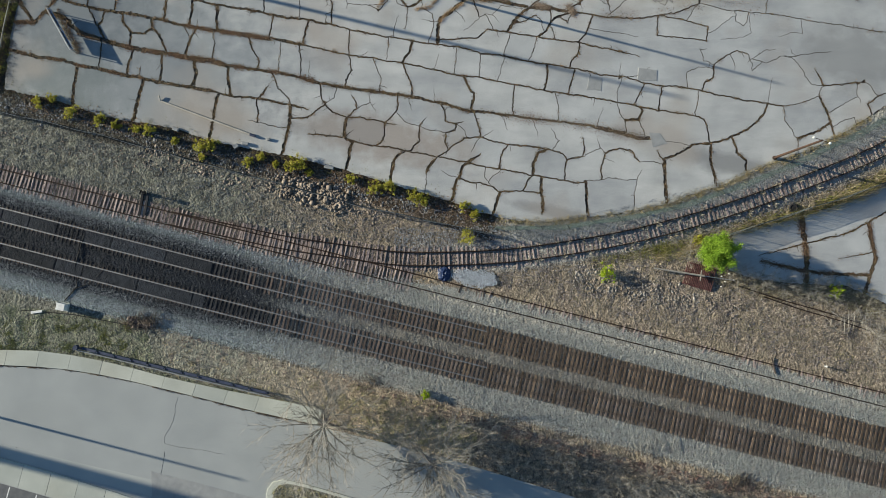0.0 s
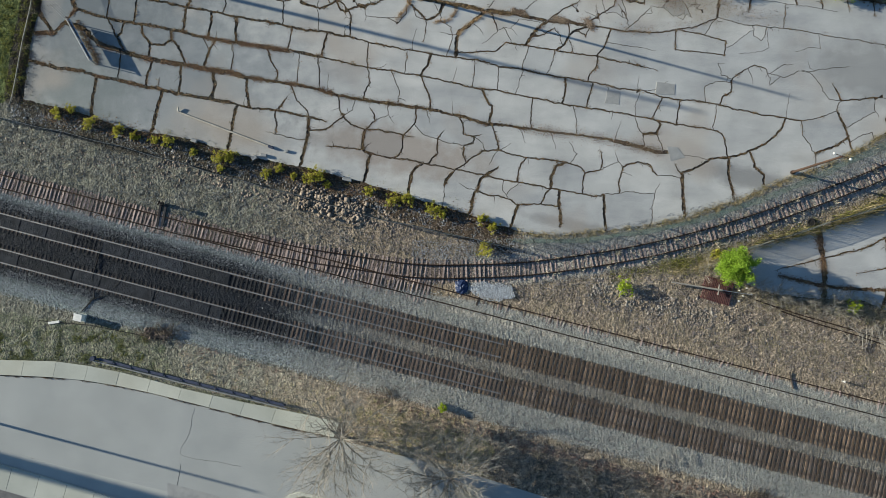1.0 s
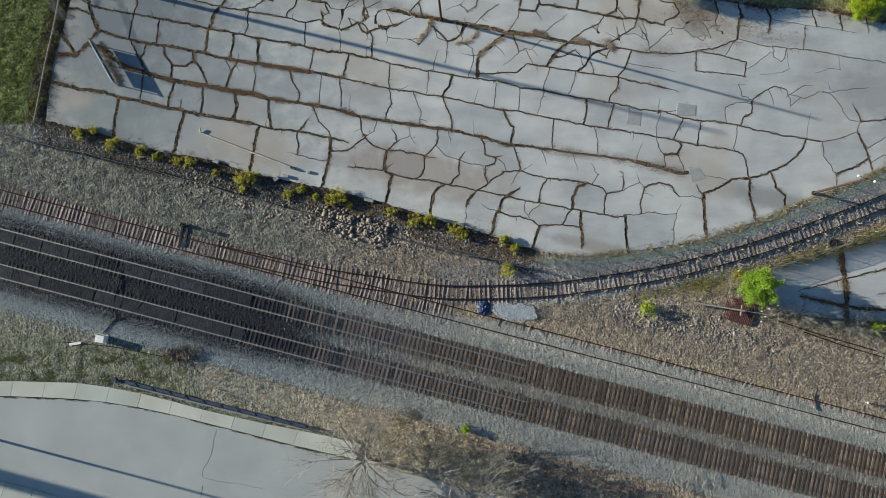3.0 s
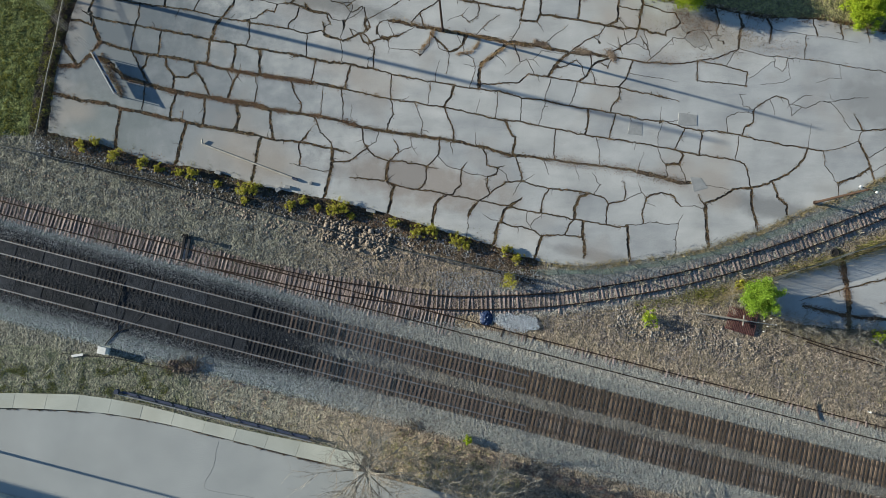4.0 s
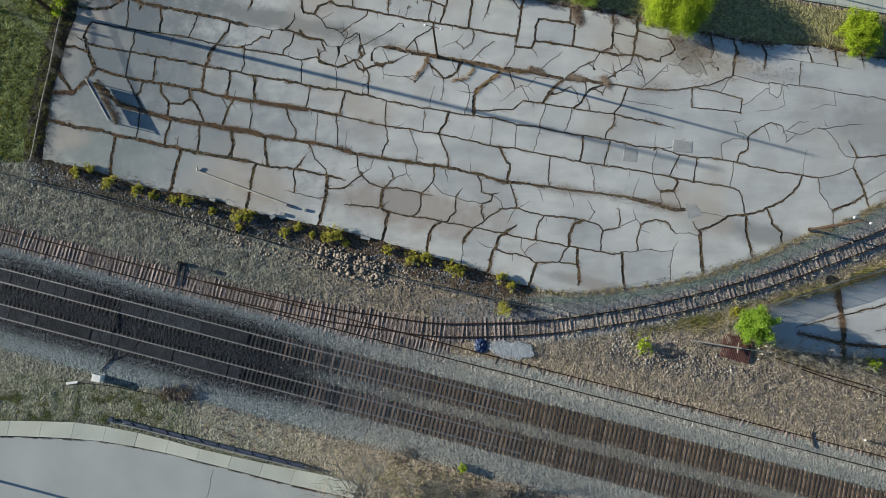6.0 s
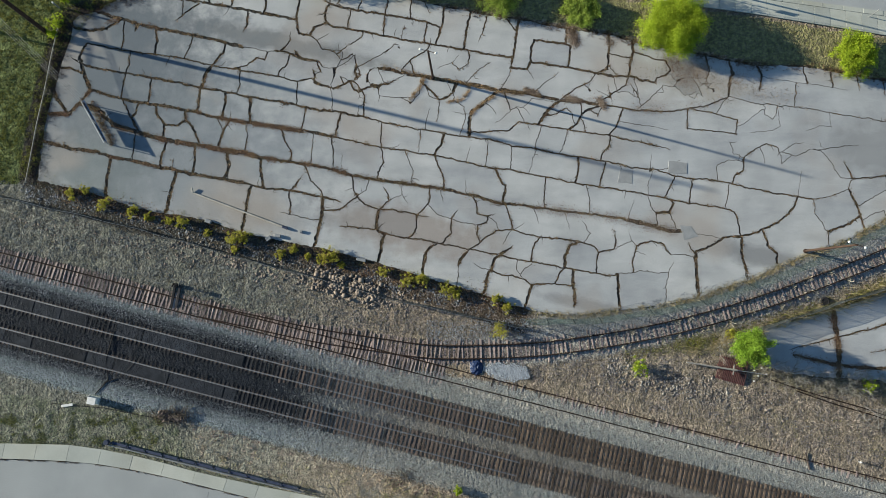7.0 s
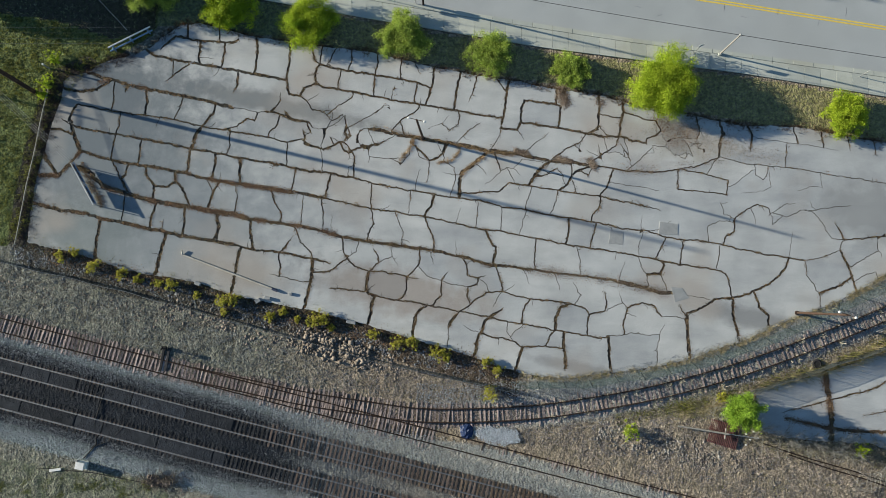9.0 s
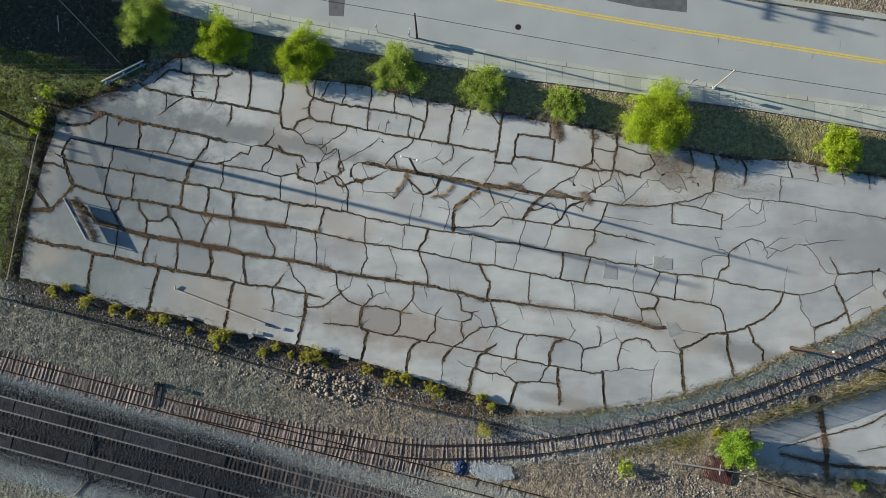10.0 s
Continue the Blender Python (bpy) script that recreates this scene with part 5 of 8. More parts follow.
joint(0.25, (30.9, 16.9), (30.8, 14.9), (31.2, 13.0), (31.5, 11.7))
joint(0.18, (33.4, 17.7), (33.9, 15.9), (34.9, 14.9), (35.1, 13.1))
joint(0.1, (39.5, 21.3), (39.6, 19.5), (40.3, 18.5), (40.9, 17.4), (41.0, 15.7))
joint(0.2, (40.9, 17.4), (43.6, 18.5), (44.9, 19.3))
joint(0.1, (39.5, 21.3), (41.8, 21.7), (43.1, 22.3), (43.7, 22.5), (43.9, 23.4), (44.2, 23.8))
joint(0.18, (43.7, 22.5), (44.4, 20.8), (44.9, 19.3), (45.4, 17.4))
joint(0.05, (37.7, 21.6), (37.9, 23.1), (38.2, 24.8))
joint(0.14, (30.0, 23.1), (30.3, 24.1), (31.4, 24.8), (31.4, 26.1))
joint(0.1, (29.9, 33.7), (33.0, 32.8), (35.7, 32.6), (39.0, 32.2), (42.3, 31.6), (45.6, 31.1), (50.1, 30.3), (54.9, 29.6))
joint(0.12, (25.0, 32.2), (27.3, 32.5), (29.9, 33.7))
joint(0.14, (27.4, 39.0), (27.7, 36.9), (27.3, 35.7))
joint(0.2, (30.2, 38.5), (30.4, 36.9), (29.9, 33.7))
joint(0.2, (33.4, 37.6), (33.9, 36.3), (33.6, 34.2))
joint(0.15, (38.9, 37.3), (39.4, 35.0))
joint(0.15, (42.2, 36.9), (42.3, 34.7))
joint(0.15, (45.2, 36.1), (45.6, 34.3))
joint(0.15, (48.3, 35.5), (48.5, 33.8))
joint(0.1, (38.0, 35.2), (37.7, 32.4))
joint(0.12, (25.0, 32.2), (28.3, 31.6), (30.8, 30.8), (30.6, 29.1), (27.6, 29.5), (24.9, 29.7), (25.0, 32.2))
joint(0.08, (29.9, 33.7), (28.3, 31.6))
joint(0.06, (34.4, 32.2), (33.0, 31.4), (31.6, 30.3), (30.8, 30.0))
joint(0.3, (-51.3, 34.3), (-50.2, 33.3), (-48.7, 31.5))
joint(0.35, (-47.8, 38.4), (-47.1, 36.4), (-46.2, 34.4))
joint(0.2, (-50.1, 37.1), (-48.7, 37.1), (-47.1, 36.4))
joint(0.25, (-48.7, 42.2), (-46.6, 41.7), (-44.6, 42.0), (-42.9, 43.1))
joint(0.2, (-46.9, 40.2), (-47.5, 39.0), (-47.8, 38.3))
joint(0.12, (-22.4, 42.0), (-22.4, 40.6), (-23.0, 39.8), (-23.4, 38.9))
joint(0.12, (-20.1, 41.2), (-19.2, 40.5), (-18.7, 39.6), (-17.2, 39.3))
joint(0.08, (-17.9, 41.4), (-18.7, 40.9), (-19.2, 40.5))
joint(0.1, (-10.0, 35.6), (-8.5, 36.3), (-8.4, 36.5))
joint(0.08, (18.5, 35.7), (19.0, 34.6), (19.7, 33.7))
joint(0.07, (16.4, 36.1), (16.5, 35.0), (16.7, 34.2))
joint(0.08, (4.6, 32.7), (5.6, 32.2), (6.0, 32.9))
joint(0.06, (5.5, 32.1), (6.3, 31.4))
joint(0.07, (-3.8, 34.8), (-3.0, 33.9))
joint(0.08, (0.9, 32.9), (1.9, 32.1), (2.2, 31.4))
joint(0.08, (8.4, 32.2), (9.7, 31.7), (11.3, 31.4))
joint(0.05, (33.7, 36.1), (35.9, 35.7), (39.2, 35.2), (44.2, 34.5))
joint(0.05, (38.9, 29.5), (40.6, 30.1), (41.9, 30.0), (41.7, 31.6))
joint(0.05, (32.2, 29.3), (34.9, 29.5), (35.9, 30.1), (35.8, 32.5))
joint(0.06, (16.3, 34.2), (18.0, 34.2), (19.3, 33.2))
joint(0.1, (-3.1, 37.8), (-2.6, 37.3), (-2.1, 36.8), (-1.4, 37.3))
joint(0.12, (-1.0, 39.3), (-1.0, 37.7))
joint(0.09, (-6.8, 35.5), (-7.0, 33.9), (-7.8, 32.9), (-9.2, 32.8))
joint(0.09, (-6.3, 34.6), (-5.7, 33.6), (-4.5, 33.1))
joint(0.09, (-2.8, 35.4), (-2.9, 34.1), (-2.7, 33.1), (-1.6, 32.4))
joint(0.1, (12.9, 35.0), (13.5, 34.4), (13.5, 33.8))
joint(0.08, (14.2, 34.5), (15.5, 33.8))
joint(0.1, (15.6, 35.4), (15.7, 34.2), (16.3, 33.5))
joint(0.12, (18.3, 35.3), (18.9, 34.2), (19.4, 33.1))
joint(0.12, (10.3, 32.5), (9.3, 31.5), (8.3, 30.8))
joint(0.1, (10.6, 32.3), (11.3, 31.5), (11.3, 30.4))
joint(0.12, (12.3, 32.5), (12.3, 31.1))
joint(0.12, (13.1, 32.2), (14.3, 31.5), (14.7, 30.9))
joint(0.1, (15.0, 32.1), (14.1, 31.0))
joint(0.12, (31.4, 26.4), (32.3, 26.9), (33.0, 27.4), (34.2, 27.9), (35.2, 27.6))
joint(0.08, (34.0, 32.8), (34.2, 31.5), (35.0, 30.9), (35.5, 31.4), (35.7, 32.8))
joint(0.15, (-14.82, 23.84), (-14.56, 22.30), (-14.25, 21.62))
joint(0.085, (-12.85, 23.16), (-13.14, 22.30), (-14.25, 21.62))
joint(0.15, (-14.25, 21.62), (-15.09, 20.82), (-16.14, 20.00), (-17.80, 19.78))
joint(0.15, (-14.25, 21.62), (-13.27, 20.61), (-11.60, 19.99))
joint(0.26, (-11.60, 19.99), (-11.81, 19.23), (-11.89, 18.01), (-11.82, 17.55), (-10.97, 17.18))
joint(0.085, (-11.82, 17.64), (-11.29, 18.25), (-10.84, 18.62))
joint(0.15, (-16.27, 18.07), (-14.45, 17.92), (-11.82, 17.61))
joint(0.15, (-11.02, 22.75), (-10.56, 21.68), (-10.37, 21.00), (-11.60, 19.99))
joint(0.085, (-10.37, 21.06), (-9.41, 21.52))
joint(0.15, (-11.60, 19.99), (-9.94, 19.99), (-8.43, 19.68), (-7.07, 19.38), (-5.71, 19.16))
joint(0.085, (-9.20, 22.60), (-8.74, 21.68), (-8.19, 20.76))
joint(0.15, (-5.72, 22.44), (-5.66, 21.37), (-5.71, 20.69), (-6.47, 19.99), (-7.07, 19.38))
joint(0.15, (-7.07, 19.38), (-7.15, 18.31), (-7.36, 17.39), (-8.17, 16.72))
joint(0.15, (-10.97, 17.18), (-9.01, 16.78), (-7.50, 16.57), (-5.69, 16.32), (-4.19, 15.93), (-2.38, 15.62), (-0.87, 15.41))
joint(0.15, (-0.87, 15.41), (0.93, 14.95), (3.34, 14.50), (5.74, 13.98), (7.84, 13.59), (10.08, 13.19), (11.13, 13.04))
joint(0.26, (-10.97, 17.18), (-11.12, 16.33), (-11.35, 15.26), (-11.55, 14.20), (-11.69, 13.29))
joint(0.085, (-5.71, 20.69), (-4.95, 19.53), (-3.29, 18.98))
joint(0.15, (-2.24, 20.08), (-2.99, 19.22), (-3.14, 18.30), (-3.04, 17.39), (-4.04, 16.17), (-5.39, 15.72))
joint(0.26, (-5.39, 15.72), (-6.05, 14.96), (-6.28, 13.74), (-6.43, 12.38))
joint(0.085, (-4.51, 22.29), (-4.05, 21.37), (-4.20, 20.75))
joint(0.085, (-3.29, 18.98), (-1.78, 18.46), (0.03, 18.24), (0.93, 18.42))
joint(0.15, (-0.73, 21.82), (-0.12, 20.75), (0.03, 19.52), (0.69, 19.16))
joint(0.15, (2.14, 19.52), (1.30, 19.22), (1.14, 18.42), (0.03, 18.15), (-0.03, 17.08), (0.15, 16.32))
joint(0.15, (3.49, 17.63), (2.29, 17.60), (1.23, 16.93), (0.15, 16.17), (-0.72, 15.41), (-1.32, 15.11))
joint(0.085, (1.24, 19.28), (2.14, 18.45), (2.50, 17.63))
joint(0.26, (-1.32, 15.11), (-1.92, 14.20), (-2.22, 13.44))
joint(0.085, (-2.22, 13.44), (-2.25, 12.53), (-2.43, 11.26))
joint(0.085, (-0.57, 13.74), (0.33, 13.13), (1.53, 12.89))
joint(0.15, (3.05, 21.05), (3.65, 19.83), (4.01, 18.45), (4.01, 17.84))
joint(0.085, (5.60, 18.45), (4.40, 17.69), (3.49, 17.63))
joint(0.085, (4.40, 17.63), (3.58, 17.14), (3.28, 16.47), (2.98, 15.80))
joint(0.15, (3.49, 17.63), (5.15, 17.32), (7.25, 16.77), (8.46, 16.71), (10.26, 16.56), (11.91, 16.25))
joint(0.26, (4.18, 15.71), (3.04, 14.95), (1.98, 14.19), (1.59, 13.13), (1.17, 12.38), (0.93, 11.02), (0.57, 9.96))
joint(0.15, (1.53, 12.89), (2.73, 12.38), (3.93, 12.29), (5.13, 11.92), (6.33, 11.26), (7.82, 11.26), (9.02, 11.32), (10.52, 11.02))
joint(0.085, (4.54, 13.89), (4.59, 12.83), (5.43, 12.07))
joint(0.085, (6.49, 13.89), (5.74, 13.28), (5.43, 12.77))
joint(0.15, (7.40, 16.77), (6.59, 15.86), (6.34, 14.95), (6.28, 13.89))
joint(0.085, (6.36, 19.83), (6.96, 19.37), (7.11, 18.30))
joint(0.26, (11.91, 16.25), (10.70, 15.71), (10.25, 14.65), (10.08, 13.19))
joint(0.15, (10.08, 13.19), (9.48, 12.53), (9.02, 11.32))
joint(0.26, (6.33, 11.26), (6.02, 10.41), (5.57, 8.91))
joint(0.26, (11.13, 13.04), (11.06, 11.62), (11.26, 10.11), (11.45, 8.46))
joint(0.15, (11.91, 16.16), (13.56, 15.71), (14.15, 14.95), (13.84, 13.73), (13.83, 12.52))
joint(0.15, (14.15, 14.95), (15.96, 15.40), (16.27, 16.46), (15.92, 17.53))
joint(0.085, (15.96, 15.40), (16.61, 15.16))
joint(0.085, (12.38, 18.75), (12.82, 17.68), (13.27, 17.23), (12.51, 16.47))
joint(0.15, (11.13, 13.04), (13.83, 12.52), (15.62, 12.28), (16.22, 12.37))
joint(0.085, (10.43, 19.21), (10.87, 17.69))
joint(0.085, (17.62, 17.62), (18.05, 16.40), (18.64, 15.79))
joint(0.15, (18.64, 15.79), (18.33, 15.03), (18.02, 13.82), (18.06, 12.85))
joint(0.085, (16.84, 15.88), (17.75, 16.19))
joint(0.15, (18.64, 15.79), (19.85, 16.25), (20.45, 16.40), (21.65, 15.94), (22.59, 14.73))
joint(0.085, (22.59, 14.73), (23.73, 14.82), (25.46, 14.57))
joint(0.085, (18.63, 15.03), (19.68, 14.64))
joint(0.15, (24.59, 16.24), (24.93, 15.33), (25.46, 14.67))
joint(0.085, (16.20, 12.55), (17.40, 12.61), (18.90, 12.85), (20.10, 13.15))
joint(0.085, (19.80, 12.91), (20.99, 12.55), (22.25, 12.76), (22.81, 13.88))
joint(0.085, (22.25, 12.76), (21.93, 11.10), (21.78, 9.44))
joint(0.26, (16.20, 12.55), (16.34, 11.10), (16.46, 9.29), (16.60, 8.09))
joint(0.06, (16.70, 30.64), (18.52, 30.33), (20.64, 30.01), (22.75, 29.55))
joint(0.085, (30.75, 28.14), (29.84, 28.14), (30.13, 27.37), (30.17, 26.75), (31.46, 26.29))
joint(0.085, (33.45, 27.37), (33.73, 26.59), (33.92, 25.52))
joint(0.085, (35.42, 27.52), (35.99, 26.28), (35.82, 25.51), (36.94, 25.91))
joint(0.085, (36.00, 26.84), (37.50, 26.43), (38.87, 26.96), (39.27, 27.20))
joint(0.085, (35.70, 26.90), (36.62, 27.36), (37.54, 27.98), (38.76, 28.13))
joint(0.085, (39.27, 27.20), (40.60, 27.14), (41.47, 26.12), (42.13, 25.04), (42.61, 23.88), (44.05, 23.72))
joint(0.085, (39.27, 27.20), (40.84, 27.26), (42.36, 27.45), (43.57, 27.66), (45.24, 27.81))
joint(0.15, (43.21, 25.81), (43.63, 24.89), (44.05, 23.72))
joint(0.15, (44.05, 23.72), (45.55, 23.81), (47.06, 23.96), (48.57, 24.12))
joint(0.085, (48.74, 24.58), (47.95, 23.66), (48.07, 22.58))
joint(0.085, (45.15, 20.60), (46.68, 21.67), (48.52, 22.58))
joint(0.085, (48.57, 24.12), (49.47, 23.96), (50.09, 22.83))
joint(0.15, (49.23, 21.51), (50.46, 22.43), (51.99, 23.04))
joint(0.15, (49.23, 21.51), (49.64, 20.44))
joint(0.085, (45.69, 18.92), (46.61, 19.68), (47.67, 19.99), (47.94, 18.92))
joint(0.085, (28.23, 23.37), (28.25, 24.45), (28.27, 25.37), (29.64, 26.04), (31.51, 25.83))
joint(0.085, (27.05, 24.60), (27.28, 25.83))
joint(0.085, (20.26, 24.61), (21.47, 24.76), (22.68, 25.07), (23.91, 26.05))
joint(0.085, (20.59, 26.61), (20.26, 24.61))
joint(0.085, (-28.14, 39.76), (-26.43, 39.45), (-25.18, 39.13), (-24.41, 39.19))
joint(0.15, (-29.42, 36.37), (-27.60, 37.40), (-26.40, 38.34), (-25.47, 38.18), (-25.18, 39.06))
joint(0.15, (-22.54, 38.49), (-22.82, 37.39), (-23.58, 36.92), (-23.72, 36.14))
joint(0.15, (-22.09, 39.12), (-20.84, 38.33), (-19.29, 38.02), (-18.96, 37.23), (-18.58, 36.54))
joint(0.085, (-17.53, 34.66), (-17.09, 36.13), (-16.96, 37.07), (-16.19, 37.54), (-14.67, 38.64))
joint(0.15, (-14.67, 38.64), (-14.34, 37.23), (-13.96, 36.28), (-14.93, 35.41))
joint(0.085, (-14.93, 35.41), (-15.95, 35.91), (-15.87, 36.44))
joint(0.15, (-14.93, 35.41), (-13.99, 34.57), (-13.52, 33.85), (-13.51, 32.86), (-13.58, 31.06))
joint(0.15, (-13.84, 34.35), (-12.77, 34.88), (-11.69, 34.56), (-11.24, 35.34), (-10.32, 35.34), (-9.55, 35.90))
joint(0.085, (-12.77, 34.97), (-13.09, 35.81), (-12.79, 36.91), (-11.72, 37.22))
joint(0.085, (-11.69, 34.56), (-11.82, 32.92))
joint(0.085, (-11.68, 33.79), (-9.99, 33.47), (-8.15, 33.47), (-7.48, 33.78))
joint(0.085, (-2.94, 31.76), (-0.95, 31.45))
joint(0.085, (3.94, 31.97), (4.71, 32.37), (5.31, 31.29), (5.68, 30.91))
joint(0.12, (-22.53, 41.71), (-22.51, 40.66), (-22.77, 39.96))
joint(0.1, (-23.71, 39.47), (-23.25, 40.31))
joint(0.2, (-24.31, 39.26), (-23.16, 39.12), (-22.47, 38.84), (-21.65, 38.56), (-20.9, 38.14), (-20.08, 38.0), (-19.33, 37.87))
joint(0.12, (-21.65, 38.56), (-22.01, 39.33))
joint(0.1, (-17.59, 38.91), (-16.24, 39.4), (-15.23, 40.09))
joint(0.1, (-16.91, 39.05), (-16.69, 38.35))
joint(0.08, (-16.23, 39.33), (-16.09, 38.56), (-16.35, 38.07))
joint(0.13, (-19.21, 38.56), (-18.85, 37.73), (-18.57, 37.03))
joint(0.06, (-18.58, 37.31), (-17.69, 37.03), (-16.81, 37.17))
joint(0.11, (-16.35, 38.0), (-15.54, 38.42), (-14.94, 38.84), (-14.8, 38.42))
joint(0.11, (-17.29, 37.31), (-17.21, 36.48), (-17.33, 35.99))
joint(0.07, (-17.21, 36.62), (-16.68, 37.31), (-16.42, 38.0))
joint(0.08, (-9.93, 40.16), (-9.39, 39.88), (-8.91, 39.46))
joint(0.08, (-11.42, 39.39), (-10.74, 39.05), (-10.19, 39.05))
joint(0.2, (-19.72, 37.03), (-19.44, 36.34), (-19.42, 35.23))
joint(0.1, (-19.44, 36.27), (-18.7, 36.69))
joint(0.18, (-19.42, 35.23), (-18.33, 34.89), (-17.45, 34.61), (-16.64, 34.75), (-15.63, 35.3), (-14.83, 35.51), (-14.43, 36.06), (-14.71, 36.82), (-14.92, 37.31))
joint(0.13, (-16.53, 36.27), (-16.18, 35.78), (-15.97, 35.23))
joint(0.18, (-15.23, 35.3), (-14.75, 34.61), (-14.07, 34.2), (-13.26, 34.61), (-12.59, 35.09), (-11.91, 34.89), (-11.38, 35.23), (-10.56, 35.02))
joint(0.13, (-13.2, 35.23), (-13.21, 36.27), (-12.61, 36.96))
joint(0.07, (-11.93, 36.82), (-11.38, 35.99), (-11.11, 35.3))
joint(0.12, (-7.4, 36.61), (-7.47, 37.58))
joint(0.07, (2.1, 30.29), (3.04, 31.11), (3.72, 31.52))
joint(0.06, (13.38, 35.09), (13.3, 34.26))
joint(0.06, (6.49, 33.37), (7.63, 33.16), (8.97, 33.03), (9.98, 32.89))
joint(0.07, (18.1, 35.37), (18.62, 34.54), (18.81, 33.85))
joint(0.1, (-36.85, 44.38), (-37.3, 43.76), (-37.47, 43.06))
joint(0.07, (-42.15, 45.51), (-42.46, 44.81))
joint(0.13, (-41.05, 42.37), (-41.28, 41.39))
joint(0.08, (-33.95, 40.0), (-34.48, 39.65), (-34.79, 38.96))
joint(0.07, (-32.06, 45.99), (-30.69, 45.78))
joint(0.09, (-25.83, 48.09), (-25.27, 47.38))
walker = random.Random(61)
for k in range(20):
    a = np.array((walker.uniform(22.5, 32.5), walker.uniform(33.5, 37.2)))
    steps = [a]
    for _ in range(3):
        steps.append(steps[-1] + np.array((walker.gauss(0, 0.55), walker.gauss(0, 0.4))))
    joint(0.05, *steps)
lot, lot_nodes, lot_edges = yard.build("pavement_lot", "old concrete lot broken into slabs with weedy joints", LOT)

east = Paving(EAST_LOT)
joint = east.joint
joint(0.45, (41.1, 9.2), (41.3, 6.3), (41.6, 4.2), (41.5, 2), (41.4, 0))
joint(0.15, (35.8, 3.8), (39.8, 4.8), (43.1, 5.6), (46.3, 6.4), (48.3, 7.4), (51, 8.9), (62, 14))
joint(0.3, (48.9, 7.5), (49.2, 5), (49.5, 3.5), (48.8, 1.6), (47.9, -1))
joint(0.25, (36.3, 3.2), (39.7, 2.4), (43, 1.8), (48.8, 1.6))
joint(0.12, (45, 3.4), (49.3, 4.3))
east_lot, east_nodes, east_edges = east.build("pavement_east", "shaded concrete yard with gaping weedy cracks", LOT)

for ring in ([(16.8, 24.9), (18.4, 24.7), (18.2, 23.1), (16.5, 23.3)], [(23.7, 18.2), (25, 18.1), (25.8, 16.9), (24.1, 16.4)], [(22.6, 25.9), (24.8, 25.6), (24.7, 24.3), (22.4, 24.4)]):
    flat_sheet("lot_patch", ring, 0.022, PATCH, "dark square repair patch in the concrete", "patch", 0.06, 0.05)

joint_weeds("joint_weeds", lot_nodes, lot_edges, "brown dead weeds packed in the slab joints")
joint_weeds("joint_weeds", east_nodes, east_edges, "brown dead weeds in the cracks", 1.6)

ROWS = [[(-43.3, 30.2), (-41.3, 29.5), (-38.5, 28.7), (-36.5, 28.2), (-33.1, 27.7), (-30.5, 27.2), (-27.8, 26.8), (-25.8, 26.3), (-23.1, 25.8), (-19.7, 25.4), (-17.1, 24.8), (-14.4, 24.0)],
        [(-33.3, 31.7), (-31.6, 31.2), (-27.9, 30.5), (-25.9, 30.2), (-22.5, 29.7), (-20.5, 29.4)],
        [(-50.5, 27.9), (-47.8, 27.2), (-45.1, 26.9), (-43.1, 26.2), (-41.1, 25.9), (-38.4, 25.2), (-35.7, 24.7)],
        [(-51.3, 31.5), (-48.7, 31.5), (-47.5, 32.8), (-46.2, 34.4)],
        [(-44.6, 42.8), (-42.9, 43.1), (-40.9, 42.6), (-38.5, 42.1)]]
for row, n, wide in zip(ROWS, (7500, 3600, 1700, 1500, 700), (0.2, 0.18, 0.12, 0.18, 0.2)):
    leaf_litter("leaf_litter", on_line(row, n), wide, "rust-brown dead leaves drifted along a slab joint", LITTER)
leaf_litter("leaf_litter", on_line([(-14.4, 24.0), (-11.7, 23.6), (-7.8, 23.0), (-4.4, 22.5), (-1.8, 22.0), (0.2, 21.5), (2.2, 20.8), (4.2, 20.7), (7.4, 20.2)], 1700), 0.2, "straw-brown litter drifted along a slab joint", JOINT_WEED)
leaf_litter("leaf_litter", on_line([(7.4, 20.2), (10.7, 19.8), (14.0, 19.3), (17.3, 18.8), (19.9, 18.2), (22.5, 17.6), (24.2, 17.2)], 3800), 0.4, "grey-brown grit and litter along a slab joint", CRUMB, (0.025, 0.06))
for row, n, wide in (([(13.5, 33.3), (17, 32.6), (20, 32.1), (24, 32.0)], 1500, 0.4), ([(19.5, 36.4), (24, 35.6), (28, 35.0), (32, 34.2), (37, 33.4)], 3600, 0.75), ([(21, 33.2), (25.5, 32.6), (30, 33.4)], 1500, 0.5)):
    leaf_litter("concrete_crumbs", on_line(row, n), wide, "crumbled concrete grit on the broken slabs", CRUMB, (0.02, 0.06))
for spot, n, wide in (([(11.3, 41.6), (11.5, 40.9), (11.8, 40.1)], 2600, 0.34), ([(15.7, 41.6), (15.85, 40.8), (16.0, 40.0)], 1800, 0.3), ([(10.4, 33.5), (11.5, 33.3), (12.4, 33.0)], 1300, 0.2), ([(14.4, 33.4), (15.0, 32.6), (15.3, 31.9)], 1700, 0.22), ([(5.4, 34.6), (6.3, 34.3), (7.2, 34.1)], 1300, 0.16)):
    leaf_litter("leaf_litter", on_line(spot, n), wide, "grey-brown litter and crumbs heaped on a broken slab joint", CRUMB, (0.025, 0.07))
leaf_litter("edge_litter", on_line([(-51, 22.2), (-43, 20.4), (-36, 18.6), (-28, 16.4), (-20, 14.4), (-12, 12.6), (-6, 11.3), (2, 9.0)], 7000) + RNG.normal(0, 0.3, 2), 0.55, "rust-brown dead leaves among rubble on the lot's lower edge", LITTER, (0.035, 0.09))
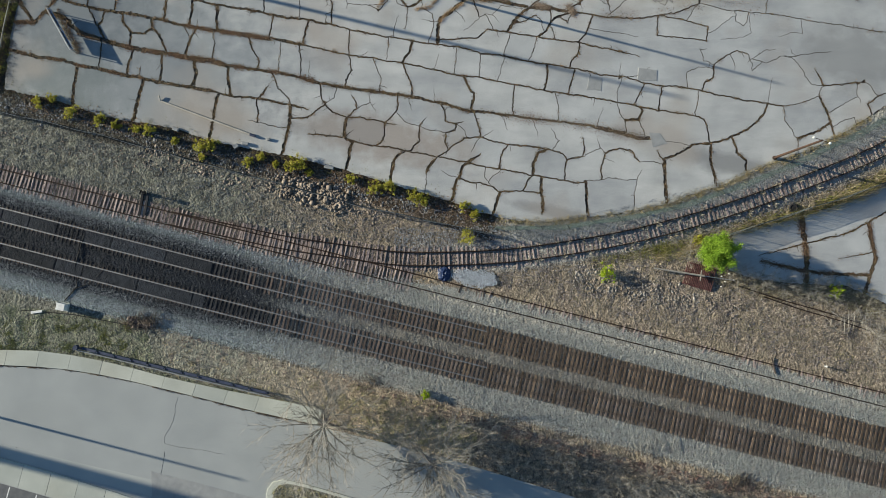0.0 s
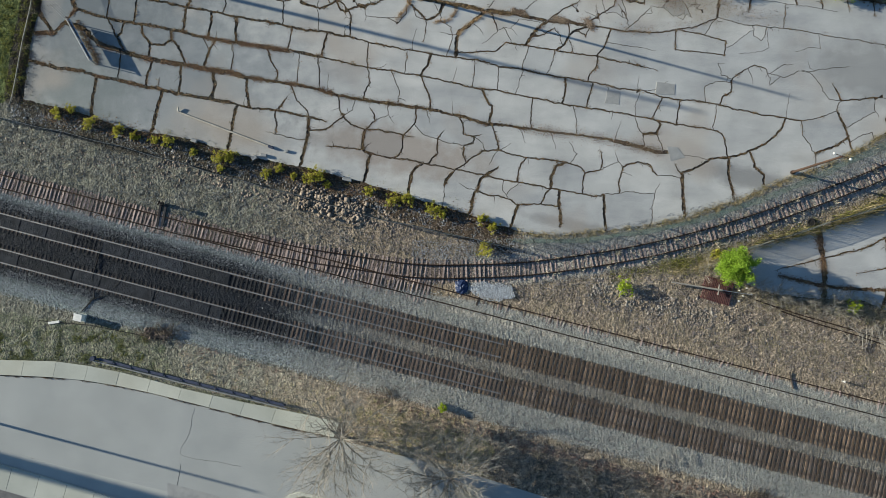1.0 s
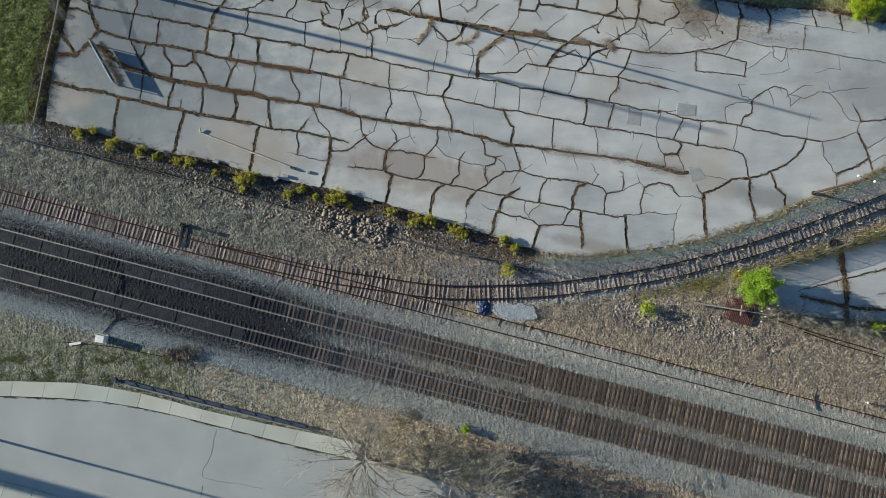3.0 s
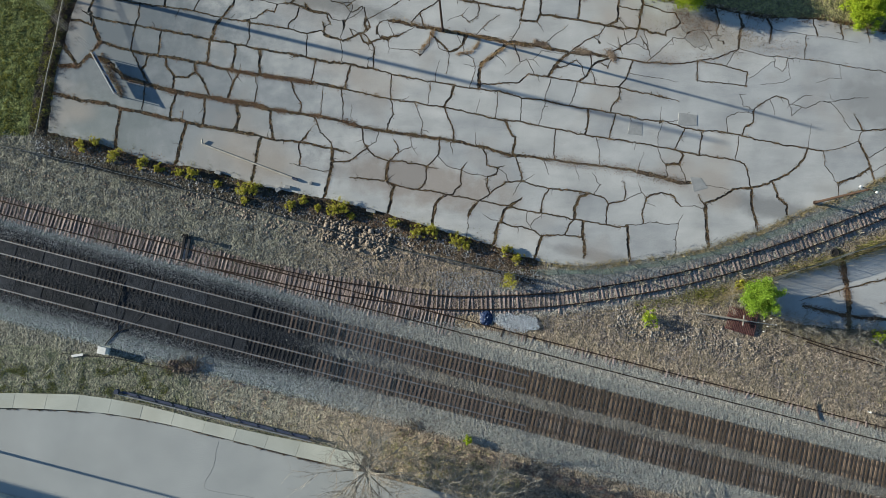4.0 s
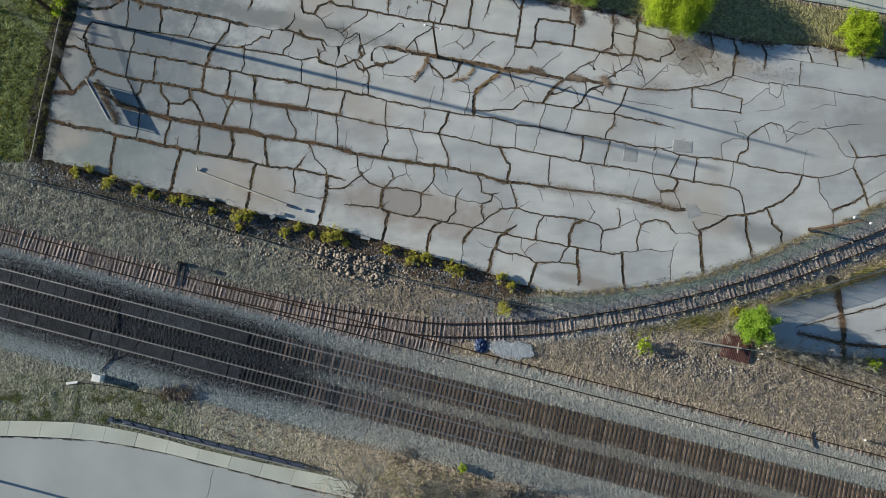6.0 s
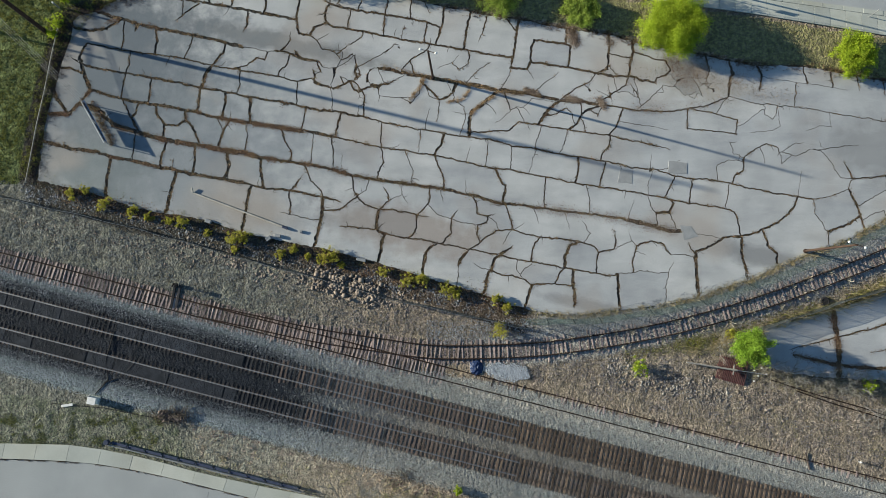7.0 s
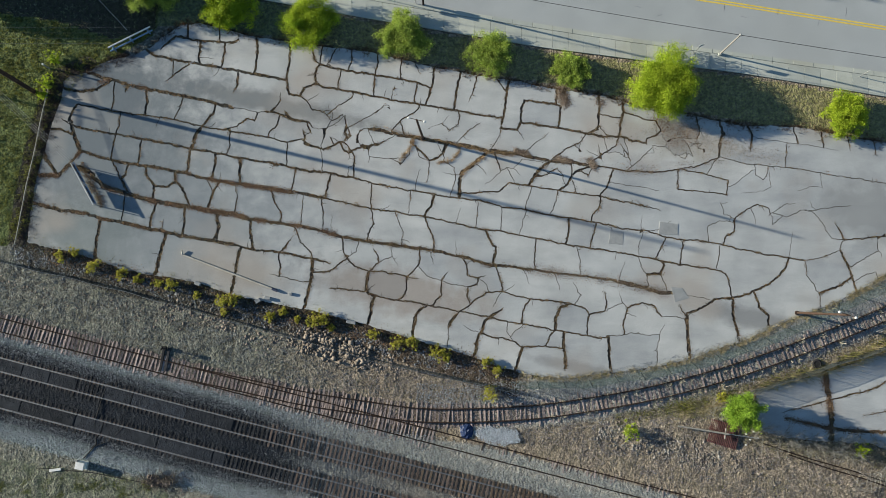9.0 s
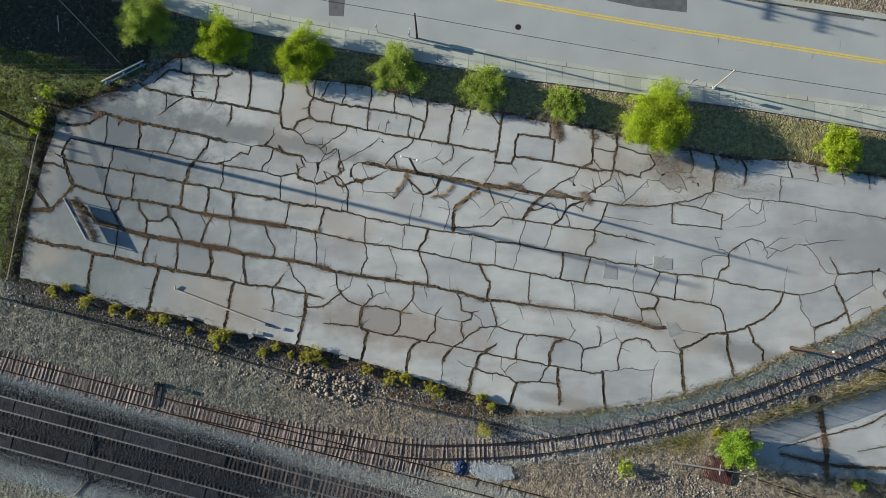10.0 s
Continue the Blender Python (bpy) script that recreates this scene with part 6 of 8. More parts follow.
leaf_litter("leaf_litter", on_line([(22.8, 38.8), (24.0, 37.2), (25.4, 36.2)], 2600), 0.7, "rust-brown dead leaves below the large street tree", LITTER)


# ---- trees and bushes ----
def leaf_cloud(radius, low, high, clumps, leaves, size, seed, ragged=0.42):
    """Leaves in many small clumps inside an uneven, round space: points and faces."""
    r = np.random.default_rng(seed)
    d = r.normal(size=(clumps, 3))
    d /= np.linalg.norm(d, axis=1)[:, None]
    lump = np.array([noise.noise(Vector(k * 1.6) + Vector((seed * 3.1, 0, 0))) for k in d])
    reach = (0.2 + 0.8 * r.random(clumps) ** 0.5) * (1 + ragged * lump * 2)
    c = d * reach[:, None] * np.array([radius, radius, (high - low) / 2]) + np.array([0, 0, (high + low) / 2])
    at = np.repeat(c, leaves, 0) + r.normal(0, 1, (clumps * leaves, 3)) * radius * np.array([0.095, 0.095, 0.075])
    n = len(at)
    u = r.normal(size=(n, 3))
    u /= np.linalg.norm(u, axis=1)[:, None]
    w = np.cross(u, r.normal(size=(n, 3)))
    w /= np.linalg.norm(w, axis=1)[:, None]
    s = (size * r.uniform(0.6, 1.3, n))[:, None]
    p = np.stack([at - u * s, at + w * s * 0.8, at + u * s], 1).reshape(-1, 3)
    p[:, 2] = np.maximum(p[:, 2], 0.05)
    return p, np.arange(len(p)).reshape(-1, 3), c


def tubes(segments, sides=4):
    """Tapered twigs: (from, to, thick, thin) each."""
    a, b = np.array([s[0] for s in segments], float), np.array([s[1] for s in segments], float)
    r1, r2 = np.array([s[2] for s in segments]), np.array([s[3] for s in segments])
    d = b - a
    d /= np.maximum(np.linalg.norm(d, axis=1), 1e-9)[:, None]
    h = np.where(np.abs(d[:, 2:3]) < 0.9, np.array([[0, 0, 1.0]]), np.array([[1.0, 0, 0]]))
    u = np.cross(d, h)
    u /= np.linalg.norm(u, axis=1)[:, None]
    w = np.cross(d, u)
    ring = [np.cos(2 * np.pi * k / sides) * u + np.sin(2 * np.pi * k / sides) * w for k in range(sides)]
    p = np.stack([a + q * r1[:, None] for q in ring] + [b + q * r2[:, None] for q in ring], 1)
    f = np.array([(k, (k + 1) % sides, sides + (k + 1) % sides, sides + k) for k in range(sides)])
    return p.reshape(-1, 3), (f[None] + 2 * sides * np.arange(len(a))[:, None, None]).reshape(-1, 4)


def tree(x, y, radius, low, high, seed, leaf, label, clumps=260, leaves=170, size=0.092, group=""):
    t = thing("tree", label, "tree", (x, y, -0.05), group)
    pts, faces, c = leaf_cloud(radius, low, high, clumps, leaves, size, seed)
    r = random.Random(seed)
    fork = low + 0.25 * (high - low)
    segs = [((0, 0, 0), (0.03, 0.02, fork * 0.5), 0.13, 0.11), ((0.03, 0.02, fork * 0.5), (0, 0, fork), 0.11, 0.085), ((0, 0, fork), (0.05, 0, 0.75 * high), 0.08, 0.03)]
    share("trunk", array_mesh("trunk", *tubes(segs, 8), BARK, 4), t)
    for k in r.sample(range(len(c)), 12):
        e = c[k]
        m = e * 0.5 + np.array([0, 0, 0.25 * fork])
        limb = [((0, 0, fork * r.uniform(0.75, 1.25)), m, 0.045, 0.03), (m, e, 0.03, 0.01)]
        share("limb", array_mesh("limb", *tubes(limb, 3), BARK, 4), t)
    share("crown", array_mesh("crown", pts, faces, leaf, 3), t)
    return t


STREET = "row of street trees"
# crowns flattened so their cast shadows stay short on the grass strip
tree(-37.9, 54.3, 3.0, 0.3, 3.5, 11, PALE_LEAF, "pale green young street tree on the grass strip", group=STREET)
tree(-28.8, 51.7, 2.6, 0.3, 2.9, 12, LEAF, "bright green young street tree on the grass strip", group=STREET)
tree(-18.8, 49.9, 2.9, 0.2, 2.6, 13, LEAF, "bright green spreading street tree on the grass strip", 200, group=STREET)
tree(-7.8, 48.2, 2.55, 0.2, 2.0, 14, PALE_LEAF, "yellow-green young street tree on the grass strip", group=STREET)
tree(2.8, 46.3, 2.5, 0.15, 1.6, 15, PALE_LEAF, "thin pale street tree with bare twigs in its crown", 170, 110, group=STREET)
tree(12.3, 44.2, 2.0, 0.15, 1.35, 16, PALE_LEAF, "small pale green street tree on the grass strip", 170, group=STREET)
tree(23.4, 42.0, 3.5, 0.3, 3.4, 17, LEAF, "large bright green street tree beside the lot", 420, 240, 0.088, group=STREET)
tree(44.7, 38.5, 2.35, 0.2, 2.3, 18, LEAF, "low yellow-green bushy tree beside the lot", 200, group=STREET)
tree(30.7, 4.2, 2.0, 0.3, 4.1, 19, GREEN_LEAF, "bright green small tree beside the spur track", 230, 100)
# next two trees stand out of view, placed for the shade they cast
tree(-71, 60.5, 5.5, 1.5, 9.5, 20, LEAF, "unseen leafy tree placed for its shade on the west grass", 260, 80, 0.3)
tree(-80, 68, 5.0, 1.5, 8.5, 21, LEAF, "unseen broad tree placed for its shade on the west grass", 200, 40, 0.22)


def bush(x, y, radius, height, seed, leaf=None, label="yellow-green bush among rubble at the lot's edge"):
    b = thing("bush", label, "bush", (x, y, -0.08), "bushes along the fence")
    pts, faces, c = leaf_cloud(radius, 0.05, height, 36, 26, 0.09, seed, 0.5)
    share("foliage", array_mesh("foliage", pts, faces, leaf or BUSH_LEAF, 3), b)
    twigs = [((0, 0, 0), c[k], 0.018, 0.006) for k in range(0, 36, 3)]
    share("stem", array_mesh("stem", *tubes(twigs, 4), BARK, 4), b)


for k, (x, y, r) in enumerate([(-47.9, 21.9, 0.7), (-43.8, 20.6, 0.9), (-40.5, 19.7, 0.8), (-38.6, 19.0, 0.6), (-34.8, 18.5, 0.9), (-28.4, 16.5, 1.1), (-27.4, 16.8, 0.9), (-23.1, 14.8, 0.6), (-21.5, 15.3, 0.6), (-19.8, 14.5, 0.5), (-17.9, 14.3, 0.9),
                               (-16.8, 14.5, 0.9), (-15.9, 13.5, 0.5), (-11.0, 12.7, 0.7), (-8.3, 11.5, 0.9), (-6.4, 11.7, 1.0), (-3.5, 10.6, 0.9), (-2.6, 10.2, 0.8), (2.1, 9.5, 0.7), (-46.2, 22.2, 0.6), (-36.2, 18.6, 0.6), (-31.6, 17.3, 0.5), (-28.4, 15.3, 0.5), (3.4, 8.6, 0.7)]):
    bush(x, y, r * 0.95, r * 1.1, 100 + k)
bush(2.4, 6.1, 1.0, 1.5, 130, BUSH_LEAF, "yellow-green bush standing alone beside the spur")
bush(18.4, 1.8, 1.05, 1.2, 131, LEAF, "bright green round bush among rubble")
bush(-2.2, -12.0, 0.55, 1.0, 132, LEAF, "small green bush at the ballast's edge")
bush(44.6, -0.3, 0.8, 1.2, 133, LEAF, "thin green sapling at the yard's edge")
bush(-49.9, 45.6, 0.9, 1.4, 134, LEAF, "green bush at the lot's corner by the fence")
bush(-50.6, 42.6, 0.9, 1.2, 135, LEAF, "green bush on the west fence")
bush(-51.0, 41.2, 0.7, 1.2, 136, LEAF, "green bush on the west fence")
bush(29.0, 5.6, 0.7, 1.1, 137, BUSH_LEAF, "olive bush beside the small tree")


def bare_tree(name, x, y, height, spread, seed, label, limbs=11, category="tree"):
    """A leafless tree: a short trunk, limbs that fan out, branches and twigs on them."""
    r = random.Random(seed)
    t = thing(name, label, category, (x, y, -0.08))
    fork = height * 0.22
    share("trunk", array_mesh("trunk", *tubes([((0, 0, 0), (0.05, 0, fork), 0.024 * height, 0.018 * height)], 8), GREY_BARK, 4), t)

    def grow(a, way, length, thick, level, store):
        n = 3
        p = Vector(a)
        way = Vector(way)
        for k in range(n):
            way = (way + Vector((r.gauss(0, 0.13), r.gauss(0, 0.13), r.gauss(0.03, 0.1)))).normalized()
            q = p + way * length / n
            store.append((tuple(p), tuple(q), thick * (1 - k / n * 0.6), thick * (1 - (k + 1) / n * 0.6)))
            if level:
                for _ in range(3):
                    side = (way + Vector((r.gauss(0, 0.6), r.gauss(0, 0.6), r.gauss(0, 0.35)))).normalized()
                    grow(q, side, length * r.uniform(0.38, 0.62), thick * 0.45, level - 1, store)
            p = q

    for k in range(limbs):
        a = 2 * math.pi * k / limbs + r.gauss(0, 0.2)
        rise = r.uniform(0.15, 1.3)
        grow((0, 0, fork * r.uniform(0.8, 1.1)), Vector((math.cos(a), math.sin(a), rise)).normalized(), spread * r.uniform(0.6, 0.95), 0.0105 * height, 2, wood := [])
        share("limb", array_mesh("limb", *tubes(wood, 3), GREY_BARK, 4), t)
    return t


bare_tree("bare_tree", -13.6, -15.4, 8, 6.3, 1, "leafless grey tree with fanned branches over the road", 26)
bare_tree("bare_tree", -1.4, -19.6, 8, 6.3, 2, "leafless grey tree leaning over the drive", 26)
for k, (x, y, h, s) in enumerate([(19.5, -22.2, 3, 2.8), (23.5, -21.7, 3, 2.8), (27, -22.6, 2.6, 2.6), (13, -19.5, 2.4, 2.2), (2, -15.4, 2.2, 2), (-5, -14.4, 2, 1.9), (47.5, -3.8, 2.2, 2.6), (49.5, -5.4, 2.2, 2.6), (33, -24, 2.4, 2.4), (40, -26, 2.4, 2.4), (-8.5, -14.0, 2, 1.8), (28.2, 4.4, 1.8, 1.8), (33.4, 1.9, 2.2, 2.0), (35.8, 1.2, 2.2, 2.0), (38.6, 0.6, 2, 2.0), (42.5, -0.3, 2.4, 2.0), (31.5, 5.5, 1.8, 1.6)]):
    bare_tree("bare_shrub", x, y, h, s, 10 + k, "pale leafless shrub in the dry brush", 8, "shrub")


# ---- low growth and rubble ----
def scatter(ring, n, keep=None):
    ring = np.asarray(ring, float)
    lo, hi = ring.min(0), ring.max(0)
    p = RNG.uniform(lo, hi, (n, 2))
    p = p[inside(p, ring)]
    return p if keep is None else p[keep(p)]


def tufts(name, p, length, material, label, z=-0.08, spread=0.6, lift=0.7, width=0.16, per=5, category="weeds"):
    pts, faces = blades(np.column_stack([p, np.full(len(p), z)]), RNG.uniform(*length, len(p)), spread, lift, width, per)
    return stuff(name, pts, faces, material, label, category)


SHOULDER = [(-60, 17), (-60, 24), (-51.5, 23), (-40.8, 20), (-24.8, 16.3), (-6.4, 11.8), (6.3, 7.9), (15.1, 7.6), (31.5, 11.2), (50, 19.6), (62, 26), (62, 18), (47.8, 10.8), (33.2, 6.5), (32.6, 2.2), (39.7, 0.4), (62, -7), (62, -14.8), (0, 0.6), (-60, 15.8)]


def shoulder_keep(p):
    north = np.interp(p[:, 0], [k[0] for k in SPUR], [k[1] for k in SPUR])
    return (away(p, SPUR) > 1.5) & ~((p[:, 0] > 6.5) & (p[:, 1] > north)) & (p[:, 1] + FALL * p[:, 0] > 0.6) & ~inside(p, LOT_EDGE) & ~inside(p, EAST_LOT)


p = scatter(SHOULDER, 120000, shoulder_keep)
clump = ruffle(p, 2.2, 4.0) + 0.5 * ruffle(p, 0.7, 6.0)
tufts("dry_grass", p[clump > -0.15][:20000], (0.06, 0.22), GREY_WEED, "grey dry weeds on the railway shoulder", width=0.28)
p = scatter(SHOULDER, 34000, shoulder_keep)
tufts("dark_weeds", p[ruffle(p, 0.9, 71.0) > 0.12], (0.08, 0.24), DARK_WEED, "dark dead weeds on the railway shoulder", width=0.3)
p = scatter(SHOULDER, 30000, shoulder_keep)
p = p[ruffle(p, 3.0, 14.0) > 0.12]
tufts("green_weeds", p, (0.06, 0.16), GRASS, "thin green weeds on the railway shoulder", width=0.25)
p = scatter(BRUSH, 110000)
tan = (p[:, 0] < -12 + 5 * ruffle(p, 2.2, 67.0)) & (RNG.random(len(p)) < 0.8)
soft_brush = scatter(BRUSH[:4] + BRUSH[-5:], 30000)
tufts("tan_brush", np.vstack([p[tan], soft_brush[ruffle(soft_brush, 1.7, 69.0) > -0.35]]), (0.08, 0.22), TAN_BRUSH, "soft tan dead brush beside the kerb walk", spread=0.7, lift=0.5, width=0.2)
p = p[~tan]
thick = ruffle(p, 2.6, 3.3) + 0.6 * ruffle(p, 0.8, 8.1)
rim = away(p, BRUSH[:8])
red = (rim < 1.2 + 0.9 * ruffle(p, 1.8, 61.0)) & (RNG.random(len(p)) < np.where((p[:, 0] > -18) & (p[:, 0] < 0), 0.25, 0.8))
tufts("red_weeds", p[red], (0.14, 0.38), RED_WEED, "red-brown dead weeds along the ballast's edge", spread=0.55, lift=0.9, width=0.28)
p, thick = p[~red], thick[~red]
olive = (p[:, 0] < 3 + 2.5 * ruffle(p, 2.0, 63.0)) & (RNG.random(len(p)) < np.clip((p[:, 0] + 32) / 16, 0.3, 0.95))
tufts("olive_brush", p[olive], (0.12, 0.36), OLIVE, "olive and straw grass in the dry brush", spread=0.7, lift=0.55, width=0.28)
p, thick = p[~olive], thick[~olive]
dusky = (p[:, 0] > 3 + 3 * ruffle(p, 2.4, 65.0)) & (RNG.random(len(p)) < 0.8)
tufts("grey_brush", p[dusky], (0.1, 0.4), DARK_WEED, "grey-brown tangled brush beside the railway", spread=0.55, lift=0.9, width=0.28)
p, thick = p[~dusky], thick[~dusky]
tufts("brush", p[thick > -0.3], (0.1, 0.34), BROWN_WEED, "brown dry brush beside the railway", spread=0.55, lift=0.9, width=0.28, per=5)
tufts("straw_mounds", scatter([(22, 0.8), (30, 0.2), (38, -1.2), (46, -3.5), (44, -6), (34, -4.2), (25, -2.2)], 5500, lambda q: ruffle(q, 1.1, 73.0) > 0.0), (0.14, 0.38), TAN_BRUSH, "pale straw mounds on the bank below the yard", spread=0.7, lift=0.7, width=0.16, category="weeds")
tufts("dark_tufts", p[(ruffle(p, 1.4, 51.0) > 0.25) & (p[:, 0] > 2) & (RNG.random(len(p)) < 0.2)], (0.12, 0.4), DEAD, "dark dead weeds in the dry brush", spread=0.55, lift=0.9, width=0.28)
tufts("tall_brush", p[thick > 0.28][:5000], (0.3, 0.8), BROWN_WEED, "taller dry stems in the brush", spread=0.45, lift=1.0, width=0.05, per=6)
p = scatter(VERGE_SOUTH, 46000)
p = p[(p[:, 0] > -60) & (ruffle(p, 1.3, 25.0) > -0.45)]
tufts("verge_patch", p[(p[:, 0] < -36) & (p[:, 1] < -3.6) & (ruffle(p, 1.6, 95.0) > -0.1)], (0.08, 0.2), GRASS, "greener patches of grass beside the kerb walk", width=0.2, category="grass")
tufts("verge_grass", p, (0.06, 0.16), DULL_GRASS, "thin grey-green grass beside the kerb walk", width=0.2, category="grass")
p = scatter(VERGE_WEST, 60000)
p = p[(p[:, 0] > -60) & (ruffle(p, 1.5, 21.0) > -0.35)]
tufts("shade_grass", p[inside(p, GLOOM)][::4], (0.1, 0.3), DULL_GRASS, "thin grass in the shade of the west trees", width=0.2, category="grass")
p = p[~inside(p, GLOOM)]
tufts("verge_grass", p, (0.12, 0.36), GRASS, "rough green grass", width=0.25, category="grass")
p = p[(ruffle(p, 1.1, 29.0) + 0.6 * ruffle(p, 4.0, 35.0) > -0.02) & ((p[:, 1] < 33 + 4 * ruffle(p, 2.5, 97.0)) | (p[:, 1] > 41))]
tufts("verge_clumps", p, (0.12, 0.32), YELLOW_GRASS, "lush yellow-green clumps in the west lawn", width=0.2, category="grass")
p = scatter(VERGE_STREET, 24000)
tufts("strip_grass", np.vstack([p, scatter(VERGE_STREET, 20000)]), (0.07, 0.18), STRIP_OLIVE, "thin brown and olive grass under the street trees", width=0.25, category="grass")
tufts("strip_grass", scatter(VERGE_STREET, 11000), (0.07, 0.18), GRASS, "thin green grass under the street trees", width=0.25, category="grass")

# the ragged strip at the lot's edge
EDGE_LOW = LOT_EDGE[34:]
line, way = smooth(EDGE_LOW[::-1] + [(-52.0, 23.5)], 0.02) if EDGE_LOW[0][0] < EDGE_LOW[-1][0] else smooth(EDGE_LOW + [(-52.0, 23.5)], 0.02)
k = RNG.integers(0, len(line), 12000)
p = line[k] + np.stack([-way[k, 1], way[k, 0]], -1) * (RNG.normal(0.0, 0.6, 12000) * np.where(line[k][:, 0] < 6, 1, 0.42))[:, None]
p = p[ruffle(p, 1.6, 23.0) > -0.2]
p = p[(p[:, 0] < 56)]
p = p[~(inside(p, LOT_EDGE) & (away(p, LOT_EDGE[30:]) > 0.25))]
west = p[:, 0] < 6
tufts("edge_weeds", p[west], (0.08, 0.26), DEAD, "rust-brown dead weeds along the broken lot edge", width=0.2)
core = p[~west][RNG.integers(0, int((~west).sum()), 230)]
tufts("edge_straw", np.vstack([p[~west][::4], np.repeat(core, 9, 0) + RNG.normal(0, 0.13, (2070, 2))]), (0.2, 0.5), STRAW, "straw-coloured dead weeds along the curved lot edge", width=0.08)
k = RNG.integers(0, len(line), 1500)
p = line[k] + RNG.normal(0, 0.5, (1500, 2)) * np.where(line[k][:, :1] < 6, 1, 0.5)
tufts("edge_grass", p[(p[:, 0] < 56)], (0.12, 0.3), GRASS, "green shoots along the lot edge", width=0.2)
west_line = np.array([(-52.2, 24), (-51.6, 30.9), (-50.7, 34.7), (-49.9, 38.5), (-48.8, 42.9), (-45, 44.6), (-40, 46.3)])
line2, _ = smooth(west_line, 0.02)
p = line2[RNG.integers(0, len(line2), 5200)] + RNG.normal(0, 0.6, (5200, 2))
p = np.vstack([p, line2[RNG.integers(0, len(line2), 4200)] + RNG.normal(0, 0.7, (4200, 2)) + np.array([-0.5, 0.1])])
tufts("fence_weeds", p[ruffle(p, 1.4, 27.0) > -0.15], (0.1, 0.32), SHADED_DEAD, "dead weeds along the west fence, shade in their colour", width=0.16)
# straw tufts that stand between the spur's rails
sp, sd = smooth(SPUR, 0.5)
k = RNG.choice(np.nonzero((sp[:, 0] > 8) & (sp[:, 0] < 55))[0], 90)
p = sp[k] + np.stack([-sd[k, 1], sd[k, 0]], -1) * RNG.choice([-0.85, 0.75, 0.6, -1.0], 90)[:, None] + RNG.normal(0, 0.15, (90, 2))
tufts("straw_tufts", np.repeat(p, 6, 0) + RNG.normal(0, 0.09, (540, 2)), (0.18, 0.4), BLEACHED, "bleached straw tufts on the spur track", z=0.0, spread=0.8, lift=0.8, width=0.24)
p = np.column_stack([RNG.normal(25.3, 1.4, 700), RNG.normal(4.4, 0.5, 700)])
tufts("lush_patch", p, (0.12, 0.36), YELLOW_GRASS, "yellow-green weeds beside the small tree", width=0.14)
# grass south of the spur
line3, _ = smooth([(17, 2.9), (22, 3.8), (26, 5.0), (33, 6.6), (39, 8.4), (44, 9.9), (51, 12.6)], 0.02)
p = line3[RNG.integers(0, len(line3), 3200)] + RNG.normal(0, 0.55, (3200, 2))
tufts("spur_grass", p[::2], (0.15, 0.45), STRAW, "yellow dry grass beside the spur track", width=0.07)
tufts("spur_grass", p[::2] + 0.2, (0.12, 0.35), GRASS, "green grass beside the spur track", width=0.16)

SLAG = worn("slate_rubble", (0.065, 0.072, 0.084), (0.22, 0.235, 0.258), 1.0, 12, 0.85, island=0.5)


def rubble(name, line, n, wide, size, material, label, lift=0.0):
    c, d = smooth(line, 0.02)
    k = RNG.integers(0, len(c), n)
    p = c[k] + np.stack([-d[k, 1], d[k, 0]], -1) * RNG.normal(0, wide, n)[:, None]
    p = p[ruffle(p, 1.3, 31.0 + n) > -0.25]
    r = size[0] + (size[1] - size[0]) * RNG.random(len(p)) ** 2.2
    pts, faces = stones(np.column_stack([p, r * 0.18 - 0.06 + lift]), r)
    return stuff(name, pts, faces, material, label, "rubble")


rubble("rocks", [(-36, 16), (-30, 14.6), (-25.6, 13.2), (-19, 12.0), (-15, 10.9), (-11.1, 9.9), (-7, 8.9)], 1500, 0.8, (0.05, 0.24), ROCK, "pale broken rocks heaped beside the fence")
rubble("rocks", [(-19, 12.0), (-15, 10.9), (-11.1, 9.9)], 800, 0.62, (0.12, 0.36), ROCK, "pale broken rocks heaped beside the fence", 0.08)
rubble("rocks", [(-55, 18.5), (-47, 17.2), (-40, 15.5), (-34, 14.6)], 420, 0.9, (0.04, 0.17), ROCK, "scattered pale stones on the shoulder")
rubble("slate_rubble", [(-54, 21.8), (-46, 20.6), (-38, 18.6), (-30, 16.5), (-22, 14.2), (-14, 12.2), (-6, 10.2), (2, 8.3)], 3800, 0.55, (0.04, 0.17), SLAG, "blue-grey slate rubble between fence and lot")
rubble("debris", [(16, 1.6), (20, 0.9), (25, -0.4), (30, -1.4), (34, -2)], 1500, 0.9, (0.04, 0.22), ROCK, "broken concrete and stones below the spur")
rubble("debris", [(15.0, 1.9), (18, 1.3), (20.2, 0.8), (22.5, 0.0), (25, -0.7), (29, -1.3)], 1300, 0.8, (0.05, 0.22), TAN_ROCK, "tan broken concrete and stones scattered below the spur")
rubble("debris", [(14, 0.9), (22, -0.5), (32, -2.6), (44, -5)], 800, 1.0, (0.03, 0.13), SLAG, "small dark stones on the shoulder")
p = np.column_stack([RNG.normal(3.5, 1.7, 9000), RNG.normal(1.2, 0.6, 9000)])
p = p[((p[:, 0] - 3.4) / 3.2) ** 2 + ((p[:, 1] - 1.2) / 1.3) ** 2 < 0.7 + 0.5 * ruffle(p, 0.8, 33.0)]
p[:, 1] -= 0.12 * (p[:, 0] - 3)
pts, faces = stones(np.column_stack([p, RNG.uniform(0.0, 0.12, len(p))]), RNG.uniform(0.025, 0.06, len(p)), 0.3, True)
stuff("gravel_heap", pts, faces, HEAP_STONE, "spread heap of pale gravel beside the switch", "gravel")
p = np.column_stack([RNG.normal(28.0, 3.0, 4200), RNG.normal(36.2, 0.9, 4200)])
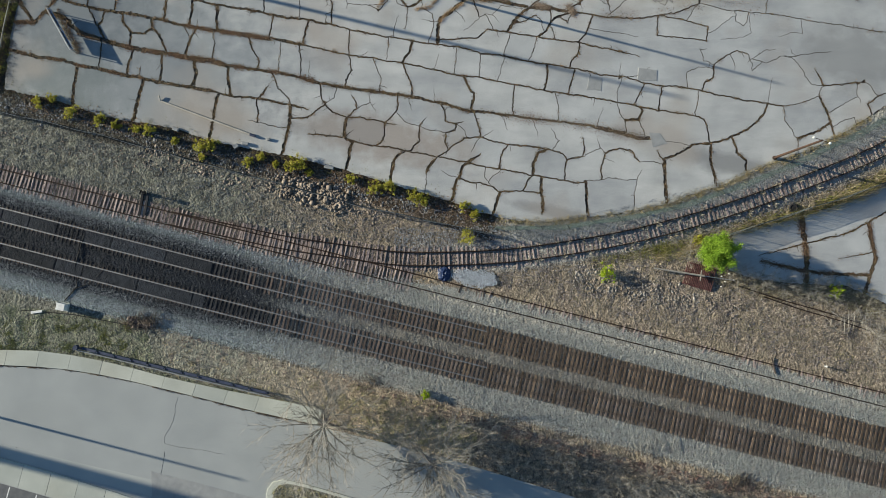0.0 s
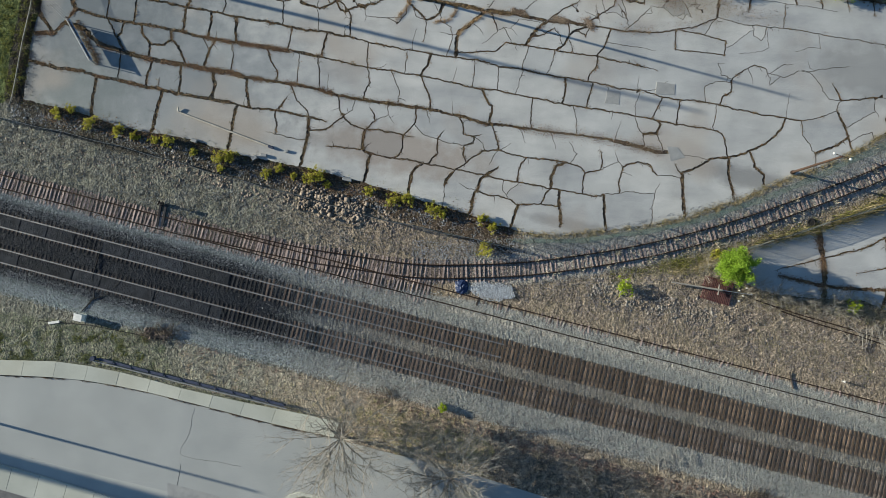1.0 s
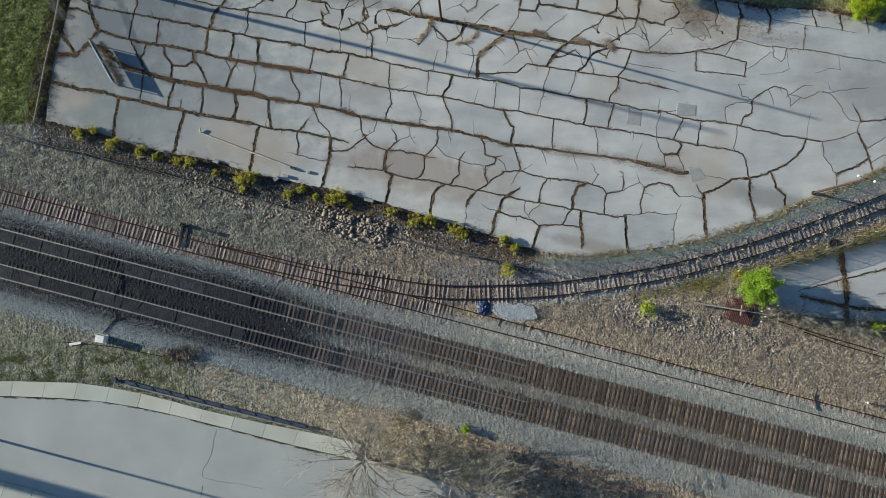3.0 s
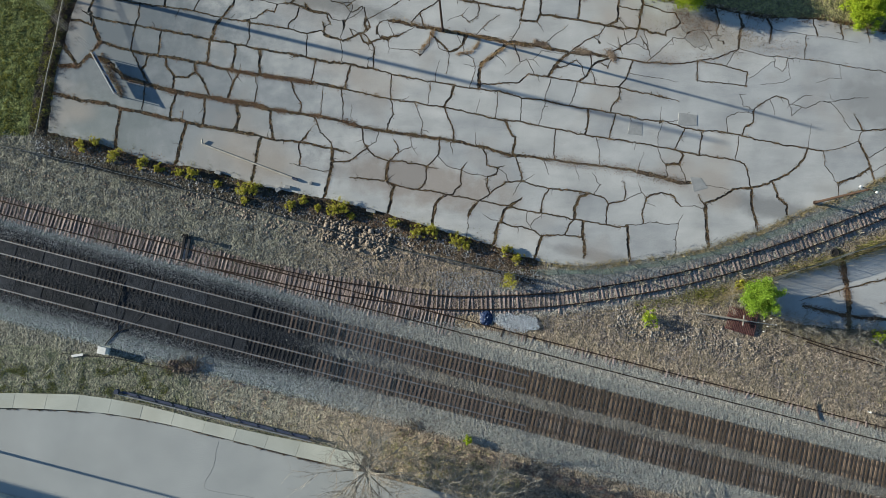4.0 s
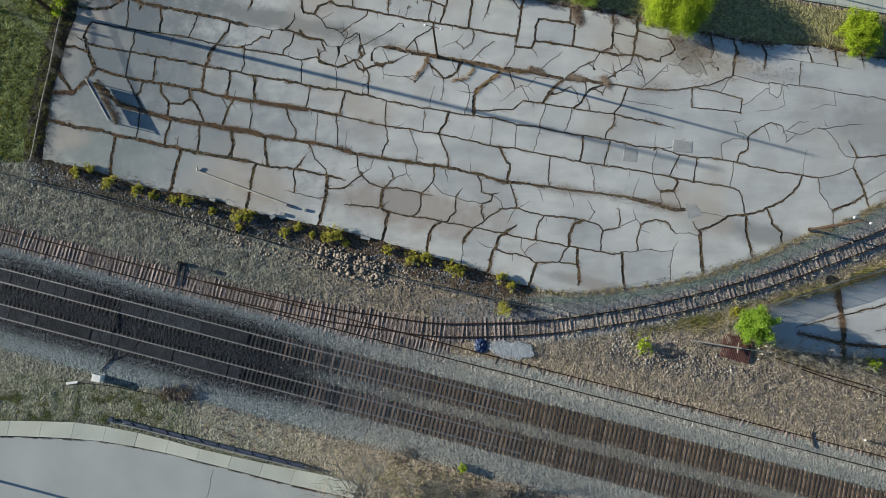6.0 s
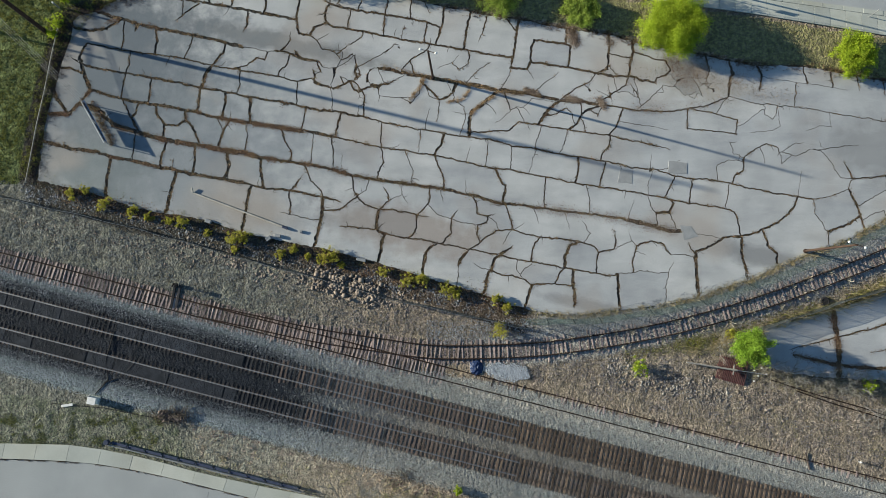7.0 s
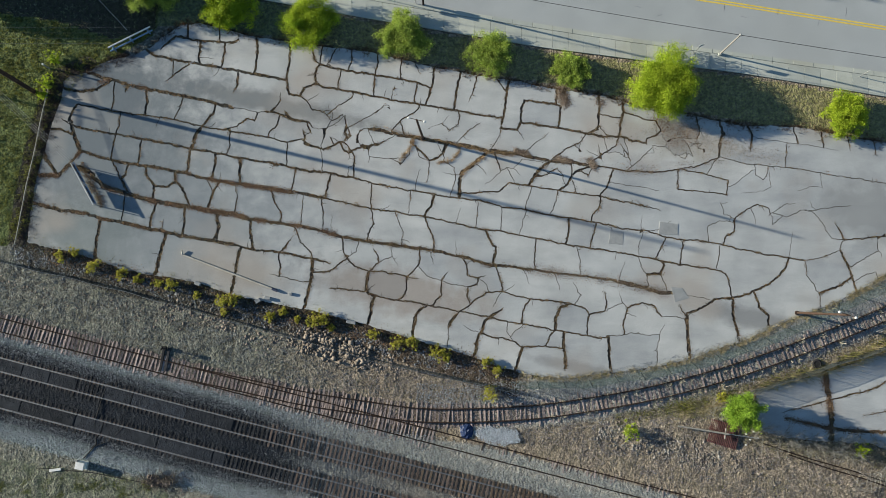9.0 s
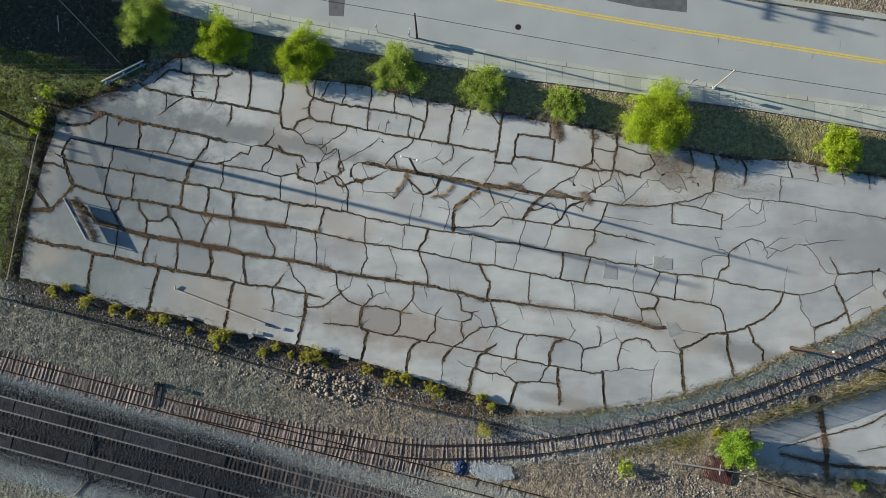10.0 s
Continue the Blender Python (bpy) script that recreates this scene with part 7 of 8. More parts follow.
p[:, 1] -= 0.2 * (p[:, 0] - 28.5)
pts, faces = stones(np.column_stack([p, np.full(len(p), 0.006)]), RNG.uniform(0.02, 0.055, 4200), 0.3, True)
stuff("crumbled_concrete", pts, faces, CRUMB, "crumbled concrete and grit on the lot", "rubble")


p = scatter(SHOULDER, 230000, shoulder_keep)
p = p[ruffle(p, 0.5, 77.0) > -0.25]
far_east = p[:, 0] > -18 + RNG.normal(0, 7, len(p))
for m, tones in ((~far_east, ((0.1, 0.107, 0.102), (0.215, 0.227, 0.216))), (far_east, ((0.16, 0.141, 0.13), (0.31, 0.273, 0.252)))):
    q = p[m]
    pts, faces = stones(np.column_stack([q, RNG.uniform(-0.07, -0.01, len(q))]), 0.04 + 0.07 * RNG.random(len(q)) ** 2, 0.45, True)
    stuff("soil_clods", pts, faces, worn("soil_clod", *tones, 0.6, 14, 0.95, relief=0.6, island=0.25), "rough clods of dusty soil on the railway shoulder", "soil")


# ---- fences ----
def wire_fence(name, line, height, lean, label, post_step=3.0, material=None, mesh_step=0.14, wire=0.006, post=0.032, lean_side=-1):
    """Chain-link on posts with a top rail. lean: how far the top hangs over, in metres."""
    material = material or FENCE
    f = thing(name, label, "fence")
    p, d = smooth(line, 0.1)
    side = np.stack([-d[:, 1], d[:, 0]], -1) * lean_side

    def at(s, h):
        i = np.clip((np.asarray(s) / 0.1).astype(int), 0, len(p) - 1)
        h = np.asarray(h, float)
        wave = 0.05 * np.sin(np.asarray(s) * 0.9)
        return np.column_stack([p[i] + side[i] * (lean * h / height + wave * h)[:, None], h - 0.08])

    run = 0.1 * (len(p) - 1)
    s = np.arange(0, run, mesh_step)
    z0, z1 = np.full(len(s), 0.05), np.full(len(s), height)
    a, b = at(s, z0), at(np.minimum(s + height, run), z1)
    c, e = at(np.minimum(s + height, run), z0), at(s, z1)
    w = wire
    segs = [(i, j, w, w) for i, j in zip(a, b)] + [(i, j, w, w) for i, j in zip(c, e)]
    share("wire_mesh", array_mesh("wire_mesh", *tubes(segs, 3), material, 4), f)
    t = np.arange(0, run, 1.0)
    top = at(t, np.full(len(t), height))
    rail_size = 0.05 if material is BUFF else 0.026 if lean == 0.25 else 0.015
    share("top_rail", array_mesh("top_rail", *tubes([(i, j, rail_size, rail_size) for i, j in zip(top[:-1], top[1:])], 6), PIPE if material is WIRE and lean < 0.5 else material, 4), f)
    for x in np.arange(0, run, post_step):
        q = at([x, x], [0.0, height + 0.05])
        share("post", array_mesh("post", *tubes([(q[0], q[1], post, post)], 6), WIRE if material is FENCE else material, 4), f)
    return f


wire_fence("fence", [(-58, 22.1), (-54.1, 21.2), (-47.4, 19.7), (-40.7, 18.1), (-34, 16.3), (-27.4, 14.4), (-20.8, 12.7), (-14.2, 10.9), (-10.9, 9.9), (-4.4, 8.5), (2.1, 7.1), (6.0, 6.3)], 1.4, 0.25, "sagging chain-link fence between lot and railway", 3.0, WIRE, 0.2, 0.005)
wire_fence("fence", [(5.0, 7.3), (8, 7.3), (11.8, 7.3), (15.1, 7.6), (18.3, 8.1), (21.6, 8.6), (24.9, 9.3), (28.2, 10.2), (31.5, 11.3), (34.8, 12.5), (38.1, 13.8), (41.4, 15.3), (44.8, 16.9), (48.2, 18.5), (56, 22.6)], 1.6, 0.6, "green chain-link fence leaning over the spur track", 3.0, FENCE, 0.15, 0.006, 0.05)
wire_fence("fence", [(-53.3, 23.2), (-53, 24.9), (-52.4, 29.6), (-51.7, 33.6), (-51.2, 37.1), (-50.6, 40.8), (-50.3, 42.5)], 0.3, 0.05, "low buff pipe fence along the west lawn", 2.7, BUFF, 0.3, 0.004, 0.04, lean_side=1)


wire_fence("fence", [(30.4, 5.6), (35.5, 7.25), (40.7, 8.95), (46, 10.65), (50.4, 12.2), (57, 14.8)], 1.5, 0.1, "low chain-link fence beside the east yard", 3.0, WIRE, 0.1, 0.009, 0.04)


# ---- poles, lamps and wires ----
def lot_lamp(x, y, lean, turn, label, height=10.8):
    """A tall steel pole with two lamp heads on a cross arm."""
    t = thing("lamp_pole", label, "lamp pole", (x, y, 0), "lamp poles of the lot")
    top = Vector((lean[0], lean[1], height))
    bm = new_bm()
    rod(bm, (0, 0, 0), (0, 0, 0.3), 0.24, 0.22, 12)
    part("footing", bm, RUST, t)
    bm = new_bm()
    rod(bm, (0, 0, 0.3), top, 0.15, 0.11, 8)
    part("pole", bm, POLE, t)
    w = Vector((math.cos(radians(turn)), math.sin(radians(turn)), 0))
    bm = new_bm()
    rod(bm, top - w * 0.75, top + w * 0.75, 0.035, sides=6)
    part("arm", bm, POLE, t)
    for s in (-1, 1):
        bm = new_bm()
        bmesh.ops.create_icosphere(bm, subdivisions=2, radius=0.14, matrix=Matrix.Translation(top + w * 0.85 * s) @ Matrix.Diagonal((1.2, 1, 0.7, 1)))
        part("lamp_head", bm, WHITE, t, "white lamp head")


lot_lamp(-5.3, 35.9, (-0.3, -0.8), -14, "dark steel lamp pole with two white heads on the lot")
lot_lamp(38.2, 15.2, (-0.2, -0.3), -20, "rusty lamp pole with two white heads beside the fence")


def utility_pole(name, x, y, height, radius, label, arm=True, material=None, lean=0.0):
    t = thing(name, label, "utility pole", (x, y, -0.05))
    bm = new_bm()
    rod(bm, (0, 0, 0), (0, lean, height), radius, radius * 0.7, 10)
    part("pole", bm, material or POLE, t)
    if arm:
        bm = new_bm()
        box(bm, (0.12, 2.2, 0.12), (0.12, 0, height - 0.7), bevel=0.01)
        part("crossarm", bm, POLE, t)
        for k in (-0.9, -0.3, 0.3, 0.9):
            bm = new_bm()
            rod(bm, (0.12, k, height - 0.64), (0.12, k, height - 0.45), 0.05, 0.03, 8)
            part("insulator", bm, GREY_STEEL, t)


utility_pole("utility_pole", -51.9, 41.55, 19.7, 0.26, "tall dark wooden utility pole among bushes at the lot's corner", False, None, 0.6)
utility_pole("utility_pole", -62, -12.0, 9.7, 0.16, "wooden pole beside the south road", False)
# unseen mast, added only to cast the wide shadow across the south road
utility_pole("shadow_mast", -110, -4.1, 26, 1.15, "unseen thick mast added for its shadow on the south road", False, WALK)
utility_pole("utility_pole", -5.3, 52.5, 7.0, 0.13, "slim dark pole on the street kerb", False)


def street_lamp():
    t = thing("street_lamp", "pale tapered street lamp column on the sidewalk", "street lamp", (30.4, 46.2, 0.1))
    bm = new_bm()
    rod(bm, (0, 0, 0), (0, 0, 0.3), 0.22, 0.2, 12)
    part("base", bm, WALK, t)
    bm = new_bm()
    rod(bm, (0, 0, 0.2), (0.1, 0, 5.9), 0.1, 0.075, 10)
    part("column", bm, WOOD, t)
    bm = new_bm()
    rod(bm, (0.1, 0, 5.8), (0.1, 0, 6.1), 0.16, 0.06, 10)
    part("cap", bm, GREY_STEEL, t)


street_lamp()


def sign_post(x, y, height, label, board=None, turn=0.0):
    t = thing("sign", label, "street sign", (x, y, 0.1))
    bm = new_bm()
    rod(bm, (0, 0, 0), (0, 0, height), 0.045, sides=6)
    part("post", bm, GREY_STEEL, t)
    if board:
        bm = new_bm()
        box(bm, (board[0], 0.03, board[1]), (0, 0, height - board[1] / 2 + 0.05), (0, 0, turn), 0.01)
        part("board", bm, WHITE, t)


sign_post(27.3, 46.3, 2.75, "white sign board on a steel post by the kerb", (0.75, 0.6), 20)
sign_post(47.0, 43.4, 2.1, "slim steel sign post by the kerb", (0.25, 0.3), 20)
sign_post(-10.1, 53.2, 2.2, "slim steel sign post on the kerb", (0.5, 0.5), 60)
sign_post(-6.2, 52.6, 1.9, "round-topped steel sign by the slim pole", (0.8, 0.7), 75)


def cable(points, sag, radius, label, material=None):
    """A hanging wire from point to point."""
    segs = []
    for a, b in zip(points[:-1], points[1:]):
        a, b = Vector(a), Vector(b)
        n = 14
        q = [a.lerp(b, k / n) - Vector((0, 0, sag * 4 * (k / n) * (1 - k / n))) for k in range(n + 1)]
        segs += [(tuple(i), tuple(j), radius, radius) for i, j in zip(q[:-1], q[1:])]
    return tagged(new("cable", array_mesh("cable", *tubes(segs, 4), material or RUBBER, 4)), label, "cable")


cable([(-58, 62, 6.6), (-5.3, 52.5, 6.4), (30.5, 46.2, 5.9), (70, 39.9, 6)], 0.25, 0.03, "black overhead cable along the street")
for k in range(4):
    cable([(-75, 44.9 + 0.6 * k, 7.1), (-37.5, 44.9 + 0.6 * k, 7.0)], 0.0, 0.008, "thin overhead wire over the west lawn", PIPE)
west_pole = thing("utility_pole", "wooden utility pole with a crossarm beyond the west lawn", "utility pole", (-75, 45.8, -0.05))
bm = new_bm()
rod(bm, (0, 0, 0), (0, 0, 7.6), 0.16, 0.12, 10)
part("pole", bm, POLE, west_pole)
bm = new_bm()
box(bm, (0.12, 2.6, 0.14), (0, 0, 7.08), bevel=0.01)
part("crossarm", bm, POLE, west_pole)
for k in range(4):
    cable([(-46.75 + 0.16 * k, 32.6 + 0.16 * k, 1.32), (-96.1 + 0.2 * k, 79.3 + 0.2 * k, 9.6)], 0.0, 0.012, "thin pale wire strung to the board frame", GREY_STEEL)
wire_pole = thing("utility_pole", "wooden utility pole with a crossarm far over the west lawn", "utility pole", (-95.8, 79.6, -0.05))
bm = new_bm()
rod(bm, (0, 0, 0), (0, 0, 10.0), 0.14, 0.11, 10)
part("pole", bm, POLE, wire_pole)
bm = new_bm()
box(bm, (0.12, 1.6, 0.14), (0, 0, 9.62), (0, 0, -45), 0.01)
part("crossarm", bm, POLE, wire_pole)
cable([(-49.0, 57.8, 4.4), (-41.3, 49.4, 0.0)], 0.0, 0.02, "steel guy wire running to the ground", WHITE)
stake = new_bm()
rod(stake, (-49.27, 55.47, -0.02), (-49.02, 53.39, 0.02), 0.045, 0.035, 8)
tagged(part("white_stake", stake, WHITE), "slim white post lying on the west lawn", "post")


# ---- things on the lot ----
def sign_frame():
    """A low double-faced board on three posts, weeds at its foot."""
    t = thing("board_frame", "long low white and blue board frame standing on the lot", "board frame", (-45.1, 30.2, 0))
    t.rotation_euler = (0, 0, math.atan2(-5.2, 3.05))
    for s in (-2.85, 0, 2.85):
        bm = new_bm()
        box(bm, (0.09, 0.09, 1.35), (s, 0.06, 0.67), bevel=0.01)
        part("post", bm, GREY_STEEL, t)
    bm = new_bm()
    box(bm, (5.8, 0.05, 0.12), (0, -0.06, 1.33), bevel=0.01)
    part("top_rail", bm, WHITE, t)
    bm = new_bm()
    box(bm, (5.8, 0.06, 0.1), (0, 0.24, 1.2), bevel=0.01)
    part("back_rail", bm, BLUE, t, "blue back rail")
    for s in (-1.45, 1.4):
        bm = new_bm()
        box(bm, (2.35, 0.04, 0.75), (s, 0.05, 0.88), bevel=0.01)
        part("panel", bm, NAVY, t, "dark board panel")
    for k in range(11):
        bm = new_bm()
        box(bm, (0.05, 0.3, 0.05), (-2.7 + 0.54 * k, 0.09, 1.25), bevel=0.005)
        part("strut", bm, BLUE, t, "blue strut")


sign_frame()
p = np.column_stack([RNG.normal(0.25, 0.25, 330), RNG.uniform(-3, 3, 330)])
a = math.atan2(5.1, -2.8) - math.pi / 2
p = np.column_stack([p[:, 0] * math.cos(a) - p[:, 1] * math.sin(a) - 44.9, p[:, 0] * math.sin(a) + p[:, 1] * math.cos(a) + 30.2])
tufts("frame_weeds", p, (0.12, 0.38), JOINT_WEED, "dark dead weeds grown up through the board frame", z=0.0, width=0.14)


def twin_rail():
    t = thing("guard_rail", "pale blue double pipe rail at the lot's corner", "rail", (-40.55, 48.0, 0))
    t.rotation_euler = (0, 0, math.atan2(2.6, 4.9))
    for yy, zz, m in ((0.18, 0.85, WHITE), (-0.18, 0.55, BLUE)):
        bm = new_bm()
        rod(bm, (-2.8, yy, zz), (2.8, yy, zz), 0.09, sides=8)
        part("pipe", bm, m, t)
    for s in (-2.3, 0, 2.3):
        bm = new_bm()
        box(bm, (0.12, 0.5, 0.9), (s, 0, 0.42), bevel=0.01)
        part("post", bm, BLUE, t)


twin_rail()


def fallen_pole():
    t = thing("fallen_pole", "long buff painted pole with a bent end lying on the lot", "pole", (-28.2, 20.0, 0))
    t.rotation_euler = (0, 0, math.atan2(-4.1, 10.85))
    bm = new_bm()
    rod(bm, (-5.7, 0, 0.1), (5.7, 0, 0.12), 0.085, 0.11, 10)
    part("shaft", bm, BUFF, t)
    bm = new_bm()
    rod(bm, (5.7, 0, 0.15), (6.35, -0.03, 0.16), 0.17, 0.15, 10)
    part("sleeve", bm, NAVY, t, "dark sleeve at the foot")
    bm = new_bm()
    rod(bm, (-5.7, 0.0, 0.12), (-5.95, 0.5, 0.25), 0.1, 0.08, 8)
    part("stub", bm, BUFF, t, "bent bracket stub")


fallen_pole()


def block(name, x, y, size, turn, material, label, category, tilt=0.0, z=0.0):
    bm = new_bm()
    box(bm, size, (0, 0, size[2] / 2), bevel=min(size) * 0.12)
    r = random.Random(int(x * 31 + y * 17))
    for v in bm.verts:
        v.co += Vector((r.uniform(-1, 1), r.uniform(-1, 1), r.uniform(-1, 1))) * min(size) * 0.08
    ob = part(name, bm, material)
    ob.matrix_basis = pose(x, y, z, tilt, 0, turn)
    return tagged(ob, label, category)


for x, y, s, a in ((-23.4, 16.9, (0.7, 0.35, 0.3), -10), (-24.5, 16.6, (0.6, 0.45, 0.35), 30), (-31.6, 18.6, (0.7, 0.4, 0.3), -20), (-13.6, 14.1, (1.1, 0.35, 0.3), -12), (-20.7, 17.4, (0.35, 0.3, 0.25), 5)):
    block("concrete_block", x, y, s, a, PATCH, "broken concrete block at the lot's edge", "block")


# ---- things beside the railway ----
def relay_box():
    t = thing("equipment_box", "white metal railway equipment box beside the ballast", "equipment box", (-44.0, -2.1, -0.05))
    t.rotation_euler = (0, 0, radians(-12))
    bm = new_bm()
    box(bm, (1.1, 0.95, 0.14), (0, 0, 0.07), bevel=0.01)
    part("plinth", bm, WALK, t)
    bm = new_bm()
    box(bm, (0.85, 0.7, 0.8), (0, 0, 0.54), bevel=0.015)
    part("body", bm, WHITE, t)
    bm = new_bm()
    box(bm, (0.98, 0.82, 0.07), (0, 0, 0.98), (4, 0, 0), 0.02)
    part("lid", bm, WHITE, t)
    bm = new_bm()
    box(bm, (0.7, 0.03, 0.6), (0, -0.365, 0.55), bevel=0.008)
    d = part("door", bm, GREY_STEEL, t)
    bm = new_bm()
    box(bm, (0.04, 0.05, 0.16), (0.27, -0.395, 0.58), bevel=0.008)
    part("handle", bm, RUST, d)
    bm = new_bm()
    rod(bm, (-0.62, 0.3, 0), (-0.62, 0.3, 0.75), 0.13, 0.11, 10)
    part("conduit_riser", bm, GREY_STEEL, t)


relay_box()
cable([(-44.0, -1.4, 0.05), (-42.6, 0.2, 0.05), (-42.9, 2.6, 0.12), (-42.2, 5.2, 0.14), (-41.8, 6.6, 0.1)], 0.0, 0.06, "black cable crossing the ballast to the rails")
cable([(-43.2, -0.2, 0.05), (-41.0, 0.6, 0.06), (-40.2, 1.4, 0.14), (-39.6, 2.1, 0.14)], 0.0, 0.05, "black cable looped over the ballast")
cable([(-49, -2.5, 0.02), (-43, -3.0, 0.02), (-34.5, -4.6, 0.02)], 0.0, 0.04, "black ground cable along the verge")
block("plank", -47.2, -2.7, (1.3, 0.28, 0.08), 8, WHITE, "short white plank lying on the grass", "plank")


def switch_stand():
    t = thing("switch_stand", "dark iron switch stand beside the siding", "switch stand", (-35.0, 11.1, -0.05))
    bm = new_bm()
    box(bm, (0.28, 2.6, 0.2), (0.15, -1.3, 0.05), (0, 0, -8), 0.02)
    part("head_tie", bm, DARK_TIE, t)
    bm = new_bm()
    box(bm, (0.28, 2.6, 0.2), (-0.45, -1.3, 0.05), (0, 0, -8), 0.02)
    part("head_tie", bm, DARK_TIE, t)
    bm = new_bm()
    box(bm, (0.45, 0.4, 0.35), (-0.1, 0, 0.3), bevel=0.05)
    part("base", bm, RUBBER, t)
    bm = new_bm()
    rod(bm, (-0.1, 0, 0.4), (-0.1, 0, 1.25), 0.05, sides=8)
    part("mast", bm, RUBBER, t)
    bm = new_bm()
    box(bm, (0.5, 0.03, 0.3), (-0.1, 0, 1.15), (0, 0, 60), 0.01)
    part("target", bm, RUST, t)
    bm = new_bm()
    rod(bm, (-0.1, 0.1, 0.4), (-0.75, 0.35, 0.55), 0.03, sides=6)
    part("lever", bm, RUBBER, t)


switch_stand()
block("broken_tie", 37.35, -8.75, (0.15, 1.9, 0.1), 12, GREY_TIE, "dark broken tie lying across the siding rail", "tie", 0.0, 0.1)
p = np.column_stack([RNG.uniform(-20.2, -7, 2600), RNG.uniform(-28, -21.5, 2600)])
isle_ring = np.array([(-20, -25.5), (-19.7, -22.9), (-18.6, -22.0), (-16.5, -22.5), (-12, -23.6), (-8, -24.9), (-8, -26), (-16, -24.0), (-18.3, -24.0), (-18.6, -26)])
tufts("island_grass", p[inside(p, isle_ring)], (0.1, 0.3), OLIVE, "yellow-green rough grass inside the island's kerb", z=0.15, width=0.2, category="grass")


def guardrail():
    t = thing("guardrail", "dark steel guardrail on short posts beside the kerb walk", "guardrail", (-31.0, -9.4, -0.05))
    t.rotation_euler = (0, 0, math.atan2(-5.2, 22.0))
    bm = new_bm()
    for z, d in ((0.42, 0.0), (0.5, 0.05), (0.58, 0.0), (0.66, 0.05), (0.74, 0.0)):
        box(bm, (22.8, 0.05 + d, 0.09), (0, -0.26 + d / 2, z), bevel=0.01)
    part("beam", bm, GREY_STEEL, t)
    # row of dark boards on the beam's north side
    for k in range(11):
        bm = new_bm()
        box(bm, (1.75 + random.uniform(-0.2, 0.1), 0.32, 0.1), (-10.0 + 2.0 * k, 0.08, 0.66), bevel=0.015)
        part("rub_board", bm, NAVY, t, "dark blue side board")
    for k in range(12):
        bm = new_bm()
        box(bm, (0.16, 0.2, 0.85), (-11.0 + 2.0 * k, 0.02, 0.36), bevel=0.01)
        part("post", bm, NAVY, t)
    bm = new_bm()
    rod(bm, (-11.5, 0.02, 0.4), (-11.5, 0.02, 0.95), 0.28, sides=10)
    part("end_cap", bm, NAVY, t)


guardrail()


def brush_pile(x, y, n, size, seed, label, material=None):
    r = random.Random(seed)
    segs = []
    for _ in range(n):
        a = r.uniform(0, 6.28)
        c = Vector((r.gauss(0, size * 0.4), r.gauss(0, size * 0.15), r.uniform(0.03, 0.35)))
        w = Vector((math.cos(a), math.sin(a), r.gauss(0, 0.25))) * size * r.uniform(0.25, 0.7)
        segs.append((tuple(c - w / 2), tuple(c + w / 2), r.uniform(0.015, 0.045), 0.01))
    ob = new("brush_pile", array_mesh("brush_pile", *tubes(segs, 4), material or BARK, 4))
    ob.location = (x, y, -0.05)
    return tagged(ob, label, "brush pile", kind="stuff")


brush_pile(-35.0, -3.9, 130, 3.0, 3, "dark heap of cut branches on the verge", BARK)
rubble("dark_heap", [(-36.6, -3.6), (-35.2, -3.9), (-33.9, -4.2)], 260, 0.28, (0.08, 0.26), CHIP, "dark heap of earth clods beneath cut branches", 0.08)
brush_pile(33.5, -21.8, 60, 2.8, 4, "heap of broken branches at the ballast's edge")
brush_pile(23.2, -17.9, 30, 2.6, 5, "fallen dead branches on the ballast", GREY_BARK)
brush_pile(-8.5, -10.5, 26, 2.2, 6, "dead branches on the edge of the ballast")
brush_pile(46.5, -3.6, 40, 5, 7, "bleached fallen branches in the weeds", GREY_BARK)


def tarp():
    bm = new_bm()
    bmesh.ops.create_grid(bm, x_segments=14, y_segments=12, size=0.5)
    for v in bm.verts:
        x, y = v.co.x, v.co.y
        d = math.hypot(x, y)
        v.co = Vector((x * 1.5, y * 1.8, max(0, 0.32 * (1 - (d / 0.55) ** 2)) + 0.13 * noise.noise(Vector((x * 6, y * 6, 2)))))
    bmesh.ops.solidify(bm, geom=bm.faces[:], thickness=0.015)
    ob = part("tarpaulin", bm, TARP)
    ob.location = (-0.2, 1.65, -0.02)
    tagged(ob, "crumpled dark blue tarpaulin over a heap beside the spur", "tarpaulin")


tarp()


def steel_grate(x, y, turn, label):
    """A rust-red grate of close bars on two bearers."""
    t = thing("steel_grate", label, "grate", (x, y, 0.0), "steel grates")
    t.rotation_euler = (radians(3), 0, radians(turn))
    for s in (-0.5, 0.5):
        bm = new_bm()
        box(bm, (3.4, 0.12, 0.14), (0, s, 0.08), bevel=0.01)
        part("bearer", bm, RED, t)
    for k in range(17):
        bm = new_bm()
        box(bm, (0.11, 1.3, 0.06), (-1.6 + 0.2 * k, 0, 0.18), bevel=0.008)
        part("bar", bm, RED, t)


steel_grate(29.3, 2.1, -16, "rust-red steel grate lying in the weeds")
steel_grate(29.0, 0.75, -16, "rust-red steel grate lying beside another")


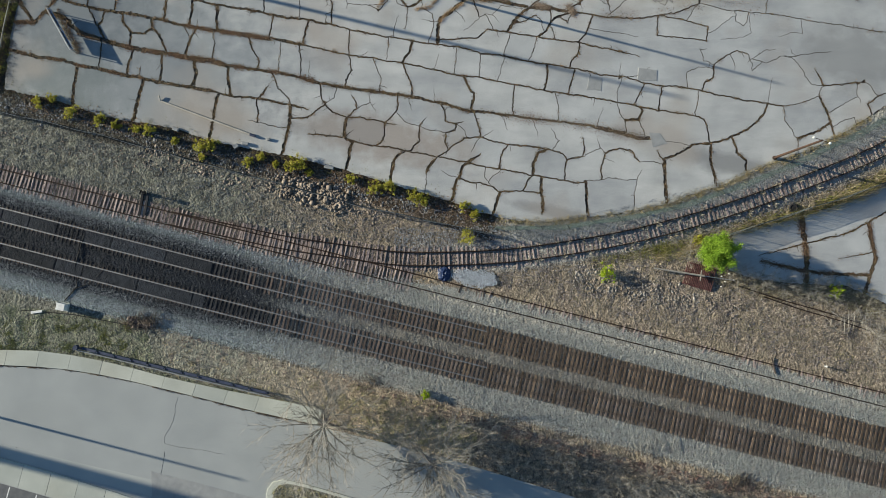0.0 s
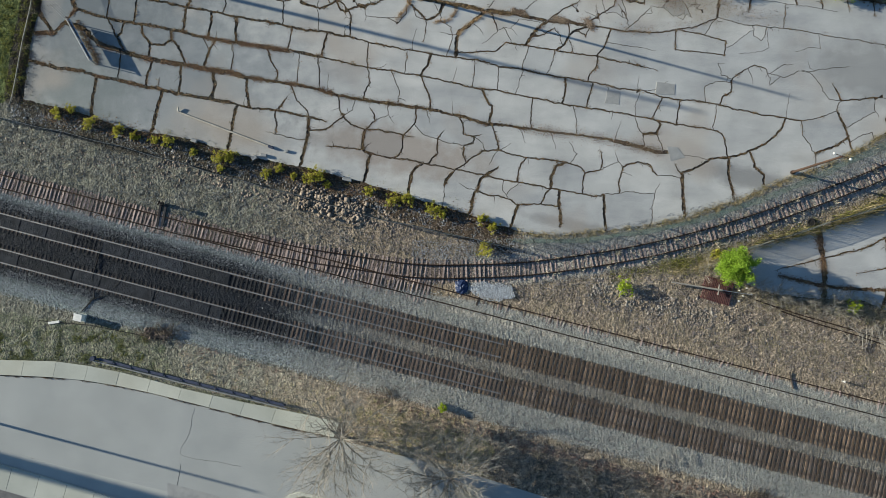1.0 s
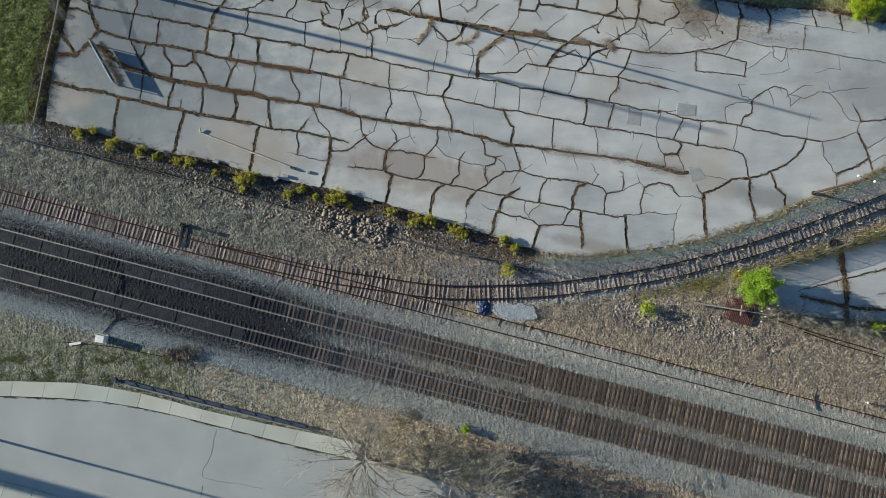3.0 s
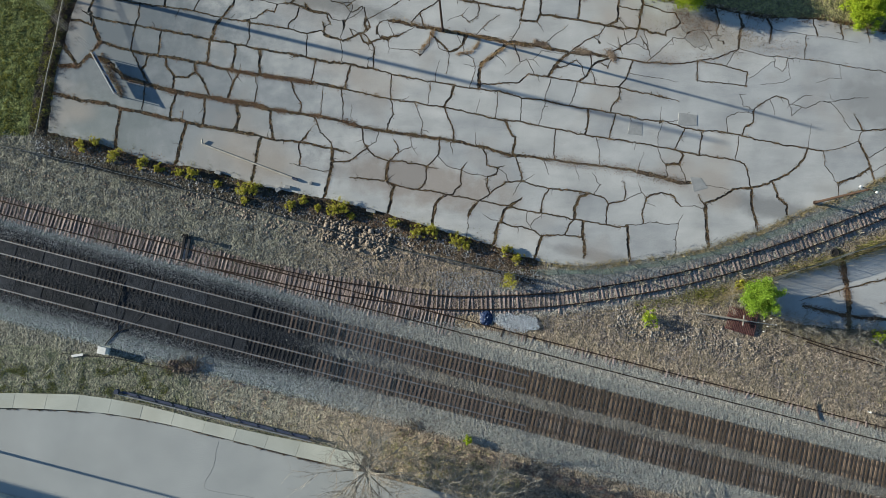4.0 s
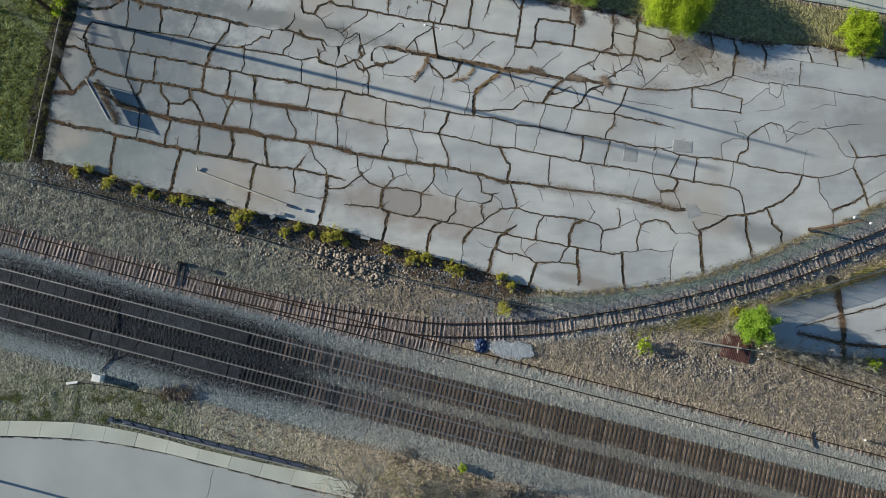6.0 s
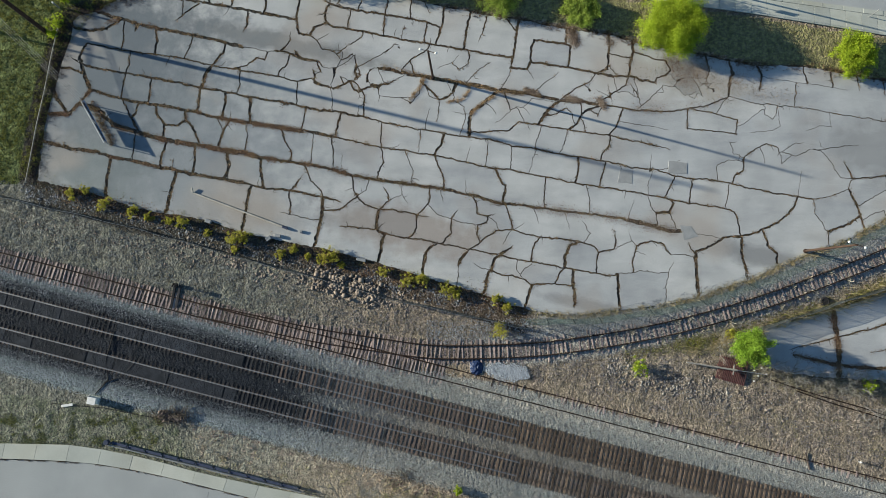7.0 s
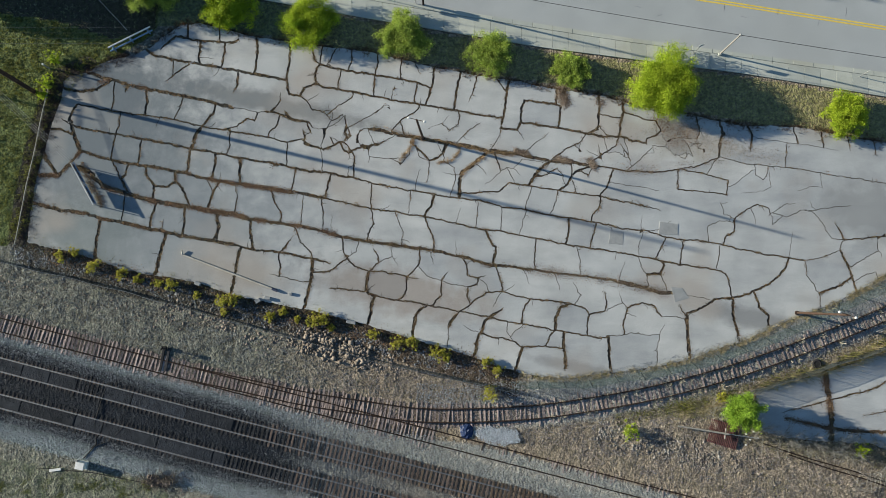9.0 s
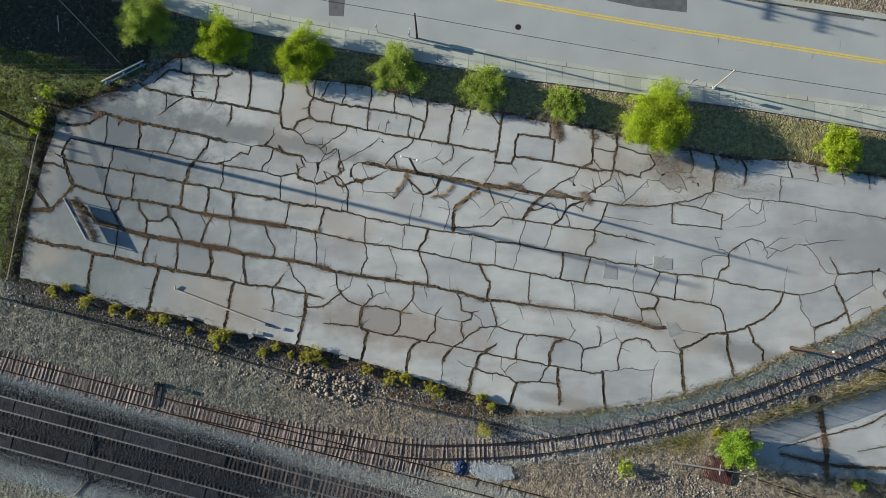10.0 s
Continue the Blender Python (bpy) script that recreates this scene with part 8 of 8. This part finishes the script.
def fallen_signal():
    t = thing("fallen_signal", "fallen wooden mast with white fittings in the weeds", "signal mast", (29.0, 1.55, 0.32))
    t.rotation_euler = (0, 0, radians(-9))
    bm = new_bm()
    rod(bm, (-5.2, 0.0, 0.12), (0.6, 0, 0.2), 0.09, 0.12, 8)
    part("mast", bm, WOOD, t)
    bm = new_bm()
    box(bm, (0.12, 1.2, 0.1), (0.2, 0, 0.2), bevel=0.01)
    part("crosspiece", bm, WOOD, t)
    for dx, dy in ((2.6, 0.3), (3.1, -0.25), (3.4, 0.7), (2.7, -0.9), (4.0, 0.1)):
        bm = new_bm()
        bmesh.ops.create_icosphere(bm, subdivisions=1, radius=0.11, matrix=Matrix.Translation((dx, dy, 0.05)) @ Matrix.Diagonal((1.3, 0.8, 0.7, 1)))
        part("fitting", bm, WHITE, t, "white fitting")
    bm = new_bm()
    rod(bm, (0.6, 0, 0.15), (4.1, 0.05, 0.05), 0.05, sides=6)
    part("pipe", bm, GREY_STEEL, t)


fallen_signal()


def tyre(x, y):
    bm = new_bm()
    n, m = 20, 8
    ring = [[bm.verts.new(((0.42 + 0.15 * math.cos(2 * math.pi * j / m)) * math.cos(2 * math.pi * i / n), (0.42 + 0.15 * math.cos(2 * math.pi * j / m)) * math.sin(2 * math.pi * i / n), 0.13 + 0.13 * math.sin(2 * math.pi * j / m))) for j in range(m)] for i in range(n)]
    for i in range(n):
        for j in range(m):
            bm.faces.new([ring[i][j], ring[(i + 1) % n][j], ring[(i + 1) % n][(j + 1) % m], ring[i][(j + 1) % m]])
    t = thing("old_tyre", "black rubber tyre with a plugged centre beside the spur", "tyre", (x, y, -0.05))
    part("tyre", bm, RUBBER, t)
    bm = new_bm()
    rod(bm, (0, 0, 0.02), (0, 0, 0.22), 0.43, 0.4, sides=18)
    part("centre", bm, RUBBER, t)


tyre(40.2, 9.3)


def marker_post(x, y, height, label):
    t = thing("marker_post", label, "post", (x, y, -0.05))
    bm = new_bm()
    rod(bm, (0, 0, 0), (0, 0, height), 0.1, 0.1, 10)
    part("shaft", bm, GREY_STEEL, t)
    bm = new_bm()
    rod(bm, (0, 0, height), (0, 0, height + 0.14), 0.12, 0.09, 10)
    part("cap", bm, WHITE, t)


marker_post(43.2, -8.8, 0.5, "short grey marker post with a white cap")
marker_post(-50.5, 44.6, 1.45, "slim post with a white cap at the fence corner")


def crossarm_pole():
    """A tall pole across the street with two pairs of crossarms."""
    t = thing("utility_pole", "tall wooden utility pole with double crossarms across the street", "utility pole", (2.0, 64.8, -0.05))
    bm = new_bm()
    rod(bm, (0, 0, 0), (0, 0, 12), 0.2, 0.14, 10)
    part("pole", bm, POLE, t)
    for z in (8.85, 10.4):
        for e in (-0.2, 0.2):
            bm = new_bm()
            box(bm, (0.12, 2.6, 0.16), (e, 0, z), (0, 0, -14), 0.01)
            part("crossarm", bm, POLE, t)
        for k in (-1.1, -0.5, 0.5, 1.1):
            bm = new_bm()
            rod(bm, (0.24 * k, 0.97 * k, z + 0.05), (0.24 * k, 0.97 * k, z + 0.4), 0.09, 0.06, 8)
            part("insulator", bm, GREY_STEEL, t)


crossarm_pole()


# ---- cracks in the roads and dirt on their edges ----
def tar_crack(points, width, label="thin dark crack across the road"):
    p, d = smooth(points, 0.25)
    side = np.stack([-d[:, 1], d[:, 0]], -1)
    p = p + side * (ruffle(p, 0.5, 12.0) * 0.12)[:, None]
    w = width * (0.6 + 0.5 * np.abs(ruffle(p, 0.4, 2.0)))[:, None] / 2
    n = len(p)
    pts = np.vstack([np.column_stack([p - side * w, np.full(n, 0.007)]), np.column_stack([p + side * w, np.full(n, 0.007)])])
    tagged(part("crack", (pts, [(i, i + 1, n + i + 1, n + i) for i in range(n - 1)]), RUBBER), label, "crack", kind="structure")


tar_crack([(-30.6, -12.4), (-30.8, -13.2), (-31.2, -15.4), (-32.1, -17), (-31.5, -17.8), (-27.6, -18.4), (-25, -18.9)], 0.035)
tar_crack([(-32.0, -18.6), (-32.4, -21.4)], 0.05)
tar_crack([(-48.9, -18.1), (-49.2, -19.4)], 0.08)
tar_crack([(-37.2, -21.1), (-37.5, -22.3)], 0.07)
for x, y, e, f in ((23.0, 51.0, 0.7, 0.3), (28.2, 53.2, 0.1, -0.7), (31.2, 52.6, -0.1, -1.0), (42.6, 51.0, -0.2, -1.3), (46.0, 52.0, -0.2, -1.0), (37.8, 52.1, -0.2, -1.0), (35.0, 54.5, 0.6, 0.2), (20.5, 52.3, 0.8, -0.2), (33.2, 51.0, 0.9, -0.3)):
    tar_crack([(x, y), (x + e / 2 + 0.1, y + f / 2), (x + e, y + f)], 0.03, "short dark crack in the street")
line4, _ = smooth(CURB_FRONT[1:], 0.02)
p = line4[RNG.integers(0, len(line4), 1500)] + RNG.normal(0, 0.07, (1500, 2))
p = p[ruffle(p, 1.5, 17.0) > -0.1]
tufts("kerb_weeds", p, (0.05, 0.14), DEAD, "dark weeds in the gutter along the kerb walk", z=0.0, width=0.3)
line5, _ = smooth(CURB_BACK[1:], 0.02)
p = line5[RNG.integers(0, len(line5), 900)] + RNG.normal(0, 0.16, (900, 2)) + np.array([0, 0.12])
tufts("kerb_grass", p, (0.06, 0.18), DULL_GRASS, "grass hanging over the kerb walk", z=0.0, width=0.2, category="grass")
top = np.array(LOT_EDGE[12:33])
line6, _ = smooth(top, 0.02)
p = line6[RNG.integers(0, len(line6), 5200)] + RNG.normal(0, 0.3, (5200, 2))
p = p[ruffle(p, 1.2, 19.0) > -0.2]
tufts("edge_litter", p, (0.08, 0.28), DEAD, "dead leaves and weeds along the lot's north edge", z=-0.02, width=0.25)
line7, _ = smooth([(33.5, 6.7), (39.3, 8.1), (43.2, 9.3), (47.8, 11.0), (54, 14)], 0.02)
p = line7[RNG.integers(0, len(line7), 420)] + RNG.normal(0, 0.22, (420, 2))
q = line7[RNG.integers(len(line7) // 2, len(line7), 420)] + RNG.normal(0, 0.45, (420, 2))
tufts("reeds", q, (0.6, 1.2), STRAW, "tall dry reeds along the east yard", spread=0.35, lift=1.0, width=0.03, per=5)
tufts("reeds", p + 0.3 * RNG.normal(size=p.shape), (0.5, 1.2), GRASS, "tall green and yellow weeds along the east yard", spread=0.35, lift=1.0, width=0.03, per=5)
tufts("reeds", p, (0.5, 1.25), STRAW, "tall dry reeds along the east yard", spread=0.35, lift=1.0, width=0.025, per=5)
p = np.column_stack([RNG.uniform(31, 50, 700), np.zeros(700)])
p[:, 1] = np.interp(p[:, 0], [31, 35.4, 39.7, 46.1, 52.5], [2.2, 0.9, 0.3, -0.2, -2.8]) + RNG.normal(-0.3, 0.7, 700)
tufts("dark_brush", p, (0.3, 0.9), BROWN_WEED, "dark dry brush along the east yard", spread=0.5, lift=0.9, width=0.05, per=6)
for path, n, wide in (([(-11.5, 37.4), (-8, 36.6), (-5.3, 35.9), (-1, 35.1), (2.5, 34.3), (5.5, 33.9)], 620, 0.13), ([(-6.4, 35.9), (-6.8, 34.8), (-7.5, 33.9), (-8.0, 33.1)], 260, 0.13), ([(-1.0, 35.1), (-1.2, 34.0), (-2.2, 33.2), (-3.6, 33.0)], 260, 0.13), ([(2.6, 34.2), (1.2, 33.1), (0.0, 32.4), (-0.7, 31.4)], 240, 0.13)):
    q, _ = smooth(path, 0.02)
    p = q[RNG.integers(0, len(q), n)] + RNG.normal(0, wide, (n, 2))
    tufts("golden_weeds", p, (0.12, 0.3), GOLD, "golden dead weeds in the joints by the lamp pole", z=-0.03, spread=0.6, lift=0.7, width=0.12)


def fallen_rail(a, b):
    """A disused rail that lies in the brush."""
    a, b = np.array(a), np.array(b)
    line = [a, a + (b - a) * 0.35 + np.array([0, -0.08]), a + (b - a) * 0.7 + np.array([0, 0.06]), b]
    p, d = smooth(line, 0.5)
    tagged(part("fallen_rail", sweep(p, d, 0.0, RAIL_PROFILE), RUST), "rusty disused rail lying in the brush", "rail", "fallen rails")


fallen_rail((33.6, 0.35), (47.6, -4.0))
fallen_rail((36.5, -0.9), (48.8, -4.9))

# rank growth round the east yard and on the bank below it
p = scatter([(39.9, 8.0), (41.0, 9.1), (43.3, 10.2), (46.5, 11.5), (52, 14.4), (52, 12.8), (46.5, 10.2), (43.3, 9.0)], 1900)
tufts("rank_weeds", p, (0.15, 0.5), YELLOW_GRASS, "yellow-green rank weeds along the east yard", width=0.12, category="weeds")
p = on_line([(24.1, 3.45), (26.8, 3.97), (29.9, 4.9), (33.3, 5.74)], 900)
p = p + RNG.normal(0, 0.28, p.shape)
tufts("rank_straw", p, (0.3, 0.8), STRAW, "straw-yellow grass bent over at the yard's corner", spread=0.6, width=0.05, category="weeds")
p = scatter([(33.5, 1.2), (37.8, 0.9), (41, 1.3), (46.1, 1.2), (52, -1.2), (52, -4), (45.9, -2.3), (40.3, -1.0), (34.8, -1.0)], 3600, lambda q: ruffle(q, 1.0, 83.0) > -0.25)
tufts("fringe_weeds", p[::2], (0.15, 0.45), BROWN_WEED, "brown tangled weeds over the yard's south edge", spread=0.6, width=0.14, category="weeds")
tufts("fringe_weeds", p[1::2], (0.12, 0.4), OLIVE, "olive weeds over the yard's south edge", spread=0.6, width=0.12, category="weeds")
p = scatter([(24.8, -1.1), (30.6, -1.7), (36.4, -2.9), (41.5, -4.2), (47, -5.8), (47, -8.8), (40, -7.4), (33.7, -5.2), (28, -3.6)], 6500, lambda q: ruffle(q, 1.3, 85.0) > 0.05)
tufts("bank_grass", p, (0.06, 0.2), OLIVE, "thin olive grass on the bank below the yard", width=0.2, category="grass")
for row, n, wide in (([(41.0, 8.2), (41.1, 6.7), (41.4, 5.1), (41.3, 3.5), (41.2, 1.5)], 2600, 0.24), ([(36.3, 3.2), (39.7, 2.4), (43, 1.8), (48.8, 1.6)], 2200, 0.22), ([(48.9, 7.5), (49.2, 5), (49.5, 3.5), (48.8, 1.6)], 1300, 0.18)):
    leaf_litter("leaf_litter", on_line(row, n), wide, "rust-brown dead leaves in a wide crack of the east yard", LITTER)
